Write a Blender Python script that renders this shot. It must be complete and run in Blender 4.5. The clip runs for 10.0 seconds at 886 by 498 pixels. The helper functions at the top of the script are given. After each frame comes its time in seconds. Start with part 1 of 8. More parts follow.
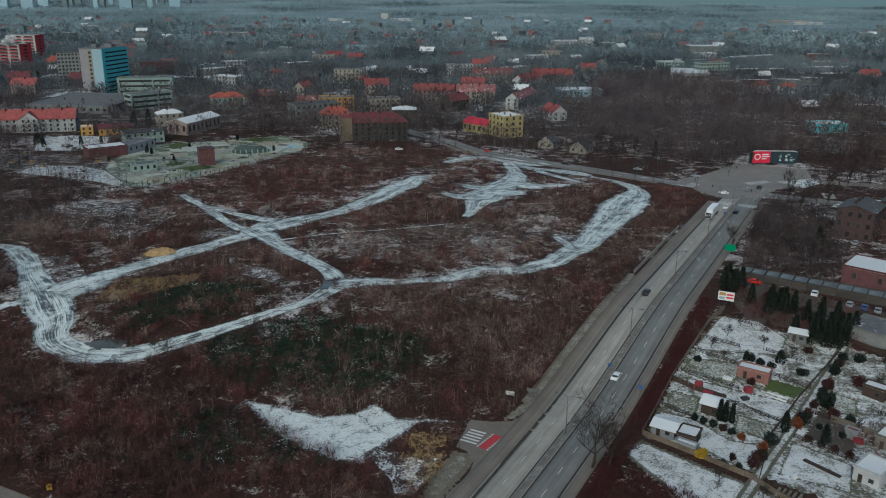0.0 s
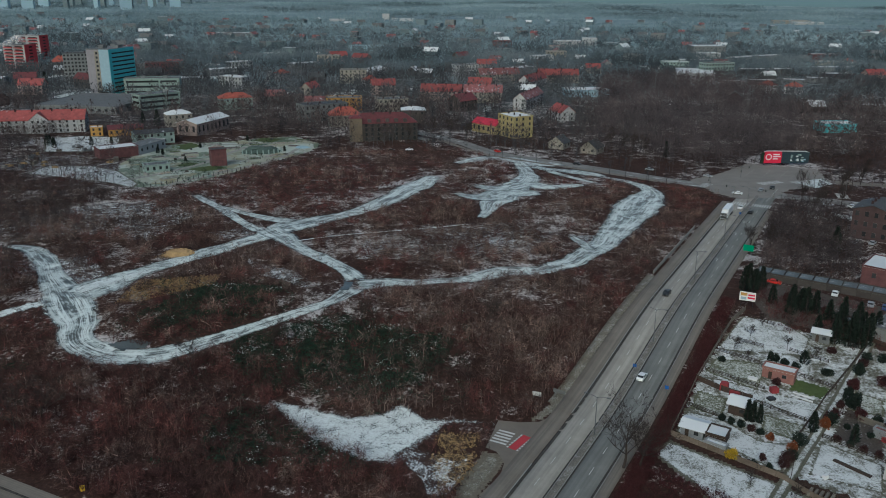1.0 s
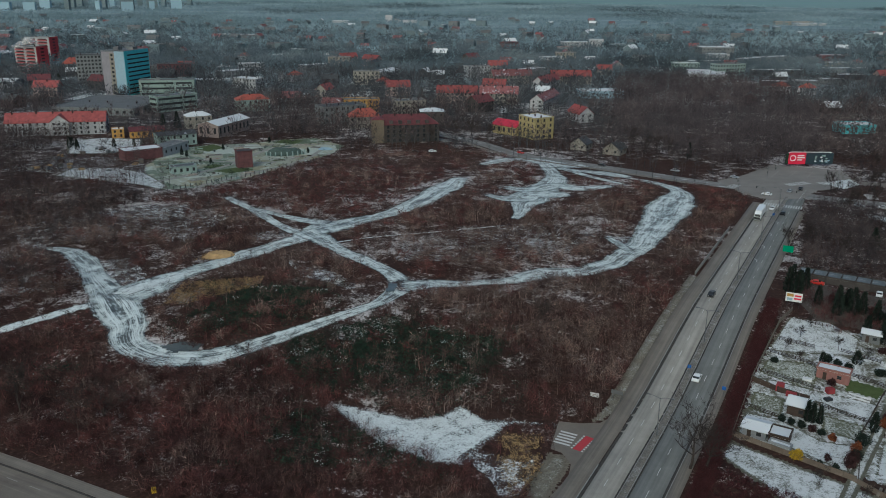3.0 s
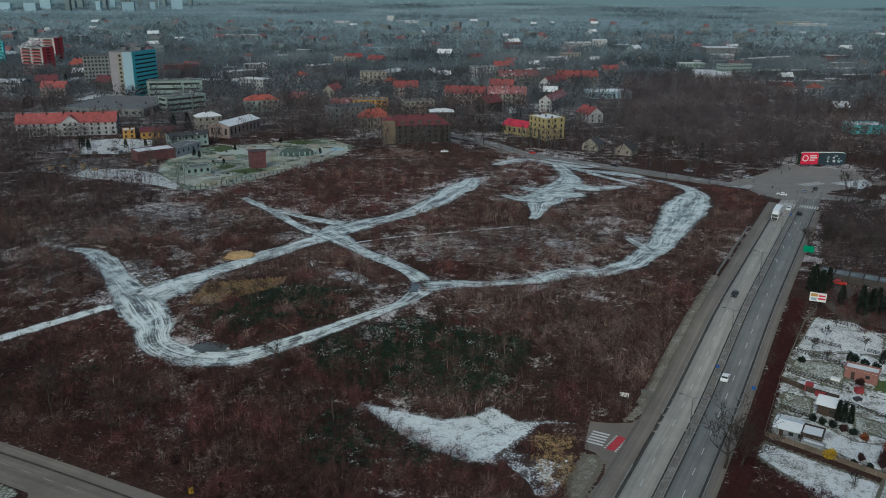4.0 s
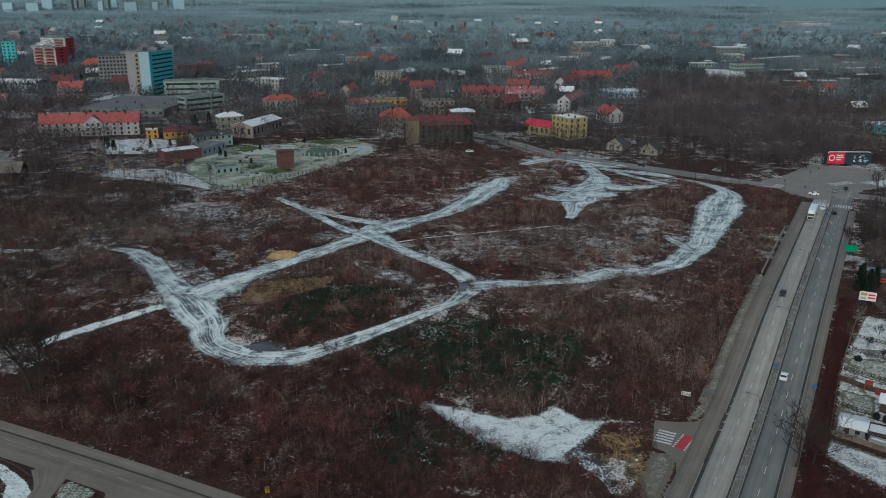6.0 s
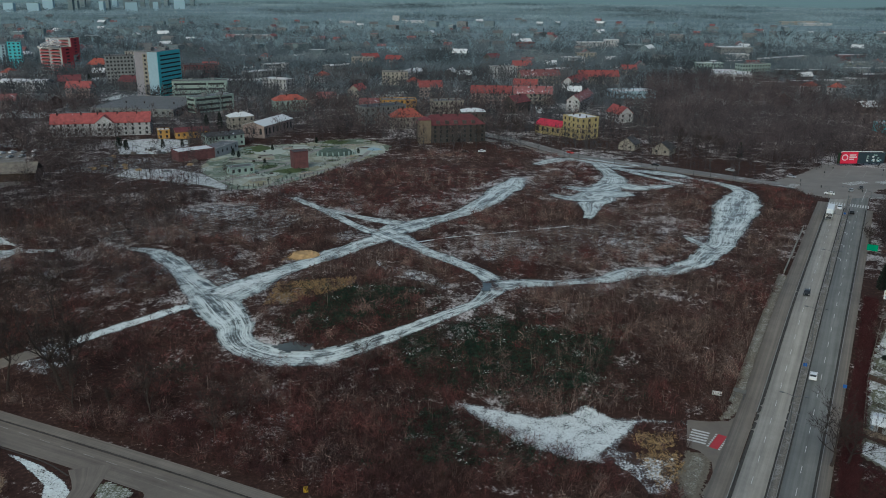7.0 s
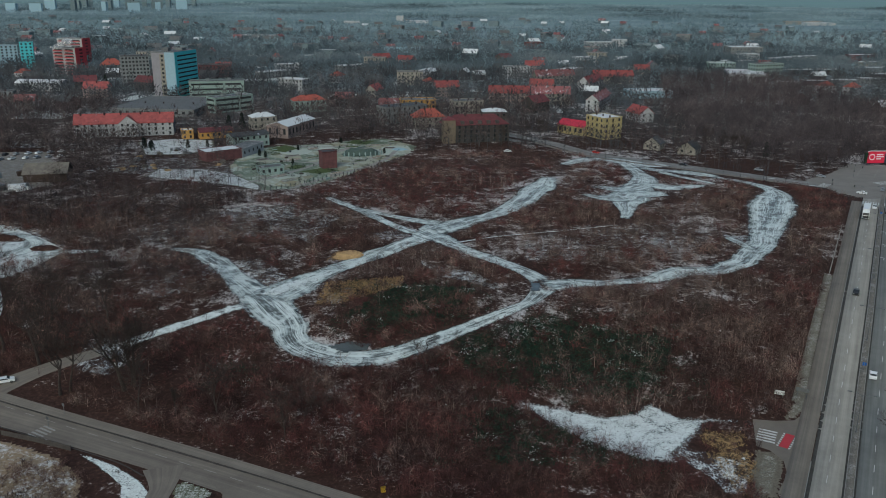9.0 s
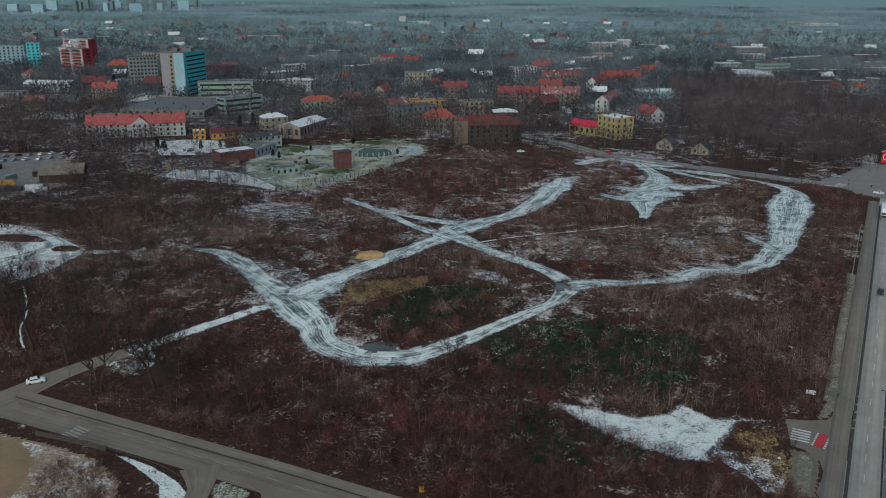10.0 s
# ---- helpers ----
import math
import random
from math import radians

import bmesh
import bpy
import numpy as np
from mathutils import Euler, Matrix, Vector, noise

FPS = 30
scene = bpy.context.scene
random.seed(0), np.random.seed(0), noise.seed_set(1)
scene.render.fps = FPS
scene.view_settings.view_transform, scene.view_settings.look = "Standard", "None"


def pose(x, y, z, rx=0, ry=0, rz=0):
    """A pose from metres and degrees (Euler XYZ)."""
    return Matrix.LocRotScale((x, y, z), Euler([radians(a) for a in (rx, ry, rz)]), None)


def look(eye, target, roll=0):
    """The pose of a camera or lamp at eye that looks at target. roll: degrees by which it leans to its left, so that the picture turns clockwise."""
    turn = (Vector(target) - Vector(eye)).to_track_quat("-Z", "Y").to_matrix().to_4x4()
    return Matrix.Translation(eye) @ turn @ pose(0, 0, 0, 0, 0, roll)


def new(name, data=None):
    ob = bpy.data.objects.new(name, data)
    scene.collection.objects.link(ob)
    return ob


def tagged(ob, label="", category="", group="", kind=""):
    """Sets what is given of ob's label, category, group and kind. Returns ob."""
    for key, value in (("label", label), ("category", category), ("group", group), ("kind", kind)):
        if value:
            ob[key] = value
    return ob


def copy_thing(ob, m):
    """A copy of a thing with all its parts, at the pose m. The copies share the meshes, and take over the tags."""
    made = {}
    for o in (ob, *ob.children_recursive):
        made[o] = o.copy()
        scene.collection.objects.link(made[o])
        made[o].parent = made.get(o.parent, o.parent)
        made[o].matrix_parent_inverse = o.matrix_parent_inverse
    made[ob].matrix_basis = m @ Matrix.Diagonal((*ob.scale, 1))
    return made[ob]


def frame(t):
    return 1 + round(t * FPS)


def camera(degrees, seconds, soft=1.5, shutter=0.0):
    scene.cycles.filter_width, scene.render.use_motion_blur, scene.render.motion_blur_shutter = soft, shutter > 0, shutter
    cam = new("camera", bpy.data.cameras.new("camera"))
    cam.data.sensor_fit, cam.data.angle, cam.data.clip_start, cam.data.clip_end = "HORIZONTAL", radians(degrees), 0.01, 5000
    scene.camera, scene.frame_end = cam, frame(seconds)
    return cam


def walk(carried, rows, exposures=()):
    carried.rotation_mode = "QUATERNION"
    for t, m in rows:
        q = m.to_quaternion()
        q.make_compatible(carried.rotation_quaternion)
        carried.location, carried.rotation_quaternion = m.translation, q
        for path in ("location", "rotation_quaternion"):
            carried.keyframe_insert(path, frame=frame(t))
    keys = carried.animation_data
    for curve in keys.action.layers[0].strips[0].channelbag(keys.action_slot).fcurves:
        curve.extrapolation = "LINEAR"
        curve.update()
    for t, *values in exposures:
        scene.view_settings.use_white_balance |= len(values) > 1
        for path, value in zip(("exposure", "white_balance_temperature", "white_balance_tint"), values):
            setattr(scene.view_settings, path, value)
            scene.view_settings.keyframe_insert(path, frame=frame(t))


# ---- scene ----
cam = camera(56.0, 10.0, 1.0)
PATH = [
    (0, (0.723, 0.446, 94.691), (0.7035, 2.2334, 94.1086), 0.53),
    (0.5, (-2.522, 0.336, 94.790), (-2.5406, 2.1232, 94.2082), 0.51),
    (1, (-5.902, 0.227, 94.867), (-5.9193, 2.0140, 94.2849), 0.49),
    (1.5, (-9.388, 0.116, 94.918), (-9.4038, 1.9033, 94.3370), 0.48),
    (2, (-12.956, 0.002, 94.945), (-12.9710, 1.7900, 94.3649), 0.47),
    (2.5, (-16.589, -0.115, 94.951), (-16.6032, 1.6736, 94.3708), 0.46),
    (4, (-27.760, -0.475, 94.874), (-27.7702, 1.3139, 94.2954), 0.43),
    (4.5, (-31.549, -0.593, 94.834), (-31.5588, 1.1957, 94.2552), 0.43),
    (5, (-35.366, -0.707, 94.794), (-35.3739, 1.0817, 94.2156), 0.42),
    (5.5, (-39.206, -0.815, 94.759), (-39.2133, 0.9741, 94.1804), 0.42),
    (7, (-50.849, -1.081, 94.701), (-50.8530, 0.7081, 94.1222), 0.40),
    (7.5, (-54.757, -1.146, 94.695), (-54.7600, 0.6427, 94.1161), 0.39),
    (8, (-58.667, -1.199, 94.688), (-58.6688, 0.5894, 94.1091), 0.38),
    (8.5, (-62.567, -1.241, 94.671), (-62.5679, 0.5475, 94.0923), 0.37),
    (9, (-66.441, -1.274, 94.632), (-66.4415, 0.5149, 94.0533), 0.36),
    (9.5, (-70.269, -1.301, 94.553), (-70.2694, 0.4886, 93.9754), 0.34),
    (10, (-74.026, -1.325, 94.415), (-74.0260, 0.4641, 93.8378), 0.32),
]
walk(cam, [(t, look(eye, target, roll)) for t, eye, target, roll in PATH], [(0, 0.46, 5800, -2), (10, 0.46, 5800, -2)])

# ---- light ----
world = bpy.data.worlds.new("world")
scene.world = world
world.use_nodes = True
wn = world.node_tree.nodes
sky = wn.new("ShaderNodeTexSky")
sky.sky_type = "NISHITA"
sky.sun_disc = False
sky.sun_elevation = radians(32)
sky.sun_rotation = radians(200)
sky.dust_density = 4.0
world.node_tree.links.new(sky.outputs[0], wn["Background"].inputs[0])
wn["Background"].inputs[1].default_value = 0.085
sun = new("sun", bpy.data.lights.new("sun", "SUN"))
sun.data.energy, sun.data.angle, sun.data.color = 0.7, radians(25), (1.0, 0.96, 0.9)
sun.matrix_world = look((0, 0, 300), (60, 150, 120))
tagged(sun, "pale winter sun behind cloud", "sun")


# ---- ground form ----
def ss(a, b, v):
    u = min(1.0, max(0.0, (v - a) / (b - a)))
    return u * u * (3 - 2 * u)


def g(x, y):
    """Height of the ground."""
    return -2 + 6 * ss(165, 240, y) - 3 * ss(330, 480, y) - 22 * ss(600, 3000, y)


def ssv(a, b, v):
    u = np.clip((v - a) / (b - a), 0, 1)
    return u * u * (3 - 2 * u)


def gv(y):
    return -2 + 6 * ssv(165, 240, y) - 3 * ssv(330, 480, y) - 22 * ssv(600, 3000, y)


# ---- materials ----
def node_mat(name):
    m = bpy.data.materials.new(name)
    m.use_nodes = True
    nt = m.node_tree
    return m, nt, nt.nodes["Principled BSDF"]


def ramp(nt, src, stops):
    r = nt.nodes.new("ShaderNodeValToRGB")
    while len(r.color_ramp.elements) < len(stops):
        r.color_ramp.elements.new(0.5)
    for e, (p, c) in zip(r.color_ramp.elements, stops):
        e.position, e.color = p, (*c, 1) if len(c) == 3 else c
    nt.links.new(src, r.inputs[0])
    return r.outputs[0]


def noise_tex(nt, scale, detail=4, rough=0.6, vec=None, dist=0.0):
    n = nt.nodes.new("ShaderNodeTexNoise")
    n.inputs["Scale"].default_value, n.inputs["Detail"].default_value = scale, detail
    n.inputs["Roughness"].default_value, n.inputs["Distortion"].default_value = rough, dist
    if vec is not None:
        nt.links.new(vec, n.inputs["Vector"])
    return n.outputs[0]


def mix(nt, fac, a, b, mode="MIX"):
    n = nt.nodes.new("ShaderNodeMix")
    n.data_type, n.blend_type = "RGBA", mode
    for val, idx in ((fac, 0), (a, 6), (b, 7)):
        if isinstance(val, (int, float)):
            n.inputs[idx].default_value = val
        elif isinstance(val, tuple):
            n.inputs[idx].default_value = (*val, 1)
        else:
            nt.links.new(val, n.inputs[idx])
    return n.outputs[2]


def maths(nt, op, a, b=0.0):
    n = nt.nodes.new("ShaderNodeMath")
    n.operation = op
    for i, v in enumerate((a, b)):
        if isinstance(v, (int, float)):
            n.inputs[i].default_value = v
        else:
            nt.links.new(v, n.inputs[i])
    return n.outputs[0]


def coords(nt, kind="Object", scale=None):
    c = nt.nodes.new("ShaderNodeTexCoord").outputs[kind]
    if scale is None:
        return c
    mp = nt.nodes.new("ShaderNodeMapping")
    mp.inputs["Scale"].default_value = scale
    nt.links.new(c, mp.inputs[0])
    return mp.outputs[0]


def bump(nt, bsdf, height, strength=0.4, distance=0.1):
    b = nt.nodes.new("ShaderNodeBump")
    b.inputs["Strength"].default_value, b.inputs["Distance"].default_value = strength, distance
    nt.links.new(height, b.inputs["Height"])
    nt.links.new(b.outputs[0], bsdf.inputs["Normal"])


def simple(name, col, rough=0.8, metal=0.0, var=0.25, scale=1.2, island=0.0, obvar=0.0, bumps=0.0):
    """Plain surface with mottling at two scales and, if wanted, a tone of its own for each piece."""
    m, nt, b = node_mat(name)
    vec = coords(nt)
    n1 = noise_tex(nt, scale, 5, 0.65, vec)
    n2 = noise_tex(nt, scale * 7.3, 3, 0.6, vec)
    f = maths(nt, "ADD", maths(nt, "MULTIPLY", n1, 0.65), maths(nt, "MULTIPLY", n2, 0.35))
    dark = tuple(c * (1 - var) for c in col)
    light = tuple(min(1, c * (1 + var)) for c in col)
    c = ramp(nt, f, [(0.3, dark), (0.7, light)])
    if island or obvar:
        src = nt.nodes.new("ShaderNodeNewGeometry").outputs["Random Per Island"] if island else nt.nodes.new("ShaderNodeObjectInfo").outputs["Random"]
        k = island or obvar
        tone = ramp(nt, src, [(0.0, (1 - k, 1 - k, 1 - k)), (1.0, (1.0, 1.0, 1.0))])
        c = mix(nt, 1.0, c, tone, "MULTIPLY")
    nt.links.new(c, b.inputs["Base Color"])
    b.inputs["Roughness"].default_value, b.inputs["Metallic"].default_value = rough, metal
    b.inputs["Specular IOR Level"].default_value = 0.25
    if bumps:
        bump(nt, b, f, bumps, 0.05)
    return m


def soil_colour(nt, vec):
    """Leaf litter and bare soil, and the fine grain that shapes it."""
    mid = noise_tex(nt, 0.16, 5, 0.7, vec, 0.5)
    fine = noise_tex(nt, 1.1, 5, 0.75, vec)
    soil = ramp(nt, fine, [(0.3, (0.022, 0.014, 0.013)), (0.55, (0.045, 0.029, 0.025)), (0.75, (0.1, 0.07, 0.055))])
    warm = ramp(nt, mid, [(0.35, (0.75, 0.62, 0.6)), (0.65, (1.15, 1.0, 0.9))])
    return mix(nt, 1.0, soil, warm, "MULTIPLY"), mid, fine


def rim_of(nt):
    """How near the rim of a patch or track a place lies, 0 to 1."""
    a = nt.nodes.new("ShaderNodeAttribute")
    a.attribute_name = "rim"
    return a.outputs["Fac"]


def snow_on(name, under, amount=0.5, scale=0.35, white=(0.56, 0.58, 0.59), rough=0.75, fine=0.3):
    """A surface partly under thin snow."""
    m, nt, b = node_mat(name)
    vec = coords(nt)
    big = noise_tex(nt, scale, 6, 0.68, vec, 0.6)
    small = noise_tex(nt, scale * 9, 4, 0.7, vec)
    f = maths(nt, "ADD", maths(nt, "MULTIPLY", big, 1 - fine), maths(nt, "MULTIPLY", small, fine))
    thin = ramp(nt, rim_of(nt), [(0.3, (0, 0, 0)), (1.0, (0.42, 0.42, 0.42))])
    f = maths(nt, "SUBTRACT", f, thin)
    edge = 0.72 - 0.44 * amount
    mask = ramp(nt, f, [(edge - 0.06, (0, 0, 0)), (edge + 0.07, (1, 1, 1))])
    tone = noise_tex(nt, 2.3, 4, 0.6, vec)
    if under is None:
        nt.links.new(ramp(nt, tone, [(0.3, tuple(c * 0.8 for c in white)), (0.65, tuple(min(1, c * 1.12) for c in white))]), b.inputs["Base Color"])
        nt.links.new(mask, b.inputs["Alpha"])
    else:
        und = ramp(nt, tone, [(0.3, tuple(c * 0.65 for c in under)), (0.7, tuple(min(1, c * 1.35) for c in under))])
        nt.links.new(mix(nt, mask, und, white), b.inputs["Base Color"])
    b.inputs["Roughness"].default_value = rough
    b.inputs["Specular IOR Level"].default_value = 0.2
    bump(nt, b, small, 0.35, 0.08)
    return m


def litter_mat():
    m, nt, b = node_mat("leaf_litter_snow_and_far_haze")
    vec = coords(nt)
    big = noise_tex(nt, 0.018, 4, 0.6, vec, 0.8)
    soil, mid, fine = soil_colour(nt, vec)
    f = maths(nt, "ADD", maths(nt, "MULTIPLY", mid, 0.55), maths(nt, "MULTIPLY", fine, 0.45))
    f = maths(nt, "ADD", f, maths(nt, "MULTIPLY", maths(nt, "SUBTRACT", big, 0.5), 0.5))
    sep = nt.nodes.new("ShaderNodeSeparateXYZ")
    nt.links.new(vec, sep.inputs[0])
    more = ramp(nt, maths(nt, "MULTIPLY", sep.outputs[1], 0.002), [(0.38, (0, 0, 0)), (0.5, (0.042, 0.042, 0.042))])
    mask = ramp(nt, maths(nt, "ADD", f, more), [(0.565, (0, 0, 0)), (0.65, (1, 1, 1))])
    # Beyond the town the ground colour turns pale blue-grey, painting in the haze.
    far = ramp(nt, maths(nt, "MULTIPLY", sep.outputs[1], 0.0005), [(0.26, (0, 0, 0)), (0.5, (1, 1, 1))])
    hazed_field = ramp(nt, noise_tex(nt, 1.0, 6, 0.65, coords(nt, "Object", (0.0022, 0.006, 1.0)), 0.5), [(0.34, (0.12, 0.17, 0.19)), (0.52, (0.18, 0.24, 0.258)), (0.62, (0.23, 0.29, 0.305)), (0.74, (0.33, 0.39, 0.4))])
    nt.links.new(mix(nt, far, mix(nt, mask, soil, (0.41, 0.385, 0.375)), hazed_field), b.inputs["Base Color"])
    b.inputs["Roughness"].default_value = 0.95
    b.inputs["Specular IOR Level"].default_value = 0.1
    bump(nt, b, fine, 0.6, 0.15)
    return m


def track_mat():
    """Driven snow: pale ridges between dark icy ruts along the way, thinning out at the edges."""
    m, nt, b = node_mat("rutted_snow")
    vec = coords(nt)
    lump = noise_tex(nt, 0.22, 5, 0.7, vec, 0.8)
    fine = noise_tex(nt, 1.6, 4, 0.7, vec)
    lines = None
    for along, over, gain in ((0.012, 4.0, 2.2), (0.02, 9.0, 2.3), (0.034, 17.0, 3.0), (0.05, 27.0, 4.0)):
        n = noise_tex(nt, 1.0, 2, 0.5, coords(nt, "UV", (along, over, 1.0)), 0.35)
        w = maths(nt, "MULTIPLY", maths(nt, "ABSOLUTE", maths(nt, "SUBTRACT", n, 0.5)), gain)
        lines = w if lines is None else maths(nt, "MINIMUM", lines, w)
    f = maths(nt, "ADD", lines, maths(nt, "ADD", maths(nt, "MULTIPLY", maths(nt, "SUBTRACT", lump, 0.44), 0.5), maths(nt, "MULTIPLY", maths(nt, "SUBTRACT", fine, 0.5), 0.12)))
    rim = rim_of(nt)
    f = maths(nt, "ADD", f, maths(nt, "MULTIPLY", maths(nt, "SUBTRACT", rim, 0.45), 0.05))
    col = ramp(nt, f, [(0.0, (0.03, 0.034, 0.032)), (0.03, (0.085, 0.1, 0.098)), (0.07, (0.36, 0.405, 0.4)), (0.14, (0.58, 0.63, 0.62))])
    edge = maths(nt, "ADD", maths(nt, "MULTIPLY", rim, 0.75), maths(nt, "ADD", maths(nt, "MULTIPLY", noise_tex(nt, 0.1, 3, 0.6, vec, 0.6), 0.4), maths(nt, "MULTIPLY", noise_tex(nt, 1.3, 6, 0.8, vec, 0.4), 0.3)))
    mask = ramp(nt, edge, [(0.76, (1, 1, 1)), (0.9, (0.55, 0.55, 0.55)), (1.0, (0, 0, 0))])
    nt.links.new(col, b.inputs["Base Color"])
    nt.links.new(mask, b.inputs["Alpha"])
    nt.links.new(ramp(nt, f, [(0.0, (0.4, 0.4, 0.4)), (0.08, (0.75, 0.75, 0.75))]), b.inputs["Roughness"])
    bump(nt, b, f, 0.6, 0.3)
    return m


def asphalt_mat(name, col, snowy=0.0):
    """Dry winter asphalt with paler wheel tracks running along the road."""
    m, nt, b = node_mat(name)
    uv = coords(nt, "UV", (0.02, 7.0, 1.0))
    vec = coords(nt)
    streak = noise_tex(nt, 1.0, 4, 0.6, uv, 0.2)
    patch = noise_tex(nt, 0.12, 5, 0.7, vec)
    grit = noise_tex(nt, 6.0, 3, 0.7, vec)
    f = maths(nt, "ADD", maths(nt, "MULTIPLY", streak, 0.5), maths(nt, "ADD", maths(nt, "MULTIPLY", patch, 0.35), maths(nt, "MULTIPLY", grit, 0.15)))
    c = ramp(nt, f, [(0.32, tuple(v * 0.62 for v in col)), (0.5, col), (0.68, tuple(min(1, v * 1.45) for v in col))])
    if snowy:
        mask = ramp(nt, maths(nt, "ADD", maths(nt, "MULTIPLY", patch, 0.5), maths(nt, "MULTIPLY", streak, 0.5)), [(0.62 - snowy * 0.2, (0, 0, 0)), (0.72 - snowy * 0.2, (1, 1, 1))])
        c = mix(nt, mask, c, (0.6, 0.62, 0.63))
    nt.links.new(c, b.inputs["Base Color"])
    b.inputs["Roughness"].default_value = 0.8
    b.inputs["Specular IOR Level"].default_value = 0.25
    bump(nt, b, grit, 0.2, 0.02)
    return m


def twig_mat(name, col, col2, scale=0.03, spread=1.0, clump=0.2):
    """Bare twigs, each of its own tone, drifting from one hue to another over the land."""
    m, nt, b = node_mat(name)
    vec = coords(nt)
    big = noise_tex(nt, scale, 4, 0.65, vec, 0.6)
    c = ramp(nt, big, [(0.38, col), (0.62, col2)])
    isl = nt.nodes.new("ShaderNodeNewGeometry").outputs["Random Per Island"]
    low, mid, top = 1 - 0.6 * spread, 1 - 0.05 * spread, 1 + 0.9 * spread
    tone = ramp(nt, isl, [(0.0, (low, low, low)), (0.7, (mid, mid, mid)), (1.0, (top, top * 0.98, top * 0.95))])
    # Random clump tones; the dark ones stand in for shadows between bushes.
    clump_shade = ramp(nt, noise_tex(nt, clump, 3, 0.6, vec, 0.5), [(0.36, (0.5, 0.48, 0.48)), (0.5, (0.95, 0.95, 0.95)), (0.64, (1.5, 1.42, 1.36))])
    c = mix(nt, 1.0, c, clump_shade, "MULTIPLY")
    nt.links.new(mix(nt, 1.0, c, tone, "MULTIPLY"), b.inputs["Base Color"])
    b.inputs["Roughness"].default_value = 0.9
    b.inputs["Specular IOR Level"].default_value = 0.1
    return m


def brick_mat(name, col):
    m, nt, b = node_mat(name)
    vec = coords(nt)
    br = nt.nodes.new("ShaderNodeTexBrick")
    br.inputs["Scale"].default_value = 1.0
    br.inputs["Brick Width"].default_value, br.inputs["Row Height"].default_value, br.inputs["Mortar Size"].default_value = 0.25, 0.075, 0.008
    br.inputs["Color1"].default_value = (*col, 1)
    br.inputs["Color2"].default_value = (*[c * 0.6 for c in col], 1)
    br.inputs["Mortar"].default_value = (*[c * 0.9 + 0.015 for c in col], 1)
    nt.links.new(vec, br.inputs["Vector"])
    stain = ramp(nt, noise_tex(nt, 0.5, 5, 0.7, vec), [(0.3, (0.6, 0.6, 0.6)), (0.7, (1.15, 1.15, 1.15))])
    nt.links.new(mix(nt, 1.0, br.outputs[0], stain, "MULTIPLY"), b.inputs["Base Color"])
    b.inputs["Roughness"].default_value = 0.9
    return m


def roof_mat(name, col, snow=0.0):
    m, nt, b = node_mat(name)
    vec = coords(nt)
    wave = nt.nodes.new("ShaderNodeTexWave")
    wave.bands_direction = "X"
    wave.inputs["Scale"].default_value, wave.inputs["Distortion"].default_value = 1.2, 0.6
    nt.links.new(vec, wave.inputs["Vector"])
    n = noise_tex(nt, 0.45, 5, 0.7, vec)
    c = ramp(nt, n, [(0.3, tuple(v * 0.6 for v in col)), (0.7, tuple(min(1, v * 1.3) for v in col))])
    c = mix(nt, 0.25, c, wave.outputs[0], "MULTIPLY")
    tone = ramp(nt, nt.nodes.new("ShaderNodeObjectInfo").outputs["Random"], [(0, (0.7, 0.7, 0.7)), (1, (1.1, 1.1, 1.1))])
    c = mix(nt, 1.0, c, tone, "MULTIPLY")
    if snow:
        mask = ramp(nt, noise_tex(nt, 0.3, 5, 0.7, vec, 0.8), [(0.66 - 0.35 * snow, (0, 0, 0)), (0.74 - 0.35 * snow, (1, 1, 1))])
        c = mix(nt, mask, c, (0.5, 0.525, 0.545))
    nt.links.new(c, b.inputs["Base Color"])
    b.inputs["Roughness"].default_value = 0.75
    bump(nt, b, wave.outputs[0], 0.3, 0.05)
    return m


M = {}
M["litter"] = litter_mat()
M["track"] = track_mat()
M["snow"] = snow_on("lying_snow", None, 0.66, 0.3, (0.56, 0.6, 0.595), fine=0.55)
M["snow_thin"] = snow_on("thin_snow_on_grass", None, 0.44, 0.3, fine=0.5)
M["snow_brush"] = snow_on("patchy_snow_in_brush", None, 0.39, 0.35, (0.53, 0.53, 0.53), fine=0.5)
M["garden_snow"] = snow_on("trodden_garden_snow", (0.09, 0.088, 0.066), 0.6, 0.3, (0.5, 0.52, 0.525), fine=0.5)
M["snow_lawn"] = snow_on("snowy_garden_lawn", (0.085, 0.082, 0.06), 0.47, 0.14, fine=0.42)
def park_mat():
    m, nt, b = node_mat("frosted_park_ground")
    vec = coords(nt)
    v = nt.nodes.new("ShaderNodeTexVoronoi")
    v.inputs["Scale"].default_value = 0.075
    nt.links.new(vec, v.inputs["Vector"])
    n1 = noise_tex(nt, 0.09, 6, 0.7, vec, 1.0)
    n2 = noise_tex(nt, 0.7, 5, 0.75, vec)
    beds = ramp(nt, v.outputs["Color"], [(0.15, (0.06, 0.085, 0.05)), (0.35, (0.13, 0.16, 0.12)), (0.55, (0.2, 0.18, 0.11)), (0.75, (0.3, 0.33, 0.29))])
    frost = ramp(nt, maths(nt, "ADD", maths(nt, "MULTIPLY", n1, 0.6), maths(nt, "MULTIPLY", n2, 0.4)), [(0.5, (0, 0, 0)), (0.6, (1, 1, 1))])
    c = mix(nt, frost, beds, (0.35, 0.39, 0.345))
    nt.links.new(c, b.inputs["Base Color"])
    b.inputs["Roughness"].default_value = 0.9
    bump(nt, b, n2, 0.4, 0.2)
    return m


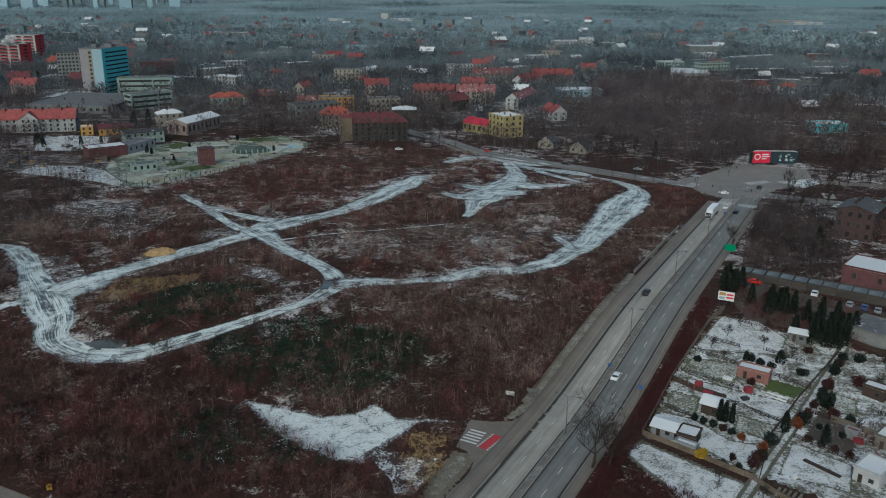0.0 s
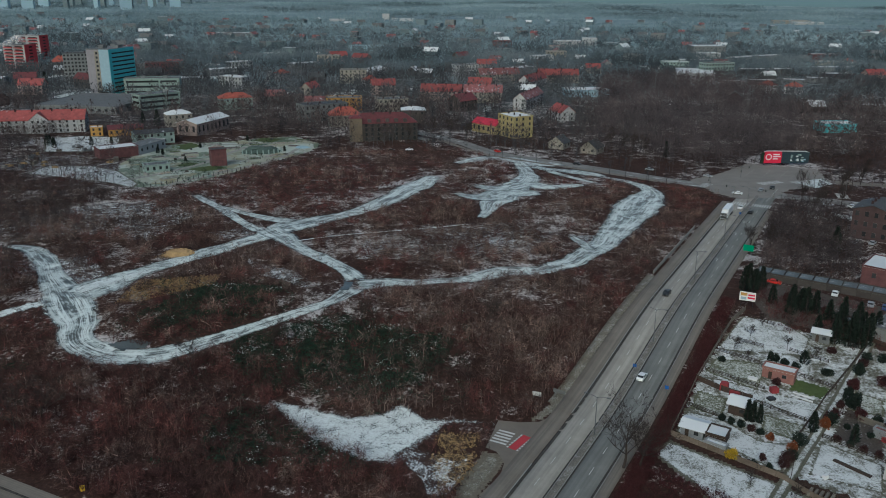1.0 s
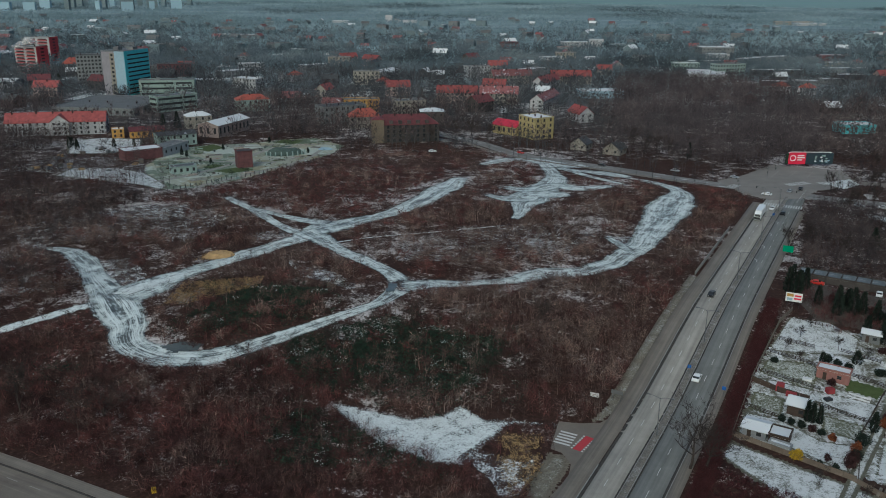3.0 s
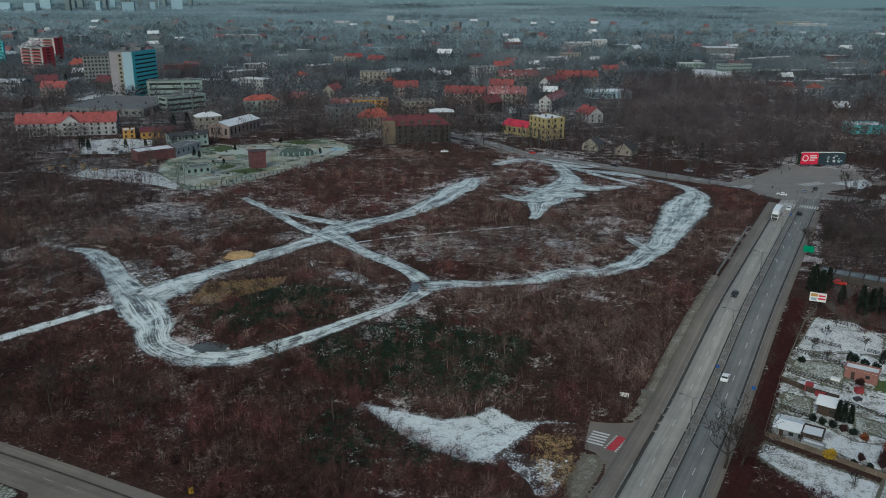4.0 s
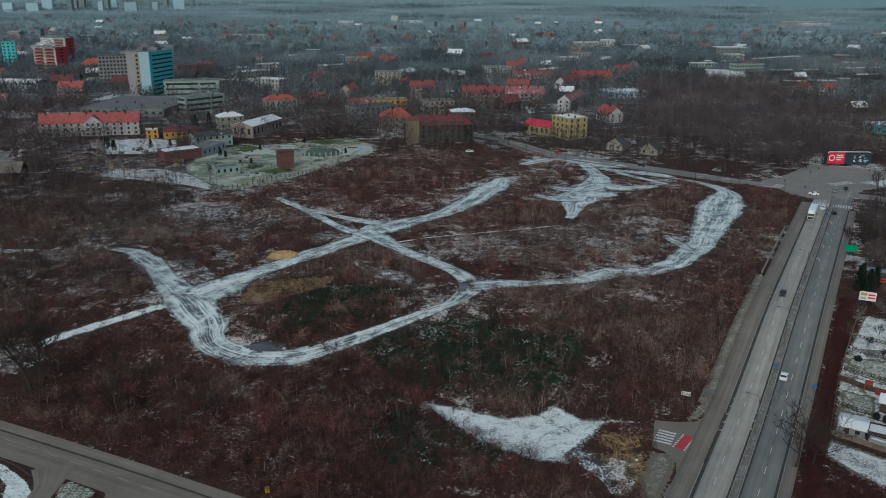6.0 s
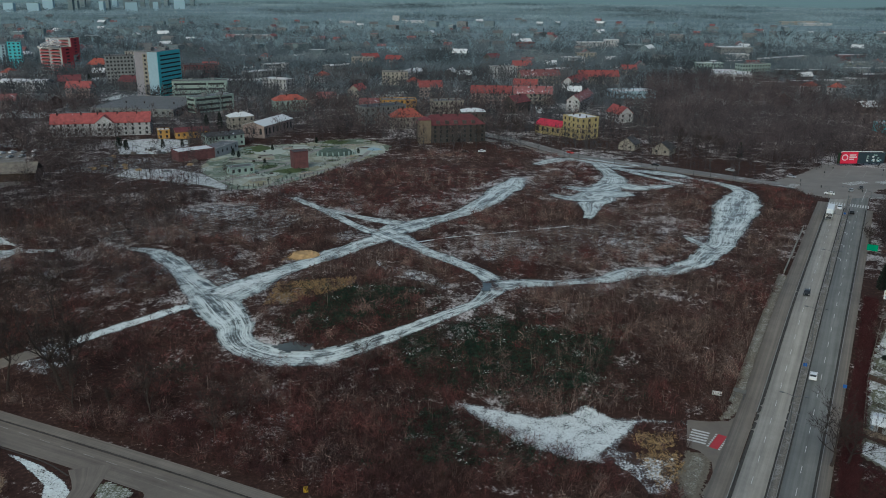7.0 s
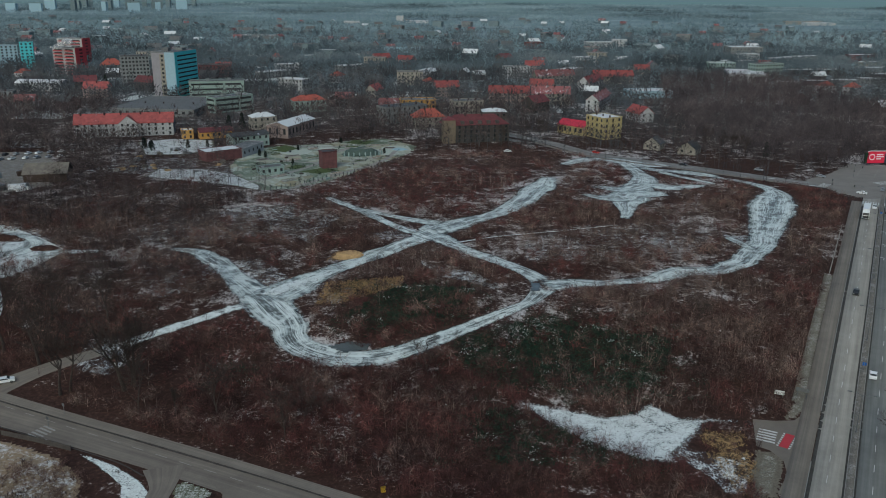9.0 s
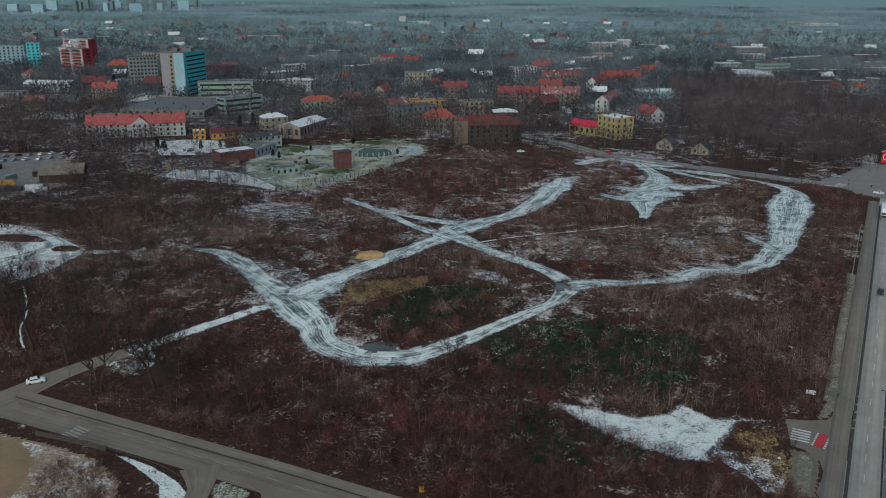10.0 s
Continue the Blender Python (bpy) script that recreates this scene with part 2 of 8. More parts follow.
M["snow_moss"] = park_mat()
M["lawn_thin"] = snow_on("frosted_green_lawn", (0.085, 0.088, 0.055), 0.46, 0.25, (0.44, 0.46, 0.44), fine=0.6)
M["verge"] = snow_on("frosted_grass_verge", (0.12, 0.105, 0.08), 0.36, 0.4, (0.36, 0.365, 0.34), fine=0.6)
M["yard_soil"] = snow_on("dark_yard_soil", (0.06, 0.05, 0.043), 0.2, 0.2, fine=0.5)
M["straw_flat"] = snow_on("flattened_dry_straw", None, 0.5, 0.35, (0.25, 0.17, 0.085), fine=0.5)
M["gutter"] = simple("dark_gutter", (0.045, 0.042, 0.038), 0.9, var=0.5, scale=0.5)
M["straw_snow"] = snow_on("dry_grass_with_snow", (0.2, 0.15, 0.1), 0.4, 0.2, fine=0.5)
M["grass_green"] = simple("green_grass", (0.055, 0.075, 0.025), 0.95, var=0.4, scale=0.8, bumps=0.4)
M["asphalt_pale"] = asphalt_mat("pale_worn_asphalt", (0.255, 0.24, 0.215))
M["asphalt_mid"] = asphalt_mat("worn_crossroads_asphalt", (0.185, 0.17, 0.153), 0.12)
M["asphalt_dark"] = asphalt_mat("grey_asphalt", (0.15, 0.152, 0.143))
M["asphalt_old"] = asphalt_mat("old_asphalt", (0.14, 0.122, 0.104))
M["asphalt_snow"] = asphalt_mat("asphalt_with_snow", (0.155, 0.151, 0.143), 0.3)
M["paving"] = asphalt_mat("tan_pavement", (0.15, 0.132, 0.113))
M["median"] = snow_on("dirty_median_strip", (0.135, 0.122, 0.106), 0.33, 0.4, (0.34, 0.34, 0.33), fine=0.5)
M["kerb"] = simple("concrete_kerb", (0.24, 0.24, 0.235), 0.9, var=0.3, bumps=0.3)
M["concrete"] = simple("grey_concrete", (0.22, 0.215, 0.2), 0.9, var=0.3, scale=0.6, bumps=0.3)
M["line"] = simple("worn_white_road_paint", (0.46, 0.465, 0.45), 0.7, var=0.35, scale=2.5)
M["line_worn"] = simple("worn_grey_road_paint", (0.24, 0.235, 0.22), 0.8, var=0.4, scale=2.5)
M["red_paint"] = simple("red_road_paint", (0.34, 0.035, 0.045), 0.7, var=0.2, scale=2.0)
M["twig"] = twig_mat("brown_twigs", (0.054, 0.034, 0.031), (0.096, 0.06, 0.053), clump=0.26)
M["twig_red"] = twig_mat("red_brown_twigs", (0.06, 0.029, 0.028), (0.104, 0.044, 0.041), 0.05, 0.8, 0.26)
M["twig_dark"] = twig_mat("dark_maroon_twigs", (0.036, 0.02, 0.02), (0.066, 0.034, 0.032), 0.05, 0.7, 0.3)
M["twig_grey"] = twig_mat("grey_brown_twigs", (0.085, 0.064, 0.058), (0.148, 0.11, 0.097), clump=0.26)
M["twig_pale"] = twig_mat("pale_sapling_bark", (0.15, 0.122, 0.108), (0.23, 0.19, 0.168), 0.05, 0.6)
# Twigs of the far woods, lightened to blue-grey so the colour carries the haze.
M["twig_far"] = twig_mat("hazed_far_woods", (0.1, 0.148, 0.17), (0.16, 0.222, 0.25), 0.003, 0.1, 0.0022)
M["twig_wood"] = twig_mat("purple_brown_wood", (0.05, 0.044, 0.048), (0.078, 0.066, 0.069), 0.02, 0.8, 0.12)
M["twig_yard"] = twig_mat("dark_yard_trees", (0.05, 0.042, 0.044), (0.082, 0.067, 0.067), 0.03, 0.8)
# Town and outer trees: bluish haze put into the twig colours.
M["twig_town"] = twig_mat("hazed_town_trees", (0.042, 0.046, 0.052), (0.068, 0.073, 0.08), 0.01, 0.45, 0.05)
M["twig_mid"] = twig_mat("hazed_outer_trees", (0.056, 0.073, 0.085), (0.088, 0.11, 0.125), 0.006, 0.2, 0.008)
M["conifer"] = simple("dark_conifer", (0.018, 0.03, 0.022), 0.9, var=0.4, scale=0.9, island=0.5)
M["bramble"] = simple("dark_green_bramble", (0.019, 0.042, 0.025), 0.8, var=0.5, scale=0.5, island=0.6)
M["leaf_snow"] = simple("snow_on_leaves", (0.42, 0.46, 0.45), 0.8, var=0.2, island=0.5)
M["straw"] = simple("dry_straw_grass", (0.34, 0.23, 0.115), 0.95, var=0.4, scale=0.4, island=0.5)
M["bark"] = simple("dark_bark", (0.036, 0.028, 0.025), 0.95, var=0.4, scale=3.0, bumps=0.6)
M["glass"] = simple("dark_window_glass", (0.04, 0.043, 0.047), 0.2, var=0.3, scale=0.4, obvar=0.5)
M["frame_white"] = simple("white_paint", (0.55, 0.56, 0.56), 0.6, var=0.15)
M["frame_grey"] = simple("weathered_window_frame", (0.2, 0.2, 0.2), 0.7, var=0.3, obvar=0.4)
M["plaster_white"] = simple("dirty_white_plaster", (0.34, 0.35, 0.36), 0.9, var=0.22, scale=0.35, obvar=0.2)
M["plaster_grey"] = simple("grey_plaster", (0.165, 0.175, 0.18), 0.9, var=0.3, scale=0.35, obvar=0.35)
M["plaster_lilac"] = simple("greyish_lilac_render", (0.2, 0.195, 0.215), 0.9, var=0.18, scale=0.3)
# Wall of far houses and flats, with haze mixed into its base colour.
M["plaster_far"] = simple("haze_toned_render", (0.13, 0.168, 0.182), 0.9, var=0.12, scale=0.1, obvar=0.25)
M["plaster_cream"] = simple("cream_plaster", (0.235, 0.222, 0.195), 0.9, var=0.25, scale=0.35, obvar=0.25)
M["plaster_yellow"] = simple("yellow_plaster", (0.28, 0.235, 0.115), 0.9, var=0.16, scale=0.35)
M["plaster_ochre"] = simple("ochre_plaster", (0.36, 0.21, 0.06), 0.9, var=0.2, scale=0.35)
M["plaster_pink"] = simple("pale_pink_plaster", (0.25, 0.2, 0.185), 0.9, var=0.18, scale=0.35)
M["plaster_dark"] = simple("sooty_plaster", (0.062, 0.055, 0.052), 0.9, var=0.35, scale=0.3, obvar=0.3)
M["plaster_tan"] = simple("tan_plaster", (0.14, 0.115, 0.085), 0.9, var=0.25, scale=0.35)
M["teal"] = simple("teal_cladding", (0.085, 0.4, 0.44), 0.6, var=0.12, scale=0.5)
M["lightblue"] = simple("pale_blue_cladding", (0.22, 0.32, 0.38), 0.6, var=0.12, scale=0.5)
M["greenish"] = simple("pale_green_plaster", (0.23, 0.3, 0.28), 0.9, var=0.2, scale=0.4, obvar=0.2)
M["brick"] = brick_mat("dark_red_brick", (0.042, 0.018, 0.019))
M["brick_red"] = brick_mat("red_brick", (0.098, 0.031, 0.034))
M["red_panel"] = simple("red_facade_panel", (0.3, 0.04, 0.05), 0.7, var=0.15)
M["roof_red"] = roof_mat("red_tile_roof", (0.25, 0.055, 0.052), 0.03)
M["roof_pink"] = roof_mat("faded_red_tile_roof", (0.2, 0.07, 0.072), 0.25)
M["roof_crimson"] = roof_mat("crimson_sheet_roof", (0.42, 0.02, 0.05))
M["roof_orange"] = roof_mat("orange_tile_roof", (0.28, 0.065, 0.045))
M["roof_maroon"] = roof_mat("maroon_sheet_roof", (0.13, 0.03, 0.035))
M["roof_grey"] = roof_mat("grey_felt_roof", (0.11, 0.115, 0.12), 0.2)
M["roof_tan"] = roof_mat("tan_sheet_roof", (0.19, 0.168, 0.14))
M["roof_blue"] = roof_mat("blue_grey_felt_roof", (0.13, 0.155, 0.17), 0.1)
M["roof_mid"] = roof_mat("mid_grey_roof", (0.13, 0.132, 0.132))
M["roof_dark"] = roof_mat("dark_felt_roof", (0.05, 0.052, 0.055), 0.12)
M["roof_snow"] = roof_mat("snow_covered_roof", (0.16, 0.165, 0.17), 1.1)
M["metal"] = simple("galvanised_steel", (0.13, 0.135, 0.14), 0.5, 0.4, var=0.15)
M["metal_dark"] = simple("dark_painted_steel", (0.04, 0.042, 0.045), 0.5, 0.3, var=0.2)
M["wood_dark"] = simple("dark_stained_wood", (0.05, 0.035, 0.028), 0.85, var=0.35, scale=2.0, obvar=0.3)
M["wood_grey"] = simple("weathered_grey_wood", (0.16, 0.145, 0.125), 0.9, var=0.3, scale=2.0, obvar=0.35)
M["shed_pink"] = simple("pink_brick_render", (0.2, 0.1, 0.088), 0.9, var=0.2)
M["sheet_grey"] = simple("grey_sheet_metal", (0.2, 0.215, 0.23), 0.6, 0.2, var=0.25)
M["rubber"] = simple("black_rubber", (0.015, 0.015, 0.015), 0.9)
M["car_white"] = simple("white_car_paint", (0.6, 0.62, 0.63), 0.3, var=0.06)
M["car_black"] = simple("black_car_paint", (0.014, 0.015, 0.017), 0.28, var=0.1)
M["car_red"] = simple("red_car_paint", (0.4, 0.025, 0.02), 0.3, var=0.08)
M["car_silver"] = simple("silver_car_paint", (0.3, 0.32, 0.34), 0.32, 0.4, var=0.08)
M["car_blue"] = simple("blue_car_paint", (0.04, 0.08, 0.2), 0.3, var=0.08)
M["lampglass"] = simple("lamp_glass", (0.5, 0.48, 0.42), 0.3)
M["sign_green"] = simple("green_road_sign", (0.0, 0.2, 0.1), 0.5, var=0.1)
M["sign_blue"] = simple("blue_road_sign", (0.02, 0.09, 0.3), 0.5, var=0.1)
M["sand"] = simple("pale_brown_mud_water", (0.2, 0.135, 0.075), 0.35, var=0.25, scale=0.15)
M["puddle"] = simple("grey_puddle_ice", (0.075, 0.085, 0.085), 0.18, var=0.3, scale=0.25)
M["poster_red"] = simple("red_poster", (0.5, 0.015, 0.05), 0.5, var=0.08)
M["poster_dark"] = simple("dark_poster", (0.02, 0.035, 0.045), 0.5, var=0.3)
M["yellow_leaf"] = simple("golden_leaves", (0.4, 0.27, 0.02), 0.85, var=0.35, island=0.4)
M["hedge_red"] = simple("dark_red_hedge", (0.075, 0.024, 0.026), 0.95, var=0.4, scale=0.6, island=0.6)
M["awning_red"] = simple("faded_red_canvas", (0.2, 0.03, 0.035), 0.85, var=0.25)
M["steam"] = simple("white_steam", (0.6, 0.61, 0.62), 1.0, var=0.05)
M["steam"].node_tree.nodes["Principled BSDF"].inputs["Alpha"].default_value = 0.3


# ---- mesh helpers ----
def mesh_np(name, verts, faces, materials, uv=None, smooth=False, idx=None, rim=None):
    """A mesh from arrays: verts (n,3), faces (m,3) or (m,4)."""
    me = bpy.data.meshes.new(name)
    k = faces.shape[1]
    me.vertices.add(len(verts))
    me.vertices.foreach_set("co", np.ascontiguousarray(verts, dtype=np.float32).ravel())
    me.loops.add(faces.size)
    me.loops.foreach_set("vertex_index", np.ascontiguousarray(faces, dtype=np.int32).ravel())
    me.polygons.add(len(faces))
    me.polygons.foreach_set("loop_start", np.arange(0, faces.size, k, dtype=np.int32))
    me.polygons.foreach_set("loop_total", np.full(len(faces), k, dtype=np.int32))
    if idx is not None:
        me.polygons.foreach_set("material_index", np.ascontiguousarray(idx, dtype=np.int32))
    me.update(calc_edges=True)
    if uv is not None:
        layer = me.uv_layers.new(name="UVMap")
        layer.data.foreach_set("uv", np.ascontiguousarray(uv[faces.ravel()], dtype=np.float32).ravel())
    if rim is not None:
        me.attributes.new("rim", "FLOAT", "POINT").data.foreach_set("value", np.ascontiguousarray(rim, dtype=np.float32))
    if smooth:
        me.polygons.foreach_set("use_smooth", np.ones(len(faces), dtype=bool))
    for m in materials:
        me.materials.append(m)
    return me


def box(bm, x0, x1, y0, y1, z0, z1, mi=0):
    v = [bm.verts.new(p) for p in ((x0, y0, z0), (x1, y0, z0), (x1, y1, z0), (x0, y1, z0), (x0, y0, z1), (x1, y0, z1), (x1, y1, z1), (x0, y1, z1))]
    for f in ((3, 2, 1, 0), (4, 5, 6, 7), (0, 1, 5, 4), (1, 2, 6, 5), (2, 3, 7, 6), (3, 0, 4, 7)):
        bm.faces.new([v[i] for i in f]).material_index = mi


def tube(bm, pts, radii, n=6, mi=0):
    """A tapered tube through points."""
    rings = []
    for i, p in enumerate(pts):
        p = Vector(p)
        d = (Vector(pts[min(i + 1, len(pts) - 1)]) - Vector(pts[max(i - 1, 0)])).normalized()
        a = d.orthogonal().normalized()
        b = d.cross(a)
        rings.append([bm.verts.new(p + radii[i] * (math.cos(2 * math.pi * k / n) * a + math.sin(2 * math.pi * k / n) * b)) for k in range(n)])
    for r, q in zip(rings, rings[1:]):
        for k in range(n):
            bm.faces.new((r[k], r[(k + 1) % n], q[(k + 1) % n], q[k])).material_index = mi
    bm.faces.new(rings[0][::-1]).material_index = mi
    bm.faces.new(rings[-1]).material_index = mi


def finish(name, bm, materials):
    me = bpy.data.meshes.new(name)
    bmesh.ops.recalc_face_normals(bm, faces=bm.faces)
    bm.to_mesh(me)
    bm.free()
    for m in materials if isinstance(materials, (list, tuple)) else [materials]:
        me.materials.append(m)
    return me


def part(name, bm, material, parent, label=""):
    """Links a bmesh, or a ready mesh, as one mesh object under a thing or a part."""
    me = bm if isinstance(bm, bpy.types.Mesh) else finish(name, bm, material)
    ob = new(name, me)
    ob.parent = parent
    if label:
        ob["label"] = label
    return ob


def thing(name, x, y, z, turn, label, category, group="", kind=""):
    e = new(name)
    e.matrix_world = pose(x, y, z, 0, 0, turn)
    return tagged(e, label, category, group, kind)


def catmull(rows, step=2.0):
    """Smooth line through rows of numbers, in even steps of metres."""
    a = np.array(rows, dtype=float)
    p = np.vstack([2 * a[0] - a[1], a, 2 * a[-1] - a[-2]])
    out = []
    for i in range(1, len(p) - 2):
        n = max(2, int(np.hypot(*(p[i + 1] - p[i])[:2]) / step))
        t = np.linspace(0, 1, n, endpoint=False)[:, None]
        out.append(0.5 * (2 * p[i] + (p[i + 1] - p[i - 1]) * t + (2 * p[i - 1] - 5 * p[i] + 4 * p[i + 1] - p[i + 2]) * t**2 + (3 * p[i] - p[i - 1] - 3 * p[i + 1] + p[i + 2]) * t**3))
    return np.vstack(out + [p[-2:-1]])


def ribbon(rows, lift=0.05, wobble=0.0, across=6, seed=0, step=2.0):
    """Verts, faces and uv of a band laid on the ground along rows of x, y, width."""
    c = catmull(rows, step)
    d = np.gradient(c[:, :2], axis=0)
    d /= np.linalg.norm(d, axis=1)[:, None] + 1e-9
    nrm = np.stack([d[:, 1], -d[:, 0]], axis=1)
    s = np.concatenate([[0], np.cumsum(np.hypot(*np.diff(c[:, :2], axis=0).T))])
    r = np.random.RandomState(seed)
    w0 = c[:, 2] / 2 * (1.14 if wobble > 0.15 else 1.0)
    def rough():
        n = len(c)
        a = np.interp(np.arange(n), np.arange(0, n + 4, 4), r.normal(0, 1, len(np.arange(0, n + 4, 4))))
        return wobble * (0.8 * a + 0.25 * r.normal(0, 1, n)) * (0.4 + w0 / 6)
    left, right = -(w0 + rough()), w0 + rough()
    v = np.linspace(0, 1, across + 1)
    off = left[:, None] * (1 - v) + right[:, None] * v
    xy = c[:, None, :2] + nrm[:, None, :] * off[:, :, None]
    z = gv(xy[:, :, 1]) + lift
    verts = np.dstack([xy, z]).reshape(-1, 3)
    uv = np.dstack([np.repeat(s[:, None], across + 1, 1), np.repeat(v[None], len(c), 0)]).reshape(-1, 2)
    i = np.arange(len(c) - 1)[:, None] * (across + 1) + np.arange(across)[None]
    faces = np.stack([i, i + 1, i + across + 2, i + across + 1], axis=2).reshape(-1, 4)
    return verts, faces, uv


def band(name, rows, mat, lift=0.05, wobble=0.0, label="", category="", seed=0, across=6, kind="structure", step=2.0):
    v, f, uv = ribbon(rows, lift, wobble, across, seed, step)
    ends = 1 - np.clip(np.minimum(uv[:, 0], uv[:, 0].max() - uv[:, 0]) / 10.0, 0, 1)
    rim = np.maximum(np.abs(uv[:, 1] * 2 - 1), ends)
    return tagged(new(name, mesh_np(name, v, f, [mat], uv, rim=rim)), label, category, kind=kind)


def slab(name, a, b, o0, o1, top, thick, mat, label="", category="", kind="structure", step=4.0):
    """A straight raised strip beside the axis a-b between two offsets to its right, following the ground."""
    a, b = np.array(a, float), np.array(b, float)
    L = np.hypot(*(b - a))
    d = (b - a) / L
    n = np.array([d[1], -d[0]])
    s = np.linspace(0, L, int(L / step) + 2)
    rows = []
    for o, dz in ((o0, -thick), (o0, 0), (o1, 0), (o1, -thick)):
        xy = a + s[:, None] * d + o * n
        zc = gv(xy[:, 1]) + top + dz
        rows.append(np.column_stack([xy, zc]))
    v = np.stack(rows, axis=1).reshape(-1, 3)
    uv = np.stack([np.column_stack([s, np.full(len(s), q)]) for q in (0.0, 0.02, 0.98, 1.0)], axis=1).reshape(-1, 2)
    i = np.arange(len(s) - 1)[:, None] * 4 + np.arange(3)[None]
    f = np.stack([i, i + 1, i + 5, i + 4], axis=2).reshape(-1, 4)[:, ::-1]
    return tagged(new(name, mesh_np(name, v, f, [mat], uv)), label, category, kind=kind)


def edge_distance(xy, poly):
    d = np.full(len(xy), 1e9)
    for p, q in zip(poly, poly[1:] + poly[:1]):
        p, q = np.array(p, float), np.array(q, float)
        e = q - p
        t = np.clip(((xy - p) @ e) / (e @ e + 1e-9), 0, 1)
        d = np.minimum(d, np.hypot(*(xy - p - t[:, None] * e).T))
    return d


def grown(poly, by):
    """The outline moved outward from its middle."""
    a = np.array(poly, float)
    d = a - a.mean(axis=0)
    return [tuple(v) for v in a + by * d / (np.linalg.norm(d, axis=1)[:, None] + 1e-9)]


def patch(name, outline, mat, lift=0.05, label="", category="", kind="structure", rough=0.0, seed=0, feather=2.5):
    """An area with the given outline laid on the ground. With rough its rim thins out; without it the rim is clean."""
    if rough:
        a = np.array(outline)
        lo, hi = a.min(axis=0) - 1, a.max(axis=0) + 1
        step = max(0.7, math.sqrt(np.prod(hi - lo)) / 75) if a[:, 1].min() < 540 else 2.2
        xs, ys = np.arange(lo[0], hi[0] + step, step), np.arange(lo[1], hi[1] + step, step)
        X, Y = np.meshgrid(xs, ys)
        xy = np.column_stack([X.ravel(), Y.ravel()])
        xy = xy + rough * 2.2 * np.column_stack([vnoise(xy, 3.5, seed + 50) - 0.5, vnoise(xy, 3.5, seed + 51) - 0.5])
        ok = inside(xy, outline)
        rim = 1 - np.clip(edge_distance(xy, outline) / feather, 0, 1)
        n = len(xs)
        k = (np.arange(len(ys) - 1)[:, None] * n + np.arange(n - 1)[None]).ravel()
        f = np.column_stack([k, k + 1, k + n + 1, k + n])
        f = f[ok[f].all(axis=1)]
        used, inv = np.unique(f.ravel(), return_inverse=True)
        v = np.column_stack([xy[used], gv(xy[used, 1]) + lift])
        return tagged(new(name, mesh_np(name, v, inv.reshape(-1, 4), [mat], rim=rim[used])), label, category, kind=kind)
    bm = bmesh.new()
    f = bm.faces.new([bm.verts.new((x, y, 0)) for x, y in outline])
    bmesh.ops.triangulate(bm, faces=[f])
    bmesh.ops.subdivide_edges(bm, edges=[e for e in bm.edges if e.calc_length() > 8], cuts=4, use_grid_fill=True)
    bmesh.ops.triangulate(bm, faces=bm.faces)
    for v in bm.verts:
        v.co.z = g(v.co.x, v.co.y) + lift
    return tagged(new(name, finish(name, bm, mat)), label, category, kind=kind)


def blades(base, direction, length, width, rng, flat=None):
    """Thin tapering slips of growth, one triangle each."""
    side = rng.normal(0, 1, base.shape)
    side -= direction * np.sum(side * direction, axis=1)[:, None]
    side /= np.linalg.norm(side, axis=1)[:, None] + 1e-9
    w = side * (width / 2)[:, None]
    v = np.stack([base - w, base + w, base + direction * length[:, None]], axis=1)
    return v.reshape(-1, 3)


def stuff(name, chunks, mat, label, category, soft=False):
    """Uncountable growth as one mesh. Soft: the twigs of a crown share the light of its rounded form."""
    v = np.vstack(chunks)
    f = np.arange(len(v), dtype=np.int32).reshape(-1, 3)
    if soft:
        t = v.reshape(-1, 3, 3)
        n = np.cross(t[:, 1] - t[:, 0], t[:, 2] - t[:, 0])
        turn = n[:, 2] - 2.5 * n[:, 1] < 0
        t[turn] = t[turn][:, ::-1]
        n[turn] *= -1
    me = mesh_np(name, v, f, [mat], smooth=soft)
    if soft:
        up = unit(0.45 * unit(n) + np.array([0.0, -0.25, 0.9]))
        me.normals_split_custom_set_from_vertices(np.repeat(up, 3, axis=0).astype(np.float32))
    return tagged(new(name, me), label, category, kind="stuff")


def unit(v):
    return v / (np.linalg.norm(v, axis=1)[:, None] + 1e-9)


def saplings(xy, height, rng, stems=4, twigs=5, thick=0.09, spread=0.35, dense=1.0):
    """Leafless brush: stems that rise from the ground with side twigs."""
    n = len(xy)
    h = np.repeat(height, stems) * rng.uniform(0.55, 1.0, n * stems)
    b = np.repeat(np.column_stack([xy, gv(xy[:, 1]) - 0.1]), stems, axis=0)
    b[:, :2] += rng.normal(0, 0.28, (len(b), 2)) * np.repeat(height, stems)[:, None] * 0.4
    d = unit(np.column_stack([rng.normal(0, spread, (len(b), 2)), np.ones(len(b))]))
    out = [blades(b, d, h, thick * (0.6 + h * 0.12), rng)]
    k = twigs
    f = rng.uniform(0.25, 0.92, len(b) * k)
    tb = np.repeat(b, k, axis=0) + np.repeat(d, k, axis=0) * (np.repeat(h, k) * f)[:, None]
    td = unit(np.column_stack([rng.normal(0, 0.75, (len(tb), 2)), rng.uniform(0.3, 1.1, len(tb))]))
    out.append(blades(tb, td, np.repeat(h, k) * (1.05 - f) * rng.uniform(0.4, 0.95, len(tb)) + 0.15, np.full(len(tb), thick * 0.75), rng))
    return np.vstack(out)


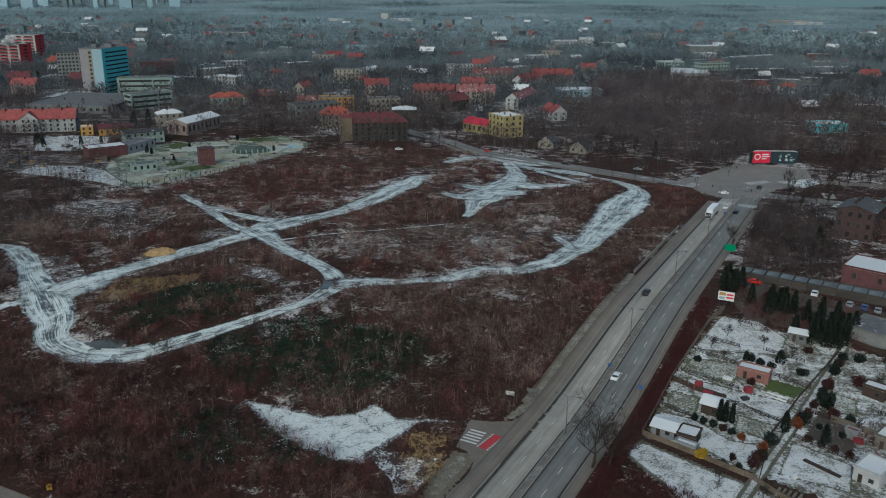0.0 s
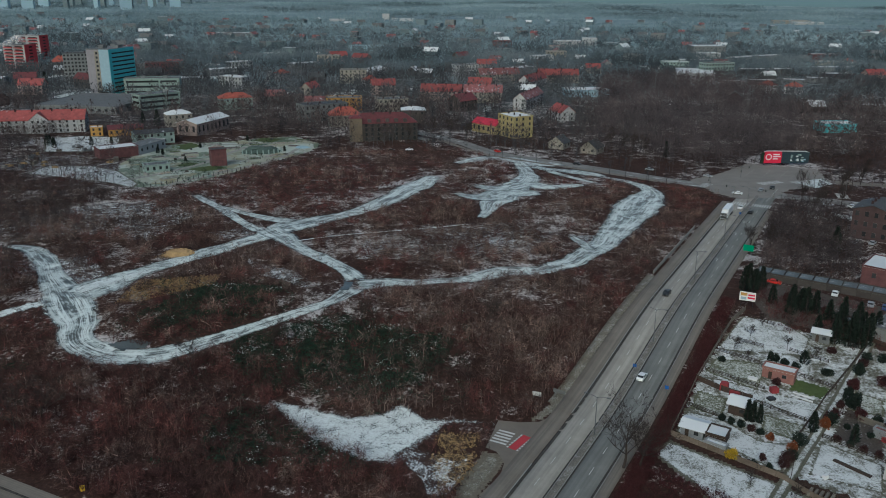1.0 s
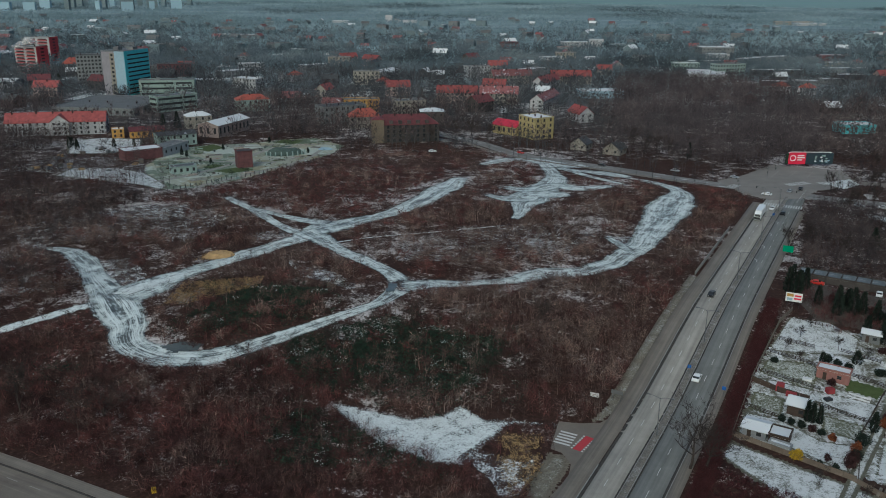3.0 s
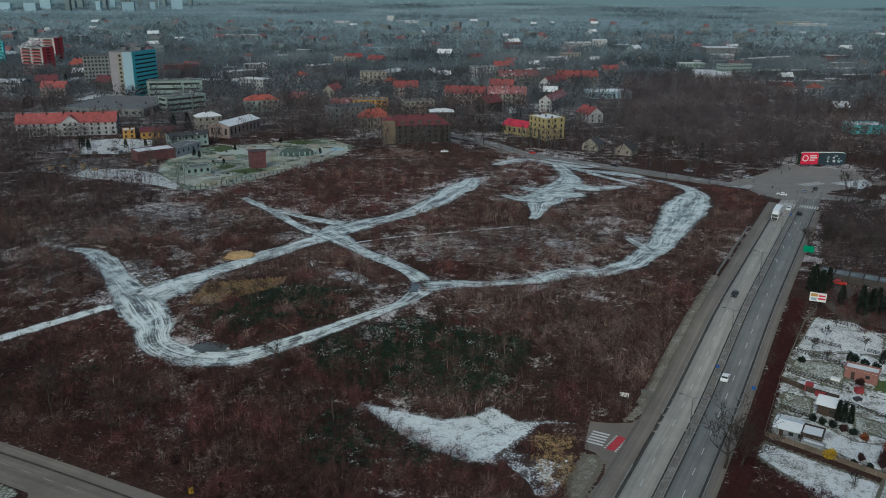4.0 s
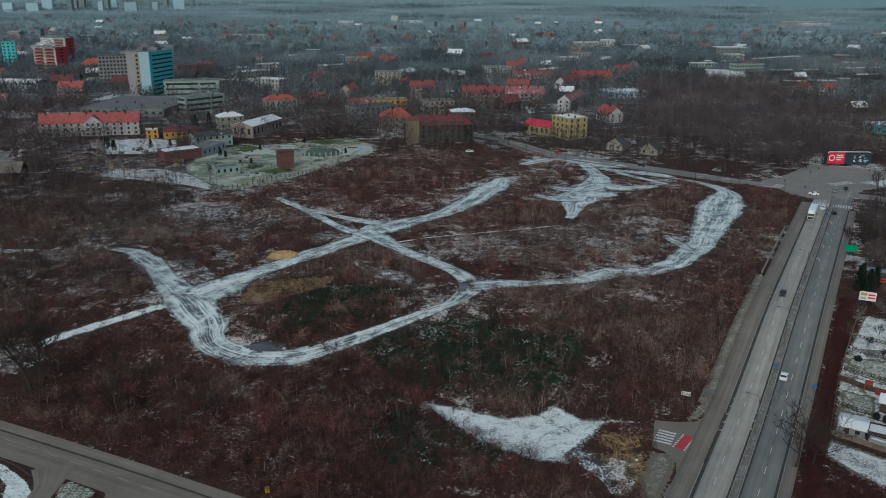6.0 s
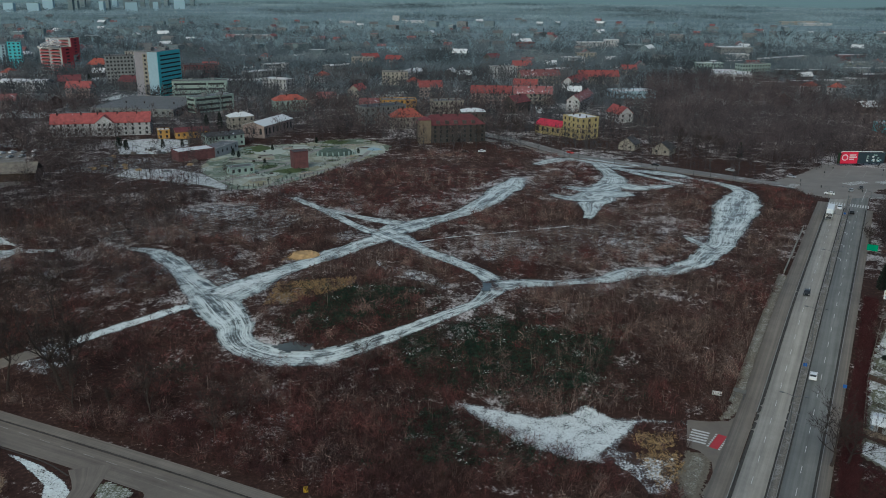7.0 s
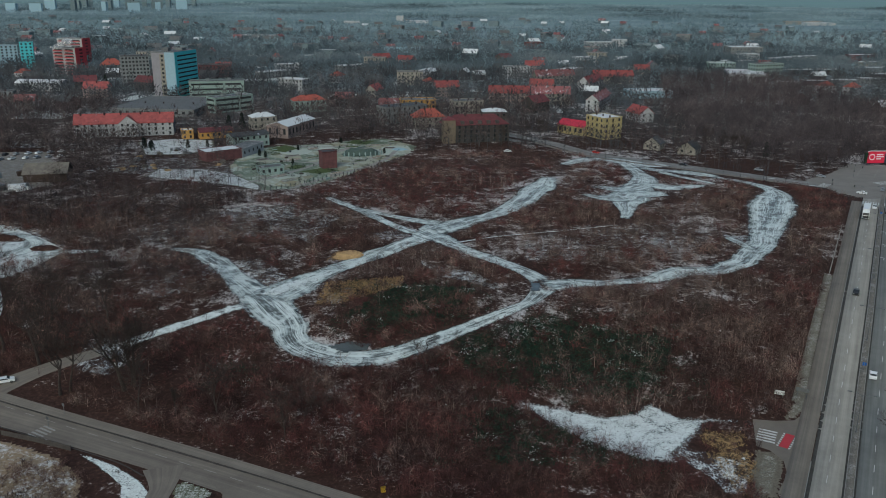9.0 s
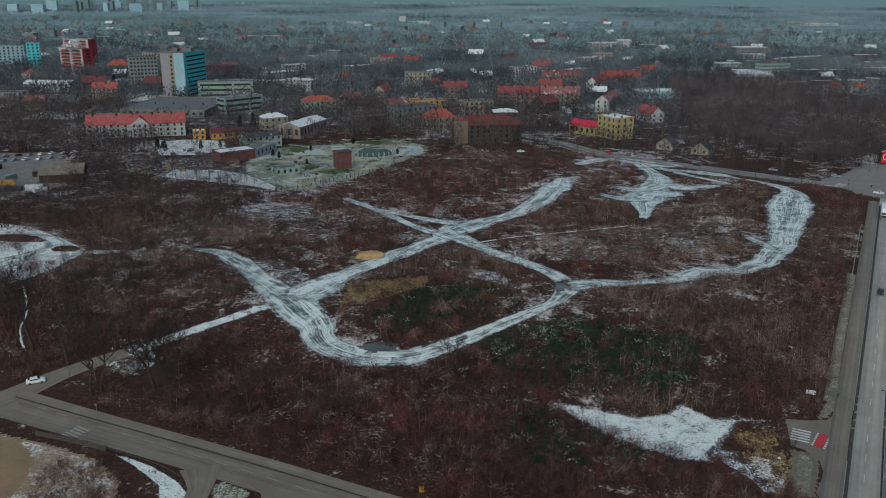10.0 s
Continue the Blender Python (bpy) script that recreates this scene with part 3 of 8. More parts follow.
def bare_trees(xy, height, rng, limbs=9, twigs=3, thick=0.3, base=None):
    """Leafless trees of a wood: trunk, rising limbs and twigs."""
    n = len(xy)
    z = gv(xy[:, 1]) if base is None else base
    b = np.column_stack([xy, z - 0.2])
    d = unit(np.column_stack([rng.normal(0, 0.05, (n, 2)), np.ones(n)]))
    out = [blades(b, d, height, thick * (0.5 + height / 20), rng), blades(b, d, height * 0.97, thick * (0.5 + height / 20), rng)]
    f = rng.uniform(0.28, 0.95, n * limbs)
    lb = np.repeat(b, limbs, axis=0) + np.repeat(d, limbs, axis=0) * (np.repeat(height, limbs) * f)[:, None]
    ld = unit(np.column_stack([rng.normal(0, 0.8, (n * limbs, 2)), rng.uniform(0.25, 1.1, n * limbs)]))
    ll = np.repeat(height, limbs) * (0.16 + 0.34 * (1 - f)) * rng.uniform(0.6, 1.1, n * limbs)
    out.append(blades(lb, ld, ll, np.full(n * limbs, thick * 0.5), rng))
    f2 = rng.uniform(0.3, 1.0, n * limbs * twigs)
    tb = np.repeat(lb, twigs, axis=0) + np.repeat(ld, twigs, axis=0) * (np.repeat(ll, twigs) * f2)[:, None]
    td = unit(np.repeat(ld, twigs, axis=0) + rng.normal(0, 0.55, (len(tb), 3)))
    out.append(blades(tb, td, np.repeat(ll, twigs) * rng.uniform(0.3, 0.7, len(tb)), np.full(len(tb), thick * 0.33), rng))
    return np.vstack(out)


def crowns(xy, h, w, rng, n=12, fine=1.0, low=0.55, rise=0.0):
    """Rounded leafless crowns seen from far off: short slips filling a dome."""
    k = len(xy) * n
    u = unit(rng.normal(0, 1, (k, 3))) * (rng.rand(k) ** 0.4)[:, None]
    W, H = np.repeat(w, n), np.repeat(h, n)
    b = np.column_stack([np.repeat(xy, n, axis=0) + u[:, :2] * W[:, None] * 0.5, np.repeat(gv(xy[:, 1]), n) + H * (low + (1 - low) * u[:, 2])])
    d = unit(u + rng.normal(0, 0.6, (k, 3)) + np.array([0, 0, rise]))
    return blades(b, d, W * rng.uniform(0.25, 0.5, k), W * rng.uniform(0.06, 0.14, k) * fine, rng)


def near_line(xy, rows, extra=0.0):
    """Which points lie within a band of rows x, y, width."""
    c = catmull(rows, 3.0)
    hit = np.zeros(len(xy), bool)
    for p, q in zip(c, c[1:]):
        d = q[:2] - p[:2]
        t = np.clip(((xy - p[:2]) @ d) / (d @ d + 1e-9), 0, 1)
        hit |= np.hypot(*(xy - p[:2] - t[:, None] * d).T) < (p[2] + q[2]) / 4 + extra
    return hit


def inside(xy, poly):
    x, y = xy[:, 0], xy[:, 1]
    r = np.zeros(len(xy), bool)
    for (x0, y0), (x1, y1) in zip(poly, poly[1:] + poly[:1]):
        r ^= ((y0 > y) != (y1 > y)) & (x < (x1 - x0) * (y - y0) / (y1 - y0 + 1e-12) + x0)
    return r


def vnoise(xy, scale, seed):
    """Smooth value noise in 0..1 over the plan."""
    r = np.random.RandomState(seed)
    tab = r.rand(64, 64)
    p = xy / scale
    i = np.floor(p).astype(int)
    f = p - i
    f = f * f * (3 - 2 * f)
    a, b = i[:, 0] % 64, i[:, 1] % 64
    a1, b1 = (a + 1) % 64, (b + 1) % 64
    return (tab[a, b] * (1 - f[:, 0]) + tab[a1, b] * f[:, 0]) * (1 - f[:, 1]) + (tab[a, b1] * (1 - f[:, 0]) + tab[a1, b1] * f[:, 0]) * f[:, 1]


# ---- ground, roads, tracks ----
def build_ground():
    ys = np.unique(np.concatenate([np.arange(-400, 140, 30), np.arange(140, 500, 3.0), np.arange(500, 1000, 25), np.arange(1000, 4600, 120)]))
    xs = np.unique(np.concatenate([np.arange(-3600, -400, 200), np.arange(-400, 400, 25), np.arange(400, 3601, 200)]))
    X, Y = np.meshgrid(xs, ys)
    v = np.column_stack([X.ravel(), Y.ravel(), gv(Y.ravel())])
    n = len(xs)
    i = np.arange(len(ys) - 1)[:, None] * n + np.arange(n - 1)[None]
    f = np.stack([i, i + 1, i + n + 1, i + n], axis=2).reshape(-1, 4)
    tagged(new("ground", mesh_np("ground", v, f, [M["litter"]])), "brown winter ground with leaf litter and patchy snow, haze-tinted far off", "ground", kind="structure")


build_ground()

TRACKS = {
    "south_loop": [(-164, 277, 2.5), (-157, 276, 5), (-150, 272, 8), (-139, 258.5, 8), (-130, 244, 9), (-118, 227, 15), (-110, 215, 12), (-107.5, 207, 10), (-103, 201.6, 9.5), (-94, 197.4, 9.4), (-83, 197.6, 8.4), (-73.7, 202.6, 7.2), (-61.7, 211.7, 5.8), (-49.6, 221.6, 5.4), (-40.7, 229.6, 5.4), (-34.7, 240.8, 8)],
    "diagonal": [(-119, 230, 16), (-113.5, 239, 15), (-104.3, 254, 9), (-90, 272, 9), (-76.4, 289.7, 10), (-68, 303, 12)],
    "north_east": [(-74, 298, 9), (-66, 306, 18), (-57, 314.6, 11), (-43, 328.4, 10), (-31, 352, 13), (-21, 376.5, 14), (-14.4, 400, 7)],
    "north_west": [(-119, 352.6, 4.5), (-101, 330.4, 5), (-86, 309, 4.5), (-76, 297, 6)],
    "north_link": [(-103, 333, 4), (-82, 318, 5), (-66, 310, 9)],
    "cross_link": [(-76, 303, 10), (-69, 293, 10), (-58, 277, 6.5), (-45.7, 263.7, 6), (-39, 254, 7), (-34.6, 245, 9)],
    "east_loop": [(-36, 242, 12), (-25, 244.4, 8.5), (-14, 245.4, 6.5), (-1.3, 248.5, 7), (10.6, 255, 10.5), (21, 257, 9), (31.7, 263.3, 10), (42, 275.6, 10), (53.5, 295.6, 12), (64.7, 322.5, 17), (75, 345, 20), (82, 361, 14), (84.5, 373, 8), (80, 386, 5.5), (73, 395, 5), (66, 402, 4)],
    "north_arc": [(-4, 430, 5), (2, 438, 9), (8, 445, 11), (16, 449, 11), (25, 448, 13), (32, 440, 15), (39, 433, 15), (48, 430, 9), (54, 428, 4)],
    "web": [(29, 440, 6), (31.5, 424, 9), (32, 404, 10), (28, 386, 14), (20, 366, 17), (13, 346, 14), (9, 331, 8), (5.5, 318, 4)],
    "web_side": [(-5, 362, 3), (2, 355, 8), (10, 354, 16), (19, 361, 20), (28, 362, 14), (36, 362, 5)],
    "web_wing": [(2, 378, 4), (8, 374, 8), (14, 371, 10), (22, 374, 14), (30, 380, 13), (37, 375, 12), (44, 375, 11), (52, 379, 6), (58, 382, 3)],
    "web_bar": [(34, 425, 8), (42, 420, 7), (50, 416, 9), (58, 411, 13), (66, 404, 8), (70, 400, 4)],
    "web_rim": [(36, 428, 5), (44, 412, 5), (52, 399, 5), (59, 389, 4), (64, 382, 3)],
    "loop_stub": [(38, 298, 2.5), (41, 288, 4), (45, 278, 4)],
    "foot_way": [(-72, 281, 1.6), (-62, 286, 1.8), (-45.5, 294.3, 1.8), (-15.5, 304, 2.0), (3.7, 311.5, 2.2)],
    "straight_way": [(-156, 198.5, 6), (-151, 203, 7.5), (-136, 216, 7.5), (-121, 229, 8)],
    "yard_way": [(-236, 246, 6), (-220, 262, 9), (-212, 280, 8), (-224, 292, 6), (-245, 296, 6)],
    "yard_path": [(-204, 241, 1.2), (-194, 222, 1.1), (-190, 209, 1.1), (-182, 196, 1.0)],
    "yard_way_spur": [(-206, 268, 9), (-198, 272, 5), (-184, 274, 3)],
}
for k, (key, rows) in enumerate(TRACKS.items()):
    band("dirt_track", rows, M["snow" if key in ("straight_way", "foot_way", "yard_path") else "track"], 0.05 + 0.008 * k, 0.45 if rows[0][2] > 2.5 else 0.2, "winding dirt track under rutted driven snow", "dirt track", seed=k, across=8)

SNOW = [(-50.5, 181.5), (-36.8, 176.1), (-30.6, 173.8), (-24.4, 171), (-21.4, 170.8), (-19.4, 173.5), (-17.4, 175.3), (-16, 173.1), (-14.2, 170.9), (-5.9, 171.8), (5.9, 170.1), (4.8, 167.2), (0.5, 164.1), (-2.1, 166.6), (-8.5, 167), (-13, 163.1), (-15.9, 158.4), (-15.5, 152.7), (-22.9, 154.7), (-27, 157.3), (-35.2, 161.7), (-38.5, 166.5), (-44.5, 171.5)]
patch("snow_clearing", grown(SNOW, 4.6), M["snow"], 0.06, "open clearing under bright fresh snow", "snow", rough=1.4, seed=3, feather=5.5)
# thinly snowed ground where the brush stands open
OPEN = [
    [(-19, 168), (-7.5, 168.5), (-9.2, 162.2), (-10.2, 157.6), (-5.8, 155), (0.8, 157.8), (-2.4, 147.6), (-5.5, 140.3), (-11.2, 140.2), (-12.5, 146.6), (-15.2, 151.5), (-20.7, 153.5)],
    [(1.6, 156.9), (5.4, 154.8), (5.5, 151.8), (2.4, 146.9), (0.2, 140.4), (-5.1, 140.3), (-1.8, 148.4)],
    [(-78.6, 276), (-74.1, 269.2), (-66.7, 260.7), (-56.6, 255.7), (-48.5, 245.9), (-47.7, 235.8), (-53, 239), (-60.2, 245.5), (-68.4, 249.6), (-74, 260.9)],
    [(-165, 322), (-150, 339), (-127, 335), (-125, 318), (-142, 311)],
    [(-150, 262), (-128, 268), (-112, 246), (-126, 236), (-140, 244)],
    [(-164, 206), (-154, 208), (-146, 195), (-150, 187), (-161, 190)],
    [(-98, 296), (-84, 304), (-78, 296), (-88, 286)],
    [(5.8, 291.8), (11.5, 294.7), (18.8, 292.1), (17.1, 284.7), (7.5, 283.2)],
    [(36.8, 299.7), (49.9, 298.2), (51, 290), (40.6, 280.2)],
]
for k, poly in enumerate(OPEN):
    patch("snow_verge", grown(poly, 1.2), M["snow_brush" if 2 < k < 7 else "verge" if k == 1 else "snow_thin"], 0.04, "rough grass thinly dusted with snow", "grass", rough=0.8, seed=60 + k, feather=3.0)
patch("snow_fork", [(-124, 232), (-117, 243), (-108, 251), (-100, 257), (-101, 250), (-108, 240), (-116, 231)], M["snow"], 0.24, "unbroken snow in the fork of the tracks", "snow", rough=0.6, seed=15, feather=2.5)
patch("puddle", [(-98, 202.5), (-92.5, 198.8), (-86, 200.4), (-85.2, 204.4), (-92, 205.2)], M["puddle"], 0.26, "frozen grey puddle on the track", "puddle", rough=0.15, seed=5)
patch("puddle", [(-40, 236), (-36.5, 237), (-35.5, 244), (-39, 245)], M["puddle"], 0.27, "frozen grey puddle at the track junction", "puddle", rough=0.2, seed=6)

# main road: axis along the left edge of the median
RA, RD = np.array([13.0, 140.5]), np.array([0.466, 0.885])
RN = np.array([RD[1], -RD[0]])


def on_road(s, o):
    return RA + s * RD + o * RN


def road_strip(name, o0, o1, top, mat, label, s0=-90, s1=250, thick=0.3):
    return slab(name, on_road(s0, 0), on_road(s1, 0), o0, o1, top, thick, mat, label, "road")


road_strip("road_west", -6.8, 0.0, 0.10, M["asphalt_pale"], "pale worn asphalt carriageway of two lanes")
road_strip("road_east", 1.7, 8.4, 0.10, M["asphalt_dark"], "grey asphalt carriageway of two lanes")
road_strip("median", 0.12, 1.58, 0.22, M["median"], "narrow dirty median strip with old snow")
road_strip("pavement_west", -11.0, -6.95, 0.22, M["paving"], "tan paved foot and cycle way", -90, 232)
road_strip("pavement_east", 8.55, 10.9, 0.22, M["paving"], "tan paved footway", -90, 225)
road_strip("verge_west", -13.6, -11.05, 0.08, M["verge"], "grass verge dusted with snow", 36, 122)
for o in (0.0, 1.58):
    road_strip("kerb", o, o + 0.12, 0.26, M["kerb"], "concrete kerb of the median")
for o, a, b in ((-6.95, -90, 10), (-6.95, 34, 232), (8.4, -90, 225)):
    road_strip("kerb", o, o + 0.15, 0.25, M["kerb"], "concrete kerb along the carriageway", a, b)


for o, wide in ((-6.8, 0.7), (-0.4, 0.38), (1.72, 0.35), (7.85, 0.53)):
    road_strip("gutter", o, o + wide, 0.106, M["gutter"], "dark gutter strip beside the kerb", -90, 225, 0.05)


def dashes(name, o, s0, s1, dash, gap, w, label, top=0.104):
    """Broken lane line along the main road, one mesh for each dash."""
    holder = thing(name, 0, 0, 0, 0, label, "road marking", kind="structure")
    s = s0
    while s < s1:
        c = [on_road(s, o - w / 2), on_road(s, o + w / 2), on_road(s + dash, o + w / 2), on_road(s + dash, o - w / 2)]
        bm = bmesh.new()
        vs = [bm.verts.new((*xy, z)) for xy, z in zip(c, [g(*q) + top + 0.03 for q in c])]
        bm.faces.new(vs[::-1])
        part("dash", bm, M["line"], holder)
        s += dash + gap
    return holder


dashes("lane_line", -3.4, -60, 225, 3.0, 6.0, 0.13, "broken white lane line")
dashes("lane_line", 5.0, -60, 225, 3.0, 6.0, 0.13, "broken white lane line")

# crossing streets
CROSS = [(-60, 560, 9), (-8, 505, 9), (20, 462, 9.5), (63, 426, 10), (102, 391, 10), (128, 371, 12), (160, 352, 10), (230, 318, 9), (330, 285, 9)]
band("road_cross", CROSS, M["asphalt_snow"], 0.09, 0.0, "cross street of worn asphalt with streaks of snow", "road", across=4)
band("pavement_cross", [(x - 4.5, y - 5.2, 3.0) for x, y, _ in CROSS[1:5]], M["paving"], 0.14, 0.1, "footway beside the cross street", "pavement", across=3)
JUNCTION = [(108, 395), (112, 366), (120, 354), (137, 358), (150, 374), (164, 380), (177, 396), (184, 426), (152, 441), (128, 412)]
patch("road_junction", JUNCTION, M["asphalt_mid"], 0.115, "wide asphalt crossroads with traces of snow", "road", rough=0.01)
band("road_onward", [(178, 392, 9), (203, 386, 8), (240, 380, 8), (330, 372, 8)], M["asphalt_old"], 0.10, 0.0, "road leading on along the wood", "road", across=4)
SOUTH = [(-230, 194, 8), (-200, 185, 8), (-178, 174.5, 8.2), (-155, 164.6, 7.7), (-131, 154, 7.4), (-107, 143, 7.6), (-85, 132.5, 8), (-50, 116, 8)]
band("road_south", SOUTH, M["asphalt_old"], 0.09, 0.0, "old grey asphalt street with a kerb", "road", across=4)
band("pavement_south", [(x + 2.2, y + 5.1, 2.8) for x, y, _ in SOUTH[2:]], M["paving"], 0.2, 0.0, "tan footway beside the street", "pavement", across=3)
band("kerb", [(x + 1.55, y + 3.5, 0.45) for x, y, _ in SOUTH[2:]], M["gutter"], 0.24, 0.0, "dark kerb line of the street", "kerb", across=2)
band("road_side", [(-180, 175, 9), (-172, 186, 6.5), (-165, 193, 5), (-157, 199, 4.5)], M["asphalt_old"], 0.1, 0.1, "side street of broken asphalt", "road", across=4)
band("road_spur", [(-124, 149, 9), (-122.3, 143, 5.5), (-122, 138, 4.5), (-123, 120, 5)], M["asphalt_old"], 0.1, 0.1, "side street of broken asphalt", "road", across=4)
ENTRY = [(2.2, 158.7), (5.5, 170.3), (10.3, 169.6), (14.9, 169.9), (21.5, 175.5), (19.6, 167.5), (13.7, 157.8), (9.5, 149.1), (5.3, 140.8), (0.0, 140.7), (4.7, 148.0), (5.9, 152.8), (4.5, 157.0)]
patch("verge_entry", [(11.7, 169.8), (18.4, 179.1), (27.4, 192.5), (29, 190), (21, 176.3), (15.7, 170.3)], M["verge"], 0.09, "grass verge dusted with snow beside the entry", "grass", rough=0.3, seed=14, feather=0.8)
patch("road_entry", ENTRY, M["asphalt_old"], 0.13, "asphalt entry to the waste ground", "road", rough=0.0)
patch("road_mouth", [(-114, 145), (-88, 133), (-78, 122), (-106, 122), (-109.5, 139.5)], M["asphalt_old"], 0.095, "asphalt mouth of a side street", "road", rough=0.0)
patch("pond", [tuple(q[:2]) for q in catmull([(-210, 160, 0), (-180, 163, 0), (-166, 159, 0), (-159, 150, 0), (-158, 138, 0), (-168, 126, 0), (-210, 124, 0)], 2.0)], M["sand"], 0.09, "shallow muddy brown pond in a yard", "pond", rough=0.5, seed=18, feather=0.5)
patch("dry_lot", [(-200, 166), (-175, 164), (-158, 157.5), (-146, 152), (-139, 145), (-136, 134), (-140, 122), (-200, 120)], M["straw_snow"], 0.05, "tawny bare lot with dry grass and patchy snow", "ground", rough=0.6, seed=19, feather=2.0)
patch("snow_bank", [(-147, 155.5), (-141, 153.6), (-134, 150), (-127, 144.5), (-122.6, 139), (-123, 133), (-128.5, 134), (-131, 142), (-138, 148.5)], M["snow"], 0.08, "snowy verge of the street", "snow", rough=0.4, feather=1.2)
patch("traffic_island", [(-119.8, 143), (-117.8, 144), (-110.6, 140), (-113, 136.5), (-119, 136)], M["lawn_thin"], 0.25, "grassy traffic island with snow", "traffic island", rough=0.1, feather=0.4)
band("kerb", [(-175, 168.6, 0.35), (-164, 163.8, 0.35), (-146, 156, 0.35), (-134, 150.4, 0.35), (-127, 145.5, 0.35)], M["gutter"], 0.2, 0.0, "dark kerb line of the street", "kerb", across=2)

# memorial park and yards
PARK = [(-162, 374), (-150, 365), (-136, 366), (-119, 387), (-103, 424), (-84, 464), (-82, 486), (-102, 510), (-122, 503), (-141, 490), (-166, 482), (-180, 470), (-178, 420)]
patch("park_ground", PARK, M["snow_moss"], 0.07, "frosted pale green park ground with paths", "ground", rough=0.5, seed=8, feather=1.0)
patch("snow_yard", [(-212, 392), (-190, 384), (-165, 374), (-148, 362), (-150, 374), (-170, 402), (-188, 414), (-212, 414)], M["garden_snow"], 0.09, "snow covered yard", "snow", rough=0.6, seed=9)
patch("snow_yard", [(-250, 492), (-232, 504), (-206, 500), (-198, 474), (-208, 455), (-232, 452)], M["garden_snow"], 0.08, "snow covered yard", "snow", rough=0.6, seed=10)

# gardens beside the road
GARDEN = [(44, 166), (59, 153), (72, 142), (95, 128), (140, 120), (165, 165), (125, 195), (106, 208), (84, 219.5), (79, 224), (58, 196)]
patch("garden_ground", GARDEN, M["snow_lawn"], 0.06, "allotment gardens under thin snow", "ground", rough=0.2, seed=11, feather=0.8)
band("garden_path", [(52, 132, 2.6), (59, 142, 2.6), (78, 168, 2.6), (104, 203, 2.6), (118, 222, 2.6)], M["garden_snow"], 0.10, 0.15, "straight garden path with trodden snow", "path", across=3)
for kind_, poly in (("snow", [(77.8, 223), (88.5, 219.8), (93, 210), (87.9, 201), (75.9, 202.1), (66.1, 203.4), (66.2, 206.3)]), ("lawn_thin", [(63.7, 200.4), (74.5, 197.8), (75.8, 195.1), (70, 184.2), (58.7, 193.3)]), ("snow", [(58.3, 191.9), (83.8, 179.4), (77.4, 170.4), (69.6, 179), (61.2, 184)]), ("lawn_thin", [(55, 185.2), (61.9, 181.4), (57.8, 172.4), (50.7, 176.7)]), ("snow", [(49.8, 176), (57.8, 172.4), (63, 163.7), (70.6, 161.4), (63, 149.8), (54.6, 159.8), (44.6, 166.4)]), ("lawn_thin", [(67.6, 175.2), (76.5, 169.7), (71.1, 162.7), (64.3, 167.5)]), ("snow", [(76.2, 164), (86.1, 153.7), (80.9, 143), (67.9, 149.9)]), ("yard_soil", [(88.3, 178.2), (94.5, 170.8), (87.2, 156), (79.4, 165.4)]), ("lawn_thin", [(93.8, 186.1), (99.4, 181), (95.7, 173.3), (87.7, 176.9)])):
    patch("garden_plot", poly, M["garden_snow" if kind_ == "snow" else kind_], 0.08, {"snow": "garden plot under clean snow", "lawn_thin": "greenish frosted garden lawn", "yard_soil": "dark dug garden bed"}[kind_], "garden", rough=0.5, seed=int(poly[0][0]), feather=1.5)
patch("lawn", [(81, 191), (89, 186), (84, 181), (77, 185.5)], M["grass_green"], 0.10, "small green lawn", "lawn", rough=0.2)
patch("snow_strip", [(37, 158), (43, 163.5), (58, 150), (70, 139), (66, 130), (46, 134), (43, 146)], M["garden_snow"], 0.05, "snowy rough grass outside the garden wall", "grass", rough=0.5, seed=12)

patch("yard_ground", [(84, 221), (106, 209), (122, 212), (130, 224), (112, 237), (93, 251), (84, 240)], M["yard_soil"], 0.07, "dark earthy yard between the gardens and the garages", "yard", rough=0.3, seed=13)

# backdrop of far land under haze, made bright by its own glow
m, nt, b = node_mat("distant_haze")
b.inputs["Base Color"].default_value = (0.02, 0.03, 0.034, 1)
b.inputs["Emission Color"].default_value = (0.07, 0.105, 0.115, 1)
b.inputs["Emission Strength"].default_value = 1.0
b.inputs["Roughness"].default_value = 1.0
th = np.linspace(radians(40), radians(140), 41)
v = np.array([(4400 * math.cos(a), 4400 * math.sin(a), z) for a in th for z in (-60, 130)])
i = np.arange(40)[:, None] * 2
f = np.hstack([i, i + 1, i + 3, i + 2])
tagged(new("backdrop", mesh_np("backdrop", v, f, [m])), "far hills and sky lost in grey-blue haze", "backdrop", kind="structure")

# ---- buildings ----
FOOT, RECTS = [], []
WINDOWS = {}


def window_mesh(w, h):
    key = (round(w, 2), round(h, 2))
    if key not in WINDOWS:
        bm = bmesh.new()
        box(bm, -w / 2 - 0.1, w / 2 + 0.1, -0.09, 0.05, -0.1, h + 0.1, 0)
        bm.faces.ensure_lookup_table()
        front = [f for f in bm.faces if abs(f.calc_center_median().y + 0.09) < 0.01]
        bmesh.ops.inset_region(bm, faces=front, thickness=0.12, depth=-0.06)
        front[0].material_index = 1
        WINDOWS[key] = finish("window", bm, [M["frame_grey"], M["glass"]])
    return WINDOWS[key]


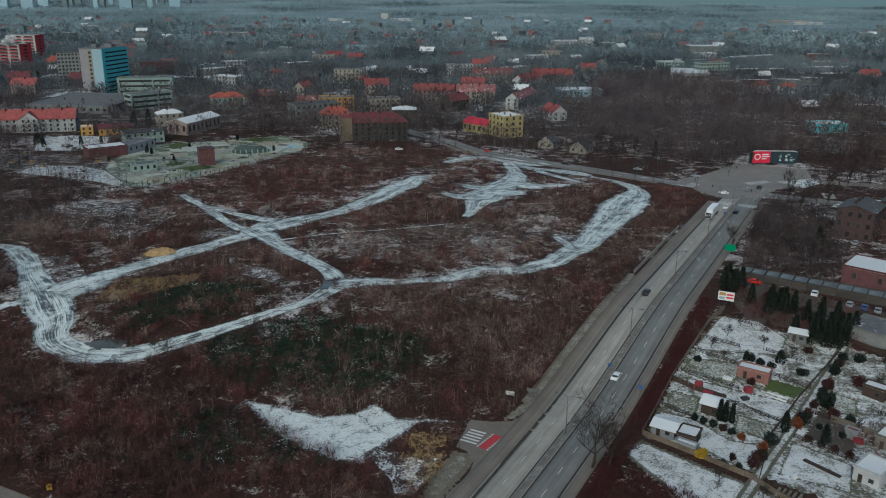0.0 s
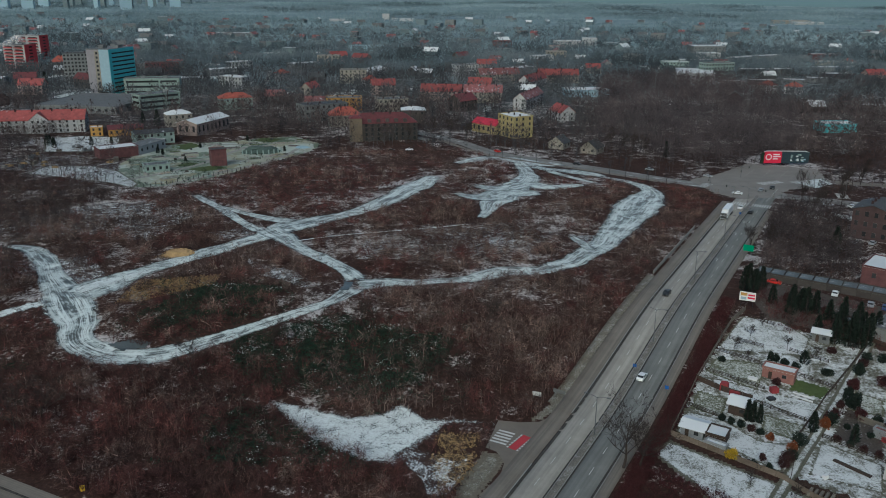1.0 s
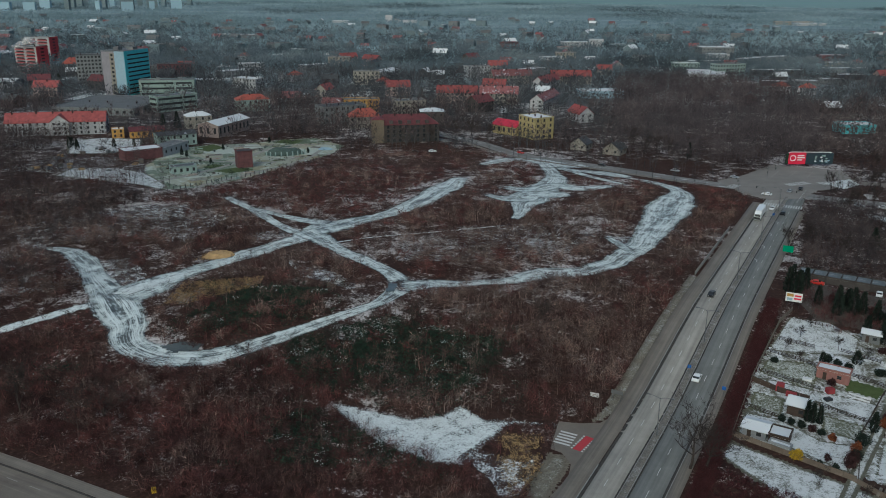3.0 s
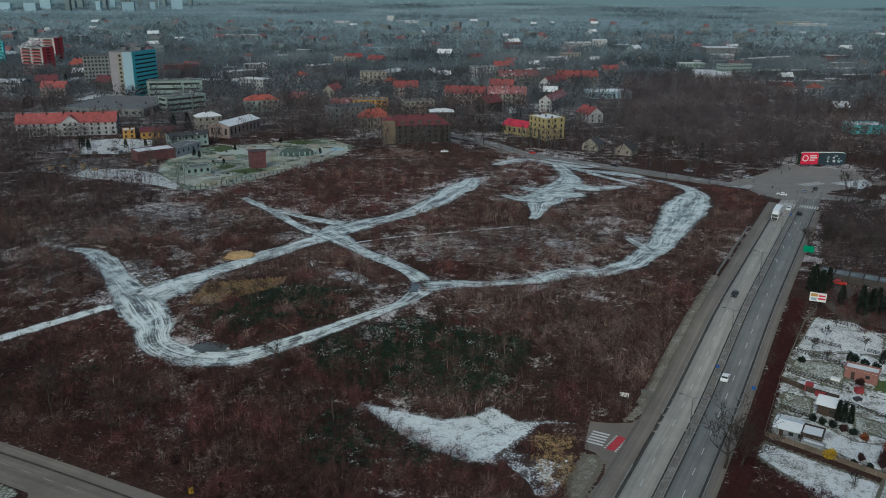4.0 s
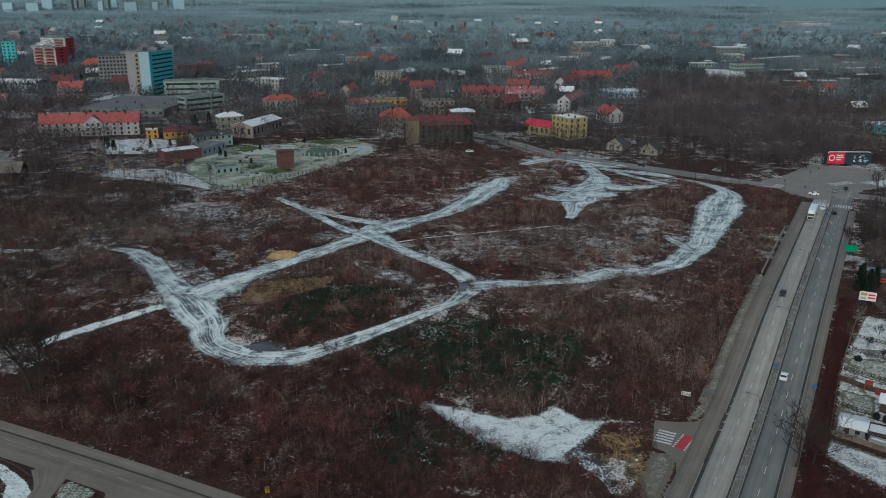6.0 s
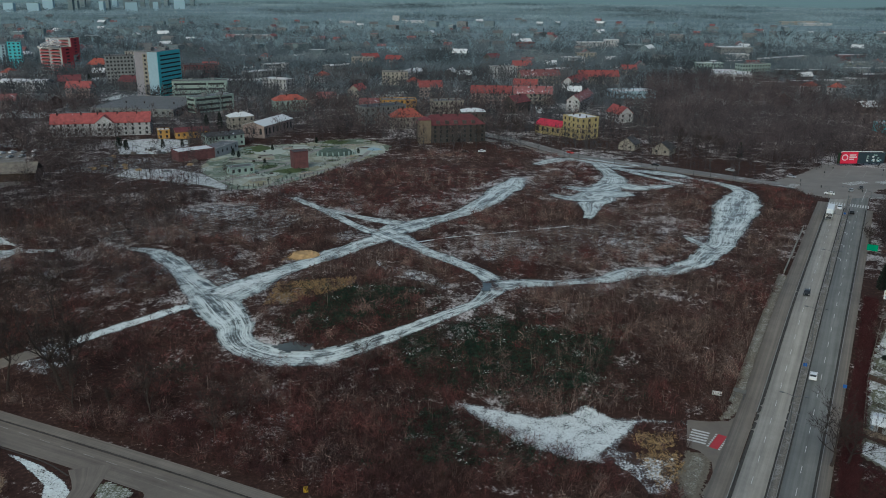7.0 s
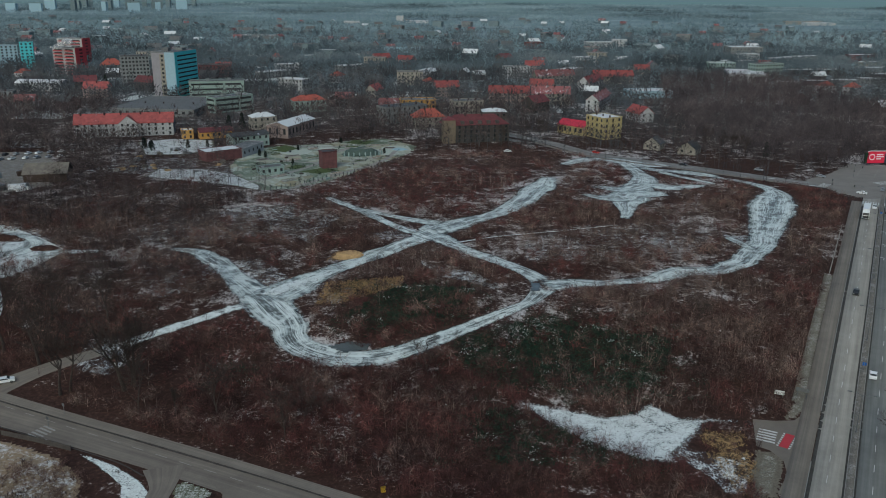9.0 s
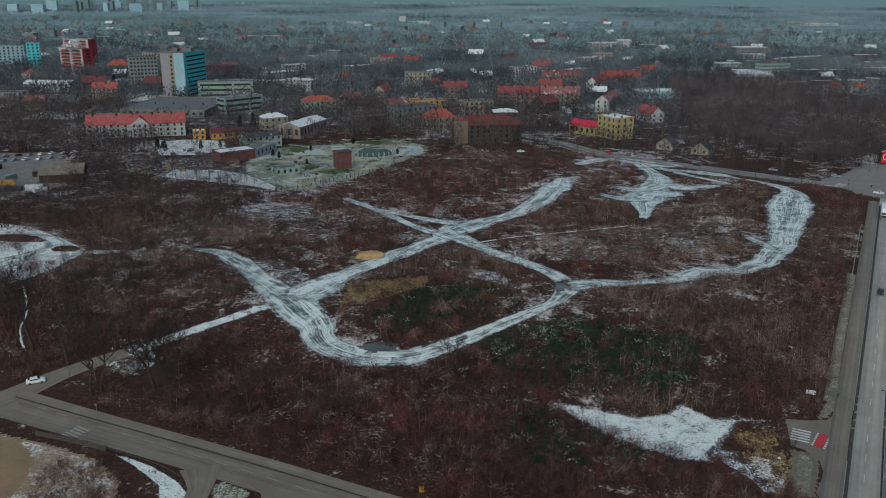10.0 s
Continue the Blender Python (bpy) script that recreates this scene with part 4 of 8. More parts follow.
def gable_roof(L, W, H, rise, over=0.4, along="x"):
    """Two slopes of tile with thickness."""
    bm = bmesh.new()
    t = 0.2
    if along == "x":
        prof = [(-over, H - over * rise / (W / 2)), (W / 2, H + rise), (W + over, H - over * rise / (W / 2))]
        ends = (-over, L + over)
        mk = lambda e, p, dz: (e, p[0], p[1] + dz)
    else:
        prof = [(-over, H - over * rise / (L / 2)), (L / 2, H + rise), (L + over, H - over * rise / (L / 2))]
        ends = (-over, W + over)
        mk = lambda e, p, dz: (p[0], e, p[1] + dz)
    ring = [[bm.verts.new(mk(e, p, dz)) for p, dz in ((prof[0], 0.02), (prof[1], 0.02), (prof[2], 0.02), (prof[2], t), (prof[1], t), (prof[0], t))] for e in ends]
    for k in range(6):
        bm.faces.new((ring[0][k], ring[0][(k + 1) % 6], ring[1][(k + 1) % 6], ring[1][k]))
    for r in ring:
        bm.faces.new((r[0], r[1], r[4], r[5]))
        bm.faces.new((r[1], r[2], r[3], r[4]))
    return bm


def hip_roof(L, W, H, rise, over=0.4):
    bm = bmesh.new()
    k = min(L, W) / 2
    lo = [bm.verts.new(p) for p in ((-over, -over, H), (L + over, -over, H), (L + over, W + over, H), (-over, W + over, H))]
    if L >= W:
        a, b = bm.verts.new((k, W / 2, H + rise)), bm.verts.new((L - k, W / 2, H + rise))
        fs = ((lo[0], lo[1], b, a), (lo[1], lo[2], b), (lo[2], lo[3], a, b), (lo[3], lo[0], a))
    else:
        a, b = bm.verts.new((L / 2, k, H + rise)), bm.verts.new((L / 2, W - k, H + rise))
        fs = ((lo[0], lo[1], a), (lo[1], lo[2], b, a), (lo[2], lo[3], b), (lo[3], lo[0], a, b))
    for f in fs:
        bm.faces.new(f)
    bm.faces.new(lo[::-1])
    return bm


def building(name, A, ang, L, W, H, wall, roof, label, category="house", style="gable", rise=3.0, floors=2, cols=4, side=2, along="x", chimneys=1, group="", win=(1.0, 1.4), base=None, wallname="wall"):
    """A house with its near corner at A, front along ang, of length L, depth W and height H to the eaves."""
    z = (g(*A) if base is None else base) - 0.3
    H = H + 0.3
    ob = thing(name, A[0], A[1], z, ang, label, category, group)
    c = pose(A[0], A[1], 0, 0, 0, ang) @ Vector((L / 2, W / 2, 0))
    FOOT.append((c.x, c.y, 0.5 * math.hypot(L, W)))
    RECTS.append((A[0], A[1], ang, L, W))
    bm = bmesh.new()
    box(bm, 0, L, 0, W, 0, H)
    if style == "gable":
        if along == "x":
            tri = [[bm.verts.new(p) for p in ((x, 0, H), (x, W, H), (x, W / 2, H + rise))] for x in (0.0, L)]
        else:
            tri = [[bm.verts.new(p) for p in ((0, y, H), (L, y, H), (L / 2, y, H + rise))] for y in (0.0, W)]
        for t in tri:
            bm.faces.new(t)
    part(wallname, bm, M[wall], ob)
    if style == "gable":
        part("roof", gable_roof(L, W, H, rise, 0.5, along), M[roof], ob)
    elif style == "hip":
        part("roof", hip_roof(L, W, H, rise), M[roof], ob)
    else:
        bm = bmesh.new()
        box(bm, -0.15, L + 0.15, -0.15, W + 0.15, H, H + 0.25)
        part("roof", bm, M[roof], ob)
        bm = bmesh.new()
        for x0, x1, y0, y1 in ((-0.2, L + 0.2, -0.2, 0.12), (-0.2, L + 0.2, W - 0.12, W + 0.2), (-0.2, 0.12, 0.12, W - 0.12), (L - 0.12, L + 0.2, 0.12, W - 0.12)):
            box(bm, x0, x1, y0, y1, H + 0.05, H + 0.55)
        part("parapet", bm, M[wall], ob)
    r = random.Random(int(A[0] * 7 + A[1]))
    for k in range(chimneys):
        u = (k + 0.5 + r.uniform(-0.2, 0.2)) / chimneys
        bm = bmesh.new()
        cx, cy = (L * u, W * 0.42) if along == "x" else (L * 0.42, W * u)
        top = H + (rise + 0.9 if style != "flat" else 1.4)
        box(bm, cx - 0.4, cx + 0.4, cy - 0.3, cy + 0.3, H + 0.1, top)
        box(bm, cx - 0.48, cx + 0.48, cy - 0.38, cy + 0.38, top, top + 0.15)
        part("chimney", bm, M["brick"], ob)
    if cols:
        w, hh = win
        me = window_mesh(w, hh)
        fh = H / floors
        for fl in range(floors):
            zz = 0.3 + fl * fh + (fh - hh) * 0.55
            for k in range(cols):
                o = part("window", me, None, ob)
                o.location = (L * (k + 0.5) / cols, 0, zz)
            for k in range(side):
                for xx, rot in ((0, -90), (L, 90)):
                    o = part("window", me, None, ob)
                    o.location = (xx, W * (k + 0.5) / side, zz)
                    o.rotation_euler = (0, 0, radians(rot))
    return ob


def tower():
    ob = thing("tower_block", -306, 694, g(0, 694) - 0.3, -14, "ten storey hospital tower with teal striped side and cream end wall", "tower block")
    L, W, H = 21.0, 34.0, 36.0
    FOOT.append((-288, 708, 22))
    RECTS.append((-306, 694, -14, L, W))
    bm = bmesh.new(); box(bm, 0, L, 0, W, 0, H); part("wall", bm, M["plaster_lilac"], ob)
    bm = bmesh.new(); box(bm, 7.6, 12.2, -0.35, 0.2, 0, H - 1); part("stair_wall", bm, M["plaster_cream"], ob, "cream rendered stair bay")
    bm = bmesh.new(); box(bm, 12.2, L + 0.2, -0.3, 0.2, 0, H + 0.4); part("corner_panel", bm, M["lightblue"], ob, "pale blue cladding")
    bm = bmesh.new(); box(bm, L - 0.2, L + 0.45, 0, W, 0, H + 0.6); part("side_panel", bm, M["teal"], ob, "teal cladding of the long side")
    n = 10
    for k in range(n):
        z = 1.4 + k * (H - 2) / n
        bm = bmesh.new(); box(bm, L + 0.3, L + 0.52, 3.5, W - 0.8, z + 0.6, z + 1.75); part("window_band", bm, M["glass"], ob, "dark ribbon of windows")
        bm = bmesh.new(); box(bm, 9.0, 10.9, -0.42, -0.2, z + 0.5, z + 2.2); part("window", bm, M["glass"], ob)
    bm = bmesh.new(); box(bm, -0.2, L + 0.3, -0.2, W + 0.2, H, H + 0.7); part("roof", bm, M["roof_grey"], ob)
    for x, y, s, h in ((6, 8, 5, 3.4), (12, 18, 6, 2.8), (5, 26, 4, 3.0)):
        bm = bmesh.new(); box(bm, x, x + s, y, y + s, H + 0.7, H + h); part("plant_room", bm, M["plaster_grey"], ob)
    for x, y in ((3, 3), (8, 4), (14, 7), (17, 14), (10, 25), (16, 28)):
        bm = bmesh.new(); tube(bm, [(x, y, H + 0.6), (x, y, H + 6.5)], [0.12, 0.05], 5); part("mast", bm, M["metal"], ob)


tower()


def ward(A, ang, L, W, H, floors, label, wall="greenish"):
    ob = building("hospital_wing", A, ang, L, W, H, wall, "roof_grey", label, "hospital wing", "flat", floors=floors, cols=0, chimneys=0)
    for k in range(floors):
        z = 1.2 + k * H / floors
        bm = bmesh.new(); box(bm, L * 0.04, L * 0.62, -0.12, 0.1, z + 0.4, z + 1.9); part("window_band", bm, M["glass"], ob, "dark ribbon of windows")
        bm = bmesh.new(); box(bm, L * 0.66, L * 0.95, -0.12, 0.1, z + 0.4, z + 1.9); part("window_band", bm, M["glass"], ob, "dark ribbon of windows")
        bm = bmesh.new(); box(bm, -0.12, 0.1, W * 0.1, W * 0.9, z + 0.4, z + 1.9); part("window_band", bm, M["glass"], ob, "dark ribbon of windows")
    for x in (0.3, 0.7):
        bm = bmesh.new(); box(bm, L * x, L * x + 3, W * 0.4, W * 0.4 + 3, H, H + 2.2); part("plant_room", bm, M["plaster_grey"], ob)
    return ob


ward((-276, 690), 12, 44, 14, 12.5, 3, "grey-green three storey hospital wing with ribbon windows")
ward((-232, 603), 45, 32, 12, 11, 3, "pale green three storey hospital wing with flat roof")
building("hospital_hall", (-304, 592), -6, 62, 66, 5, "plaster_grey", "roof_mid", "wide low hospital hall with a grey flat roof", "hall", "flat", floors=1, cols=12, side=6, chimneys=3, win=(2.0, 1.5))
r = building("terraced_house", (-292, 504), 13, 58, 13, 8.2, "plaster_white", "roof_red", "long white terraced house with a red tiled roof", "house", "gable", 5.2, 3, 14, 2, chimneys=5)
bm = bmesh.new()
box(bm, 26, 37, -1.6, 0.2, 0, 8.5)
t3 = [[bm.verts.new(p) for p in ((26, y, 8.5), (37, y, 8.5), (31.5, y, 13.0))] for y in (-1.6, 0.2)]
for t in t3:
    bm.faces.new(t)
part("gable_wall", bm, M["plaster_white"], r, "white gabled bay in the middle")
me = gable_roof(11, 8.5, 8.5, 4.5, 0.3, "y")
o = part("gable_roof", me, M["roof_red"], r)
o.location = (26, -1.7, 0)
for fl in range(3):
    for k in range(3):
        o = part("window", window_mesh(1.0, 1.4), None, r)
        o.location = (28.2 + 3.2 * k, -1.62, 1.2 + fl * 2.8)



def balcony_block(A, ang, L, W, H, floors):
    """A white block of flats with red balcony strips and a red clad end wall."""
    ob = building("apartment_block", A, ang, L, W, H, "plaster_white", "roof_grey", "white block of flats with red balconies and red end wall", "apartment block", "flat", floors=floors, cols=0, chimneys=2)
    fh = H / floors
    for k in range(floors):
        for x0, x1 in ((0.06, 0.44), (0.54, 0.92)):
            bm = bmesh.new(); box(bm, L * x0, L * x1, -1.2, 0.1, k * fh + 0.5, k * fh + 1.4); part("balcony", bm, M["red_panel"], ob, "red balcony front")
            bm = bmesh.new(); box(bm, L * x0 + 0.6, L * x1 - 0.6, -0.06, 0.05, k * fh + 1.5, k * fh + 2.7); part("window_band", bm, M["glass"], ob)
        bm = bmesh.new(); box(bm, L + 0.5, L + 0.6, W * 0.35, W * 0.65, k * fh + 1.2, k * fh + 2.5); part("window", bm, M["glass"], ob)
    bm = bmesh.new(); box(bm, L, L + 0.52, -0.2, W + 0.2, 0, H + 1.2); part("end_wall", bm, M["red_panel"], ob, "red clad end wall")
    return ob


balcony_block((-466, 868), -22, 30, 14, 26, 8)
balcony_block((-520, 1000), -15, 34, 14, 27, 8)
building("apartment_block", (-552, 911), 22, 26, 14, 24, "lightblue", "roof_grey", "pale blue eight storey block of flats", "apartment block", "flat", floors=8, cols=6, side=2, chimneys=2, win=(1.6, 1.5))
building("apartment_block", (-525, 920), 22, 13, 14, 27, "teal", "roof_grey", "teal eight storey block of flats", "apartment block", "flat", floors=8, cols=3, side=2, chimneys=1, win=(1.6, 1.5))
building("apartment_block", (-585, 905), 22, 30, 14, 25, "red_panel", "roof_grey", "red and white block of flats", "apartment block", "flat", floors=8, cols=6, side=2, chimneys=1, win=(1.6, 1.5))
building("apartment_block", (-357, 762), 25, 24, 18, 26, "plaster_grey", "roof_dark", "grey concrete office block", "office block", "flat", floors=8, cols=8, side=4, chimneys=2, win=(1.5, 1.4))
building("villa", (-418, 865), 20, 22, 14, 9, "plaster_grey", "roof_orange", "villa with an orange hipped roof", "house", "hip", 6, 3, 5, 3)
building("brick_hall", (-309, 833), 20, 32, 14, 12, "brick_red", "roof_dark", "dark red brick school", "school", "flat", floors=3, cols=9, side=3, chimneys=2)
building("cottage_hall", (-188, 474), 32, 22, 12, 6.5, "greenish", "roof_dark", "pale green hut with a low grey roof", "hut", "gable", 1.4, 2, 6, 3, chimneys=1)
building("brick_hut", (-192, 433), 38, 20, 11, 4.8, "brick_red", "roof_snow", "dark red brick hut with a snowy flat roof", "hut", "flat", floors=1, cols=0, chimneys=0)
building("annex", (-176, 446), 74, 24, 9, 4.5, "plaster_white", "roof_grey", "whitewashed annex with a flat roof", "annex", "flat", floors=1, cols=5, side=1, chimneys=0)
building("pink_hall", (-176, 511), -20, 15, 34, 7.5, "plaster_pink", "roof_snow", "pale pink hall with tall windows and a snowy roof", "hall", "gable", 2.2, 1, 3, 8, along="y", chimneys=1, win=(1.4, 3.4))
building("ochre_house", (-226, 502), 22, 7, 7, 5.0, "plaster_ochre", "roof_snow", "small ochre house with a snowy roof", "house", "flat", floors=2, cols=2, side=2)
building("ochre_hall", (-215, 502), 24, 20, 8, 4.2, "plaster_ochre", "roof_maroon", "long low ochre house", "house", "gable", 2.0, 1, 6, 2)
building("cream_house", (-190, 536), 30, 16, 10, 8, "plaster_cream", "roof_snow", "cream villa with a snowy roof", "house", "hip", 2.5, 2, 4, 3)
building("town_house", (-176, 610), 22, 24, 12, 8.5, "greenish", "roof_orange", "pale blue-grey house with an orange tiled roof", "house", "hip", 3.5, 2, 6, 3)
building("brick_shaft", (-128, 416), 26, 7.6, 6.5, 8.2, "brick_red", "roof_dark", "square dark brick shaft house", "shaft house", "flat", floors=2, cols=0, chimneys=0)
building("green_hut", (-156, 398), 29, 12, 7, 3.2, "greenish", "roof_grey", "low grey-green hut with flat roof", "hut", "flat", floors=1, cols=4, side=1, chimneys=0)
r = building("tenement", (-66, 494), 12, 40, 15, 10.5, "plaster_dark", "roof_maroon", "sooty four storey tenement with a maroon mansard roof", "tenement", "hip", 5.5, 4, 11, 4, chimneys=4, win=(1.1, 1.7))
bm = bmesh.new(); box(bm, -0.6, 6.5, -0.8, 6, 0, 14.2); part("corner_tower", bm, M["plaster_tan"], r, "tan rendered corner tower")
bm = hip_roof(7.1, 6.8, 14.2, 2.0); o = part("tower_roof", bm, M["roof_maroon"], r); o.location = (-0.6, -0.8, 0)
for k in range(5):
    bm = bmesh.new(); box(bm, 10 + 5.4 * k, 12.2 + 5.4 * k, 0.4, 3, 11, 13.2); part("dormer", bm, M["plaster_dark"], r)
building("orange_house", (-86, 543), 14, 21, 12, 7.5, "plaster_cream", "roof_orange", "house with a bright orange tiled roof", "house", "hip", 5, 2, 5, 3)
building("town_house", (-105, 560), 34, 32, 14, 11, "plaster_grey", "roof_dark", "grey town house with a dark flat roof", "house", "flat", floors=3, cols=8, side=3, chimneys=3)
building("town_house", (-59, 601), 16, 22, 12, 10, "plaster_cream", "roof_grey", "cream town house with a grey flat roof", "house", "flat", floors=3, cols=6, side=3, chimneys=3)
building("town_house", (-98, 612), 10, 26, 12, 9, "plaster_ochre", "roof_grey", "ochre town house with a flat roof", "house", "flat", floors=3, cols=6, side=3, chimneys=2)
building("town_house", (-40, 560), 5, 16, 12, 9, "plaster_dark", "roof_snow", "dark house under a snowy roof", "house", "hip", 2, 2, 4, 3)
building("estate_house", (-31, 666), -4, 32, 12, 8.5, "plaster_pink", "roof_red", "estate row house with a red tiled roof", "house", "gable", 5, 3, 9, 2, chimneys=4)
building("estate_house", (3, 664), -4, 30, 12, 8.5, "plaster_cream", "roof_pink", "estate row house with a faded red roof", "house", "gable", 5, 3, 8, 2, chimneys=4)
building("estate_house", (76, 803), 3, 38, 12, 7.5, "plaster_cream", "roof_red", "estate row house with a bright red roof", "house", "gable", 5, 2, 10, 2, chimneys=4)
building("estate_house", (20, 791), 16, 39, 12, 8.5, "plaster_cream", "roof_pink", "estate row house with a faded red roof", "house", "gable", 5, 3, 10, 2, chimneys=4)
building("estate_house", (62, 745), 62, 40, 11, 7.5, "plaster_white", "roof_red", "estate row house with a red tiled roof", "house", "gable", 5, 2, 10, 2, chimneys=4)
building("white_block", (-3, 849), 22, 25, 12, 11, "plaster_white", "roof_grey", "white four storey block", "apartment block", "flat", floors=4, cols=7, side=3)
building("white_row", (49, 624), 68, 46, 10, 8.2, "plaster_white", "roof_pink", "white row house with buttresses and a red roof", "house", "gable", 4.2, 3, 12, 2, chimneys=5)
building("red_roof_house", (69, 575), 20, 11, 18, 6, "plaster_white", "roof_red", "white house with a red roof", "house", "gable", 4.5, 2, 2, 4, along="y")
building("yellow_house", (23, 523), -60, 17, 14.5, 13, "plaster_yellow", "roof_snow", "yellow four storey house with a snowy flat roof", "house", "flat", floors=4, cols=4, side=3, chimneys=3, win=(1.1, 1.6))
building("yellow_annex", (7, 535), -44, 20, 11, 5.6, "plaster_yellow", "roof_crimson", "low yellow annex with a crimson sheet roof", "annex", "gable", 3.0, 1, 5, 1, chimneys=0, win=(1.3, 2.4))
building("cottage", (50, 480), -30, 9.5, 10, 3.6, "plaster_cream", "roof_dark", "small cream gabled cottage", "cottage", "gable", 3.6, 1, 2, 2, along="y", chimneys=1, win=(0.9, 1.1))
building("cottage", (66.5, 467), -32, 10, 11, 3.4, "plaster_cream", "roof_dark", "small cream gabled cottage", "cottage", "gable", 3.6, 1, 2, 2, along="y", chimneys=1, win=(0.9, 1.1))
building("works_block", (250, 862), 18, 34, 12, 14, "greenish", "roof_grey", "pale green works office block", "office block", "flat", floors=4, cols=10, side=3, chimneys=2, win=(1.6, 1.5))
building("works_hall", (215, 836), -12, 36, 50, 7, "plaster_white", "roof_snow", "white works hall with a snowy roof", "hall", "flat", floors=1, cols=8, side=6, chimneys=4, win=(2.2, 1.6))
building("works_block", (221, 918), 3, 28, 12, 10.5, "greenish", "roof_snow", "pale green works block with a snowy roof", "office block", "flat", floors=3, cols=8, side=3, chimneys=2)
building("works_hall", (303, 1100), 4, 42, 26, 15, "plaster_grey", "roof_snow", "tall works hall under snow", "hall", "flat", floors=3, cols=8, side=3, chimneys=3)
for x, y, t, L, W, H, wl in ((330, 1020, 40, 46, 12, 7, "plaster_grey"), (352, 1034, 40, 46, 12, 7, "plaster_grey"), (374, 1048, 40, 40, 12, 7, "plaster_grey"), (300, 1050, 8, 24, 18, 10, "plaster_white"), (262, 1010, 4, 60, 14, 5, "plaster_grey"), (246, 792, -8, 22, 12, 4, "plaster_grey"), (276, 804, -8, 24, 12, 4, "brick"), (306, 812, -8, 26, 12, 4, "plaster_grey"), (338, 822, -10, 24, 14, 4.5, "plaster_grey"), (372, 858, 10, 30, 14, 5, "brick"), (440, 1064, 2, 32, 12, 9, "brick_red"), (300, 900, 6, 60, 12, 5, "plaster_dark"), (390, 930, 4, 50, 14, 5, "plaster_grey"), (420, 990, 12, 26, 12, 6, "plaster_cream"), (305, 640, -20, 26, 12, 4, "plaster_grey"), (330, 600, -20, 22, 14, 4.5, "brick_red")):
    building("works_shed", (x, y), t, L, W, H, wl, "roof_snow", "low works shed with a snowy flat roof", "shed", "flat", floors=1, cols=0, chimneys=1)
building("shop_hall", (90, 700), 8, 36, 20, 5.5, "lightblue", "roof_snow", "pale blue shop hall with a white roof", "hall", "flat", floors=1, cols=6, side=3, chimneys=1)
building("orange_block", (60, 1270), 30, 26, 14, 9, "brick_red", "roof_orange", "orange clad works hall far off", "hall", "flat", floors=2, cols=5, side=2)
building("white_hall", (150, 1290), 10, 40, 18, 9, "plaster_white", "roof_snow", "white works hall under snow", "hall", "flat", floors=2, cols=8, side=3)
building("school_hall", (-150, 1180), 5, 50, 14, 7, "lightblue", "roof_dark", "long pale blue works hall", "hall", "flat", floors=2, cols=14, side=3)
building("brick_house", (143, 300), -38, 13, 16, 11, "brick", "roof_dark", "three storey red brick house with a black felt roof", "house", "gable", 2.0, 3, 4, 3, chimneys=3, along="y", win=(1.1, 1.6))
building("brick_house", (162, 306), -38, 14, 16, 12, "brick", "roof_dark", "red brick house with a dark roof", "house", "gable", 2.0, 3, 4, 3, chimneys=2, along="y", win=(1.1, 1.6))
building("brick_works", (124, 250), -40, 30, 14, 5.5, "brick_red", "roof_snow", "low red brick workshop with a grey roof", "workshop", "flat", floors=1, cols=4, side=2, chimneys=0)
building("turquoise_shop", (235, 540), 5, 22, 14, 5.5, "teal", "roof_snow", "turquoise shop with a snowy flat roof", "shop", "flat", floors=1, cols=4, side=2, chimneys=0)
building("large_shed", (-262, 377), 12, 19, 14, 4.0, "wood_dark", "roof_tan", "large open timber shed with a tan sheet roof", "shed", "gable", 3.6, 1, 0, 0, chimneys=0)

# garage row behind the gardens
for k in range(11):
    p = np.array([92, 253.0]) + k * 4.2 * np.array([0.85, -0.53])
    building("garage", tuple(p), -32, 4.1, 6, 2.0, "plaster_dark", "roof_blue", "grey garage in a row with a flat felt roof", "garage", "flat", floors=1, cols=0, chimneys=0, group="row of garages")

# ---- vegetation of the waste ground ----
rng = np.random.RandomState(7)
BRAMBLE = [
    [(-95, 218), (-80, 242), (-56, 238), (-66, 219), (-88, 210)],
    [(-62, 194), (-65, 206), (-38, 220), (-4, 206), (-12, 186), (-28, 180), (-52, 182)],
    [(-64, 170), (-50, 174), (-33, 158), (-22, 150), (-55, 150)],
    [(-126, 192), (-114, 192), (-111, 186), (-124, 184)],
]
STRAW = [
    [(-104, 226), (-103, 244), (-79, 250), (-79, 241), (-97, 227)],
    [(-106, 265), (-103, 276), (-93, 274), (-98, 266)],
    [(-9.9, 156.7), (0.6, 156.9), (-0.8, 149.3), (-5.5, 140.3), (-7.7, 140.2), (-9, 149.1)],
    [(-8.5, 165.5), (1.5, 165), (0.5, 158.6), (-5.5, 156), (-9.2, 159)],
]


def scatter(n, x0, x1, y0, y1):
    return np.column_stack([rng.uniform(x0, x1, n), rng.uniform(y0, y1, n)])


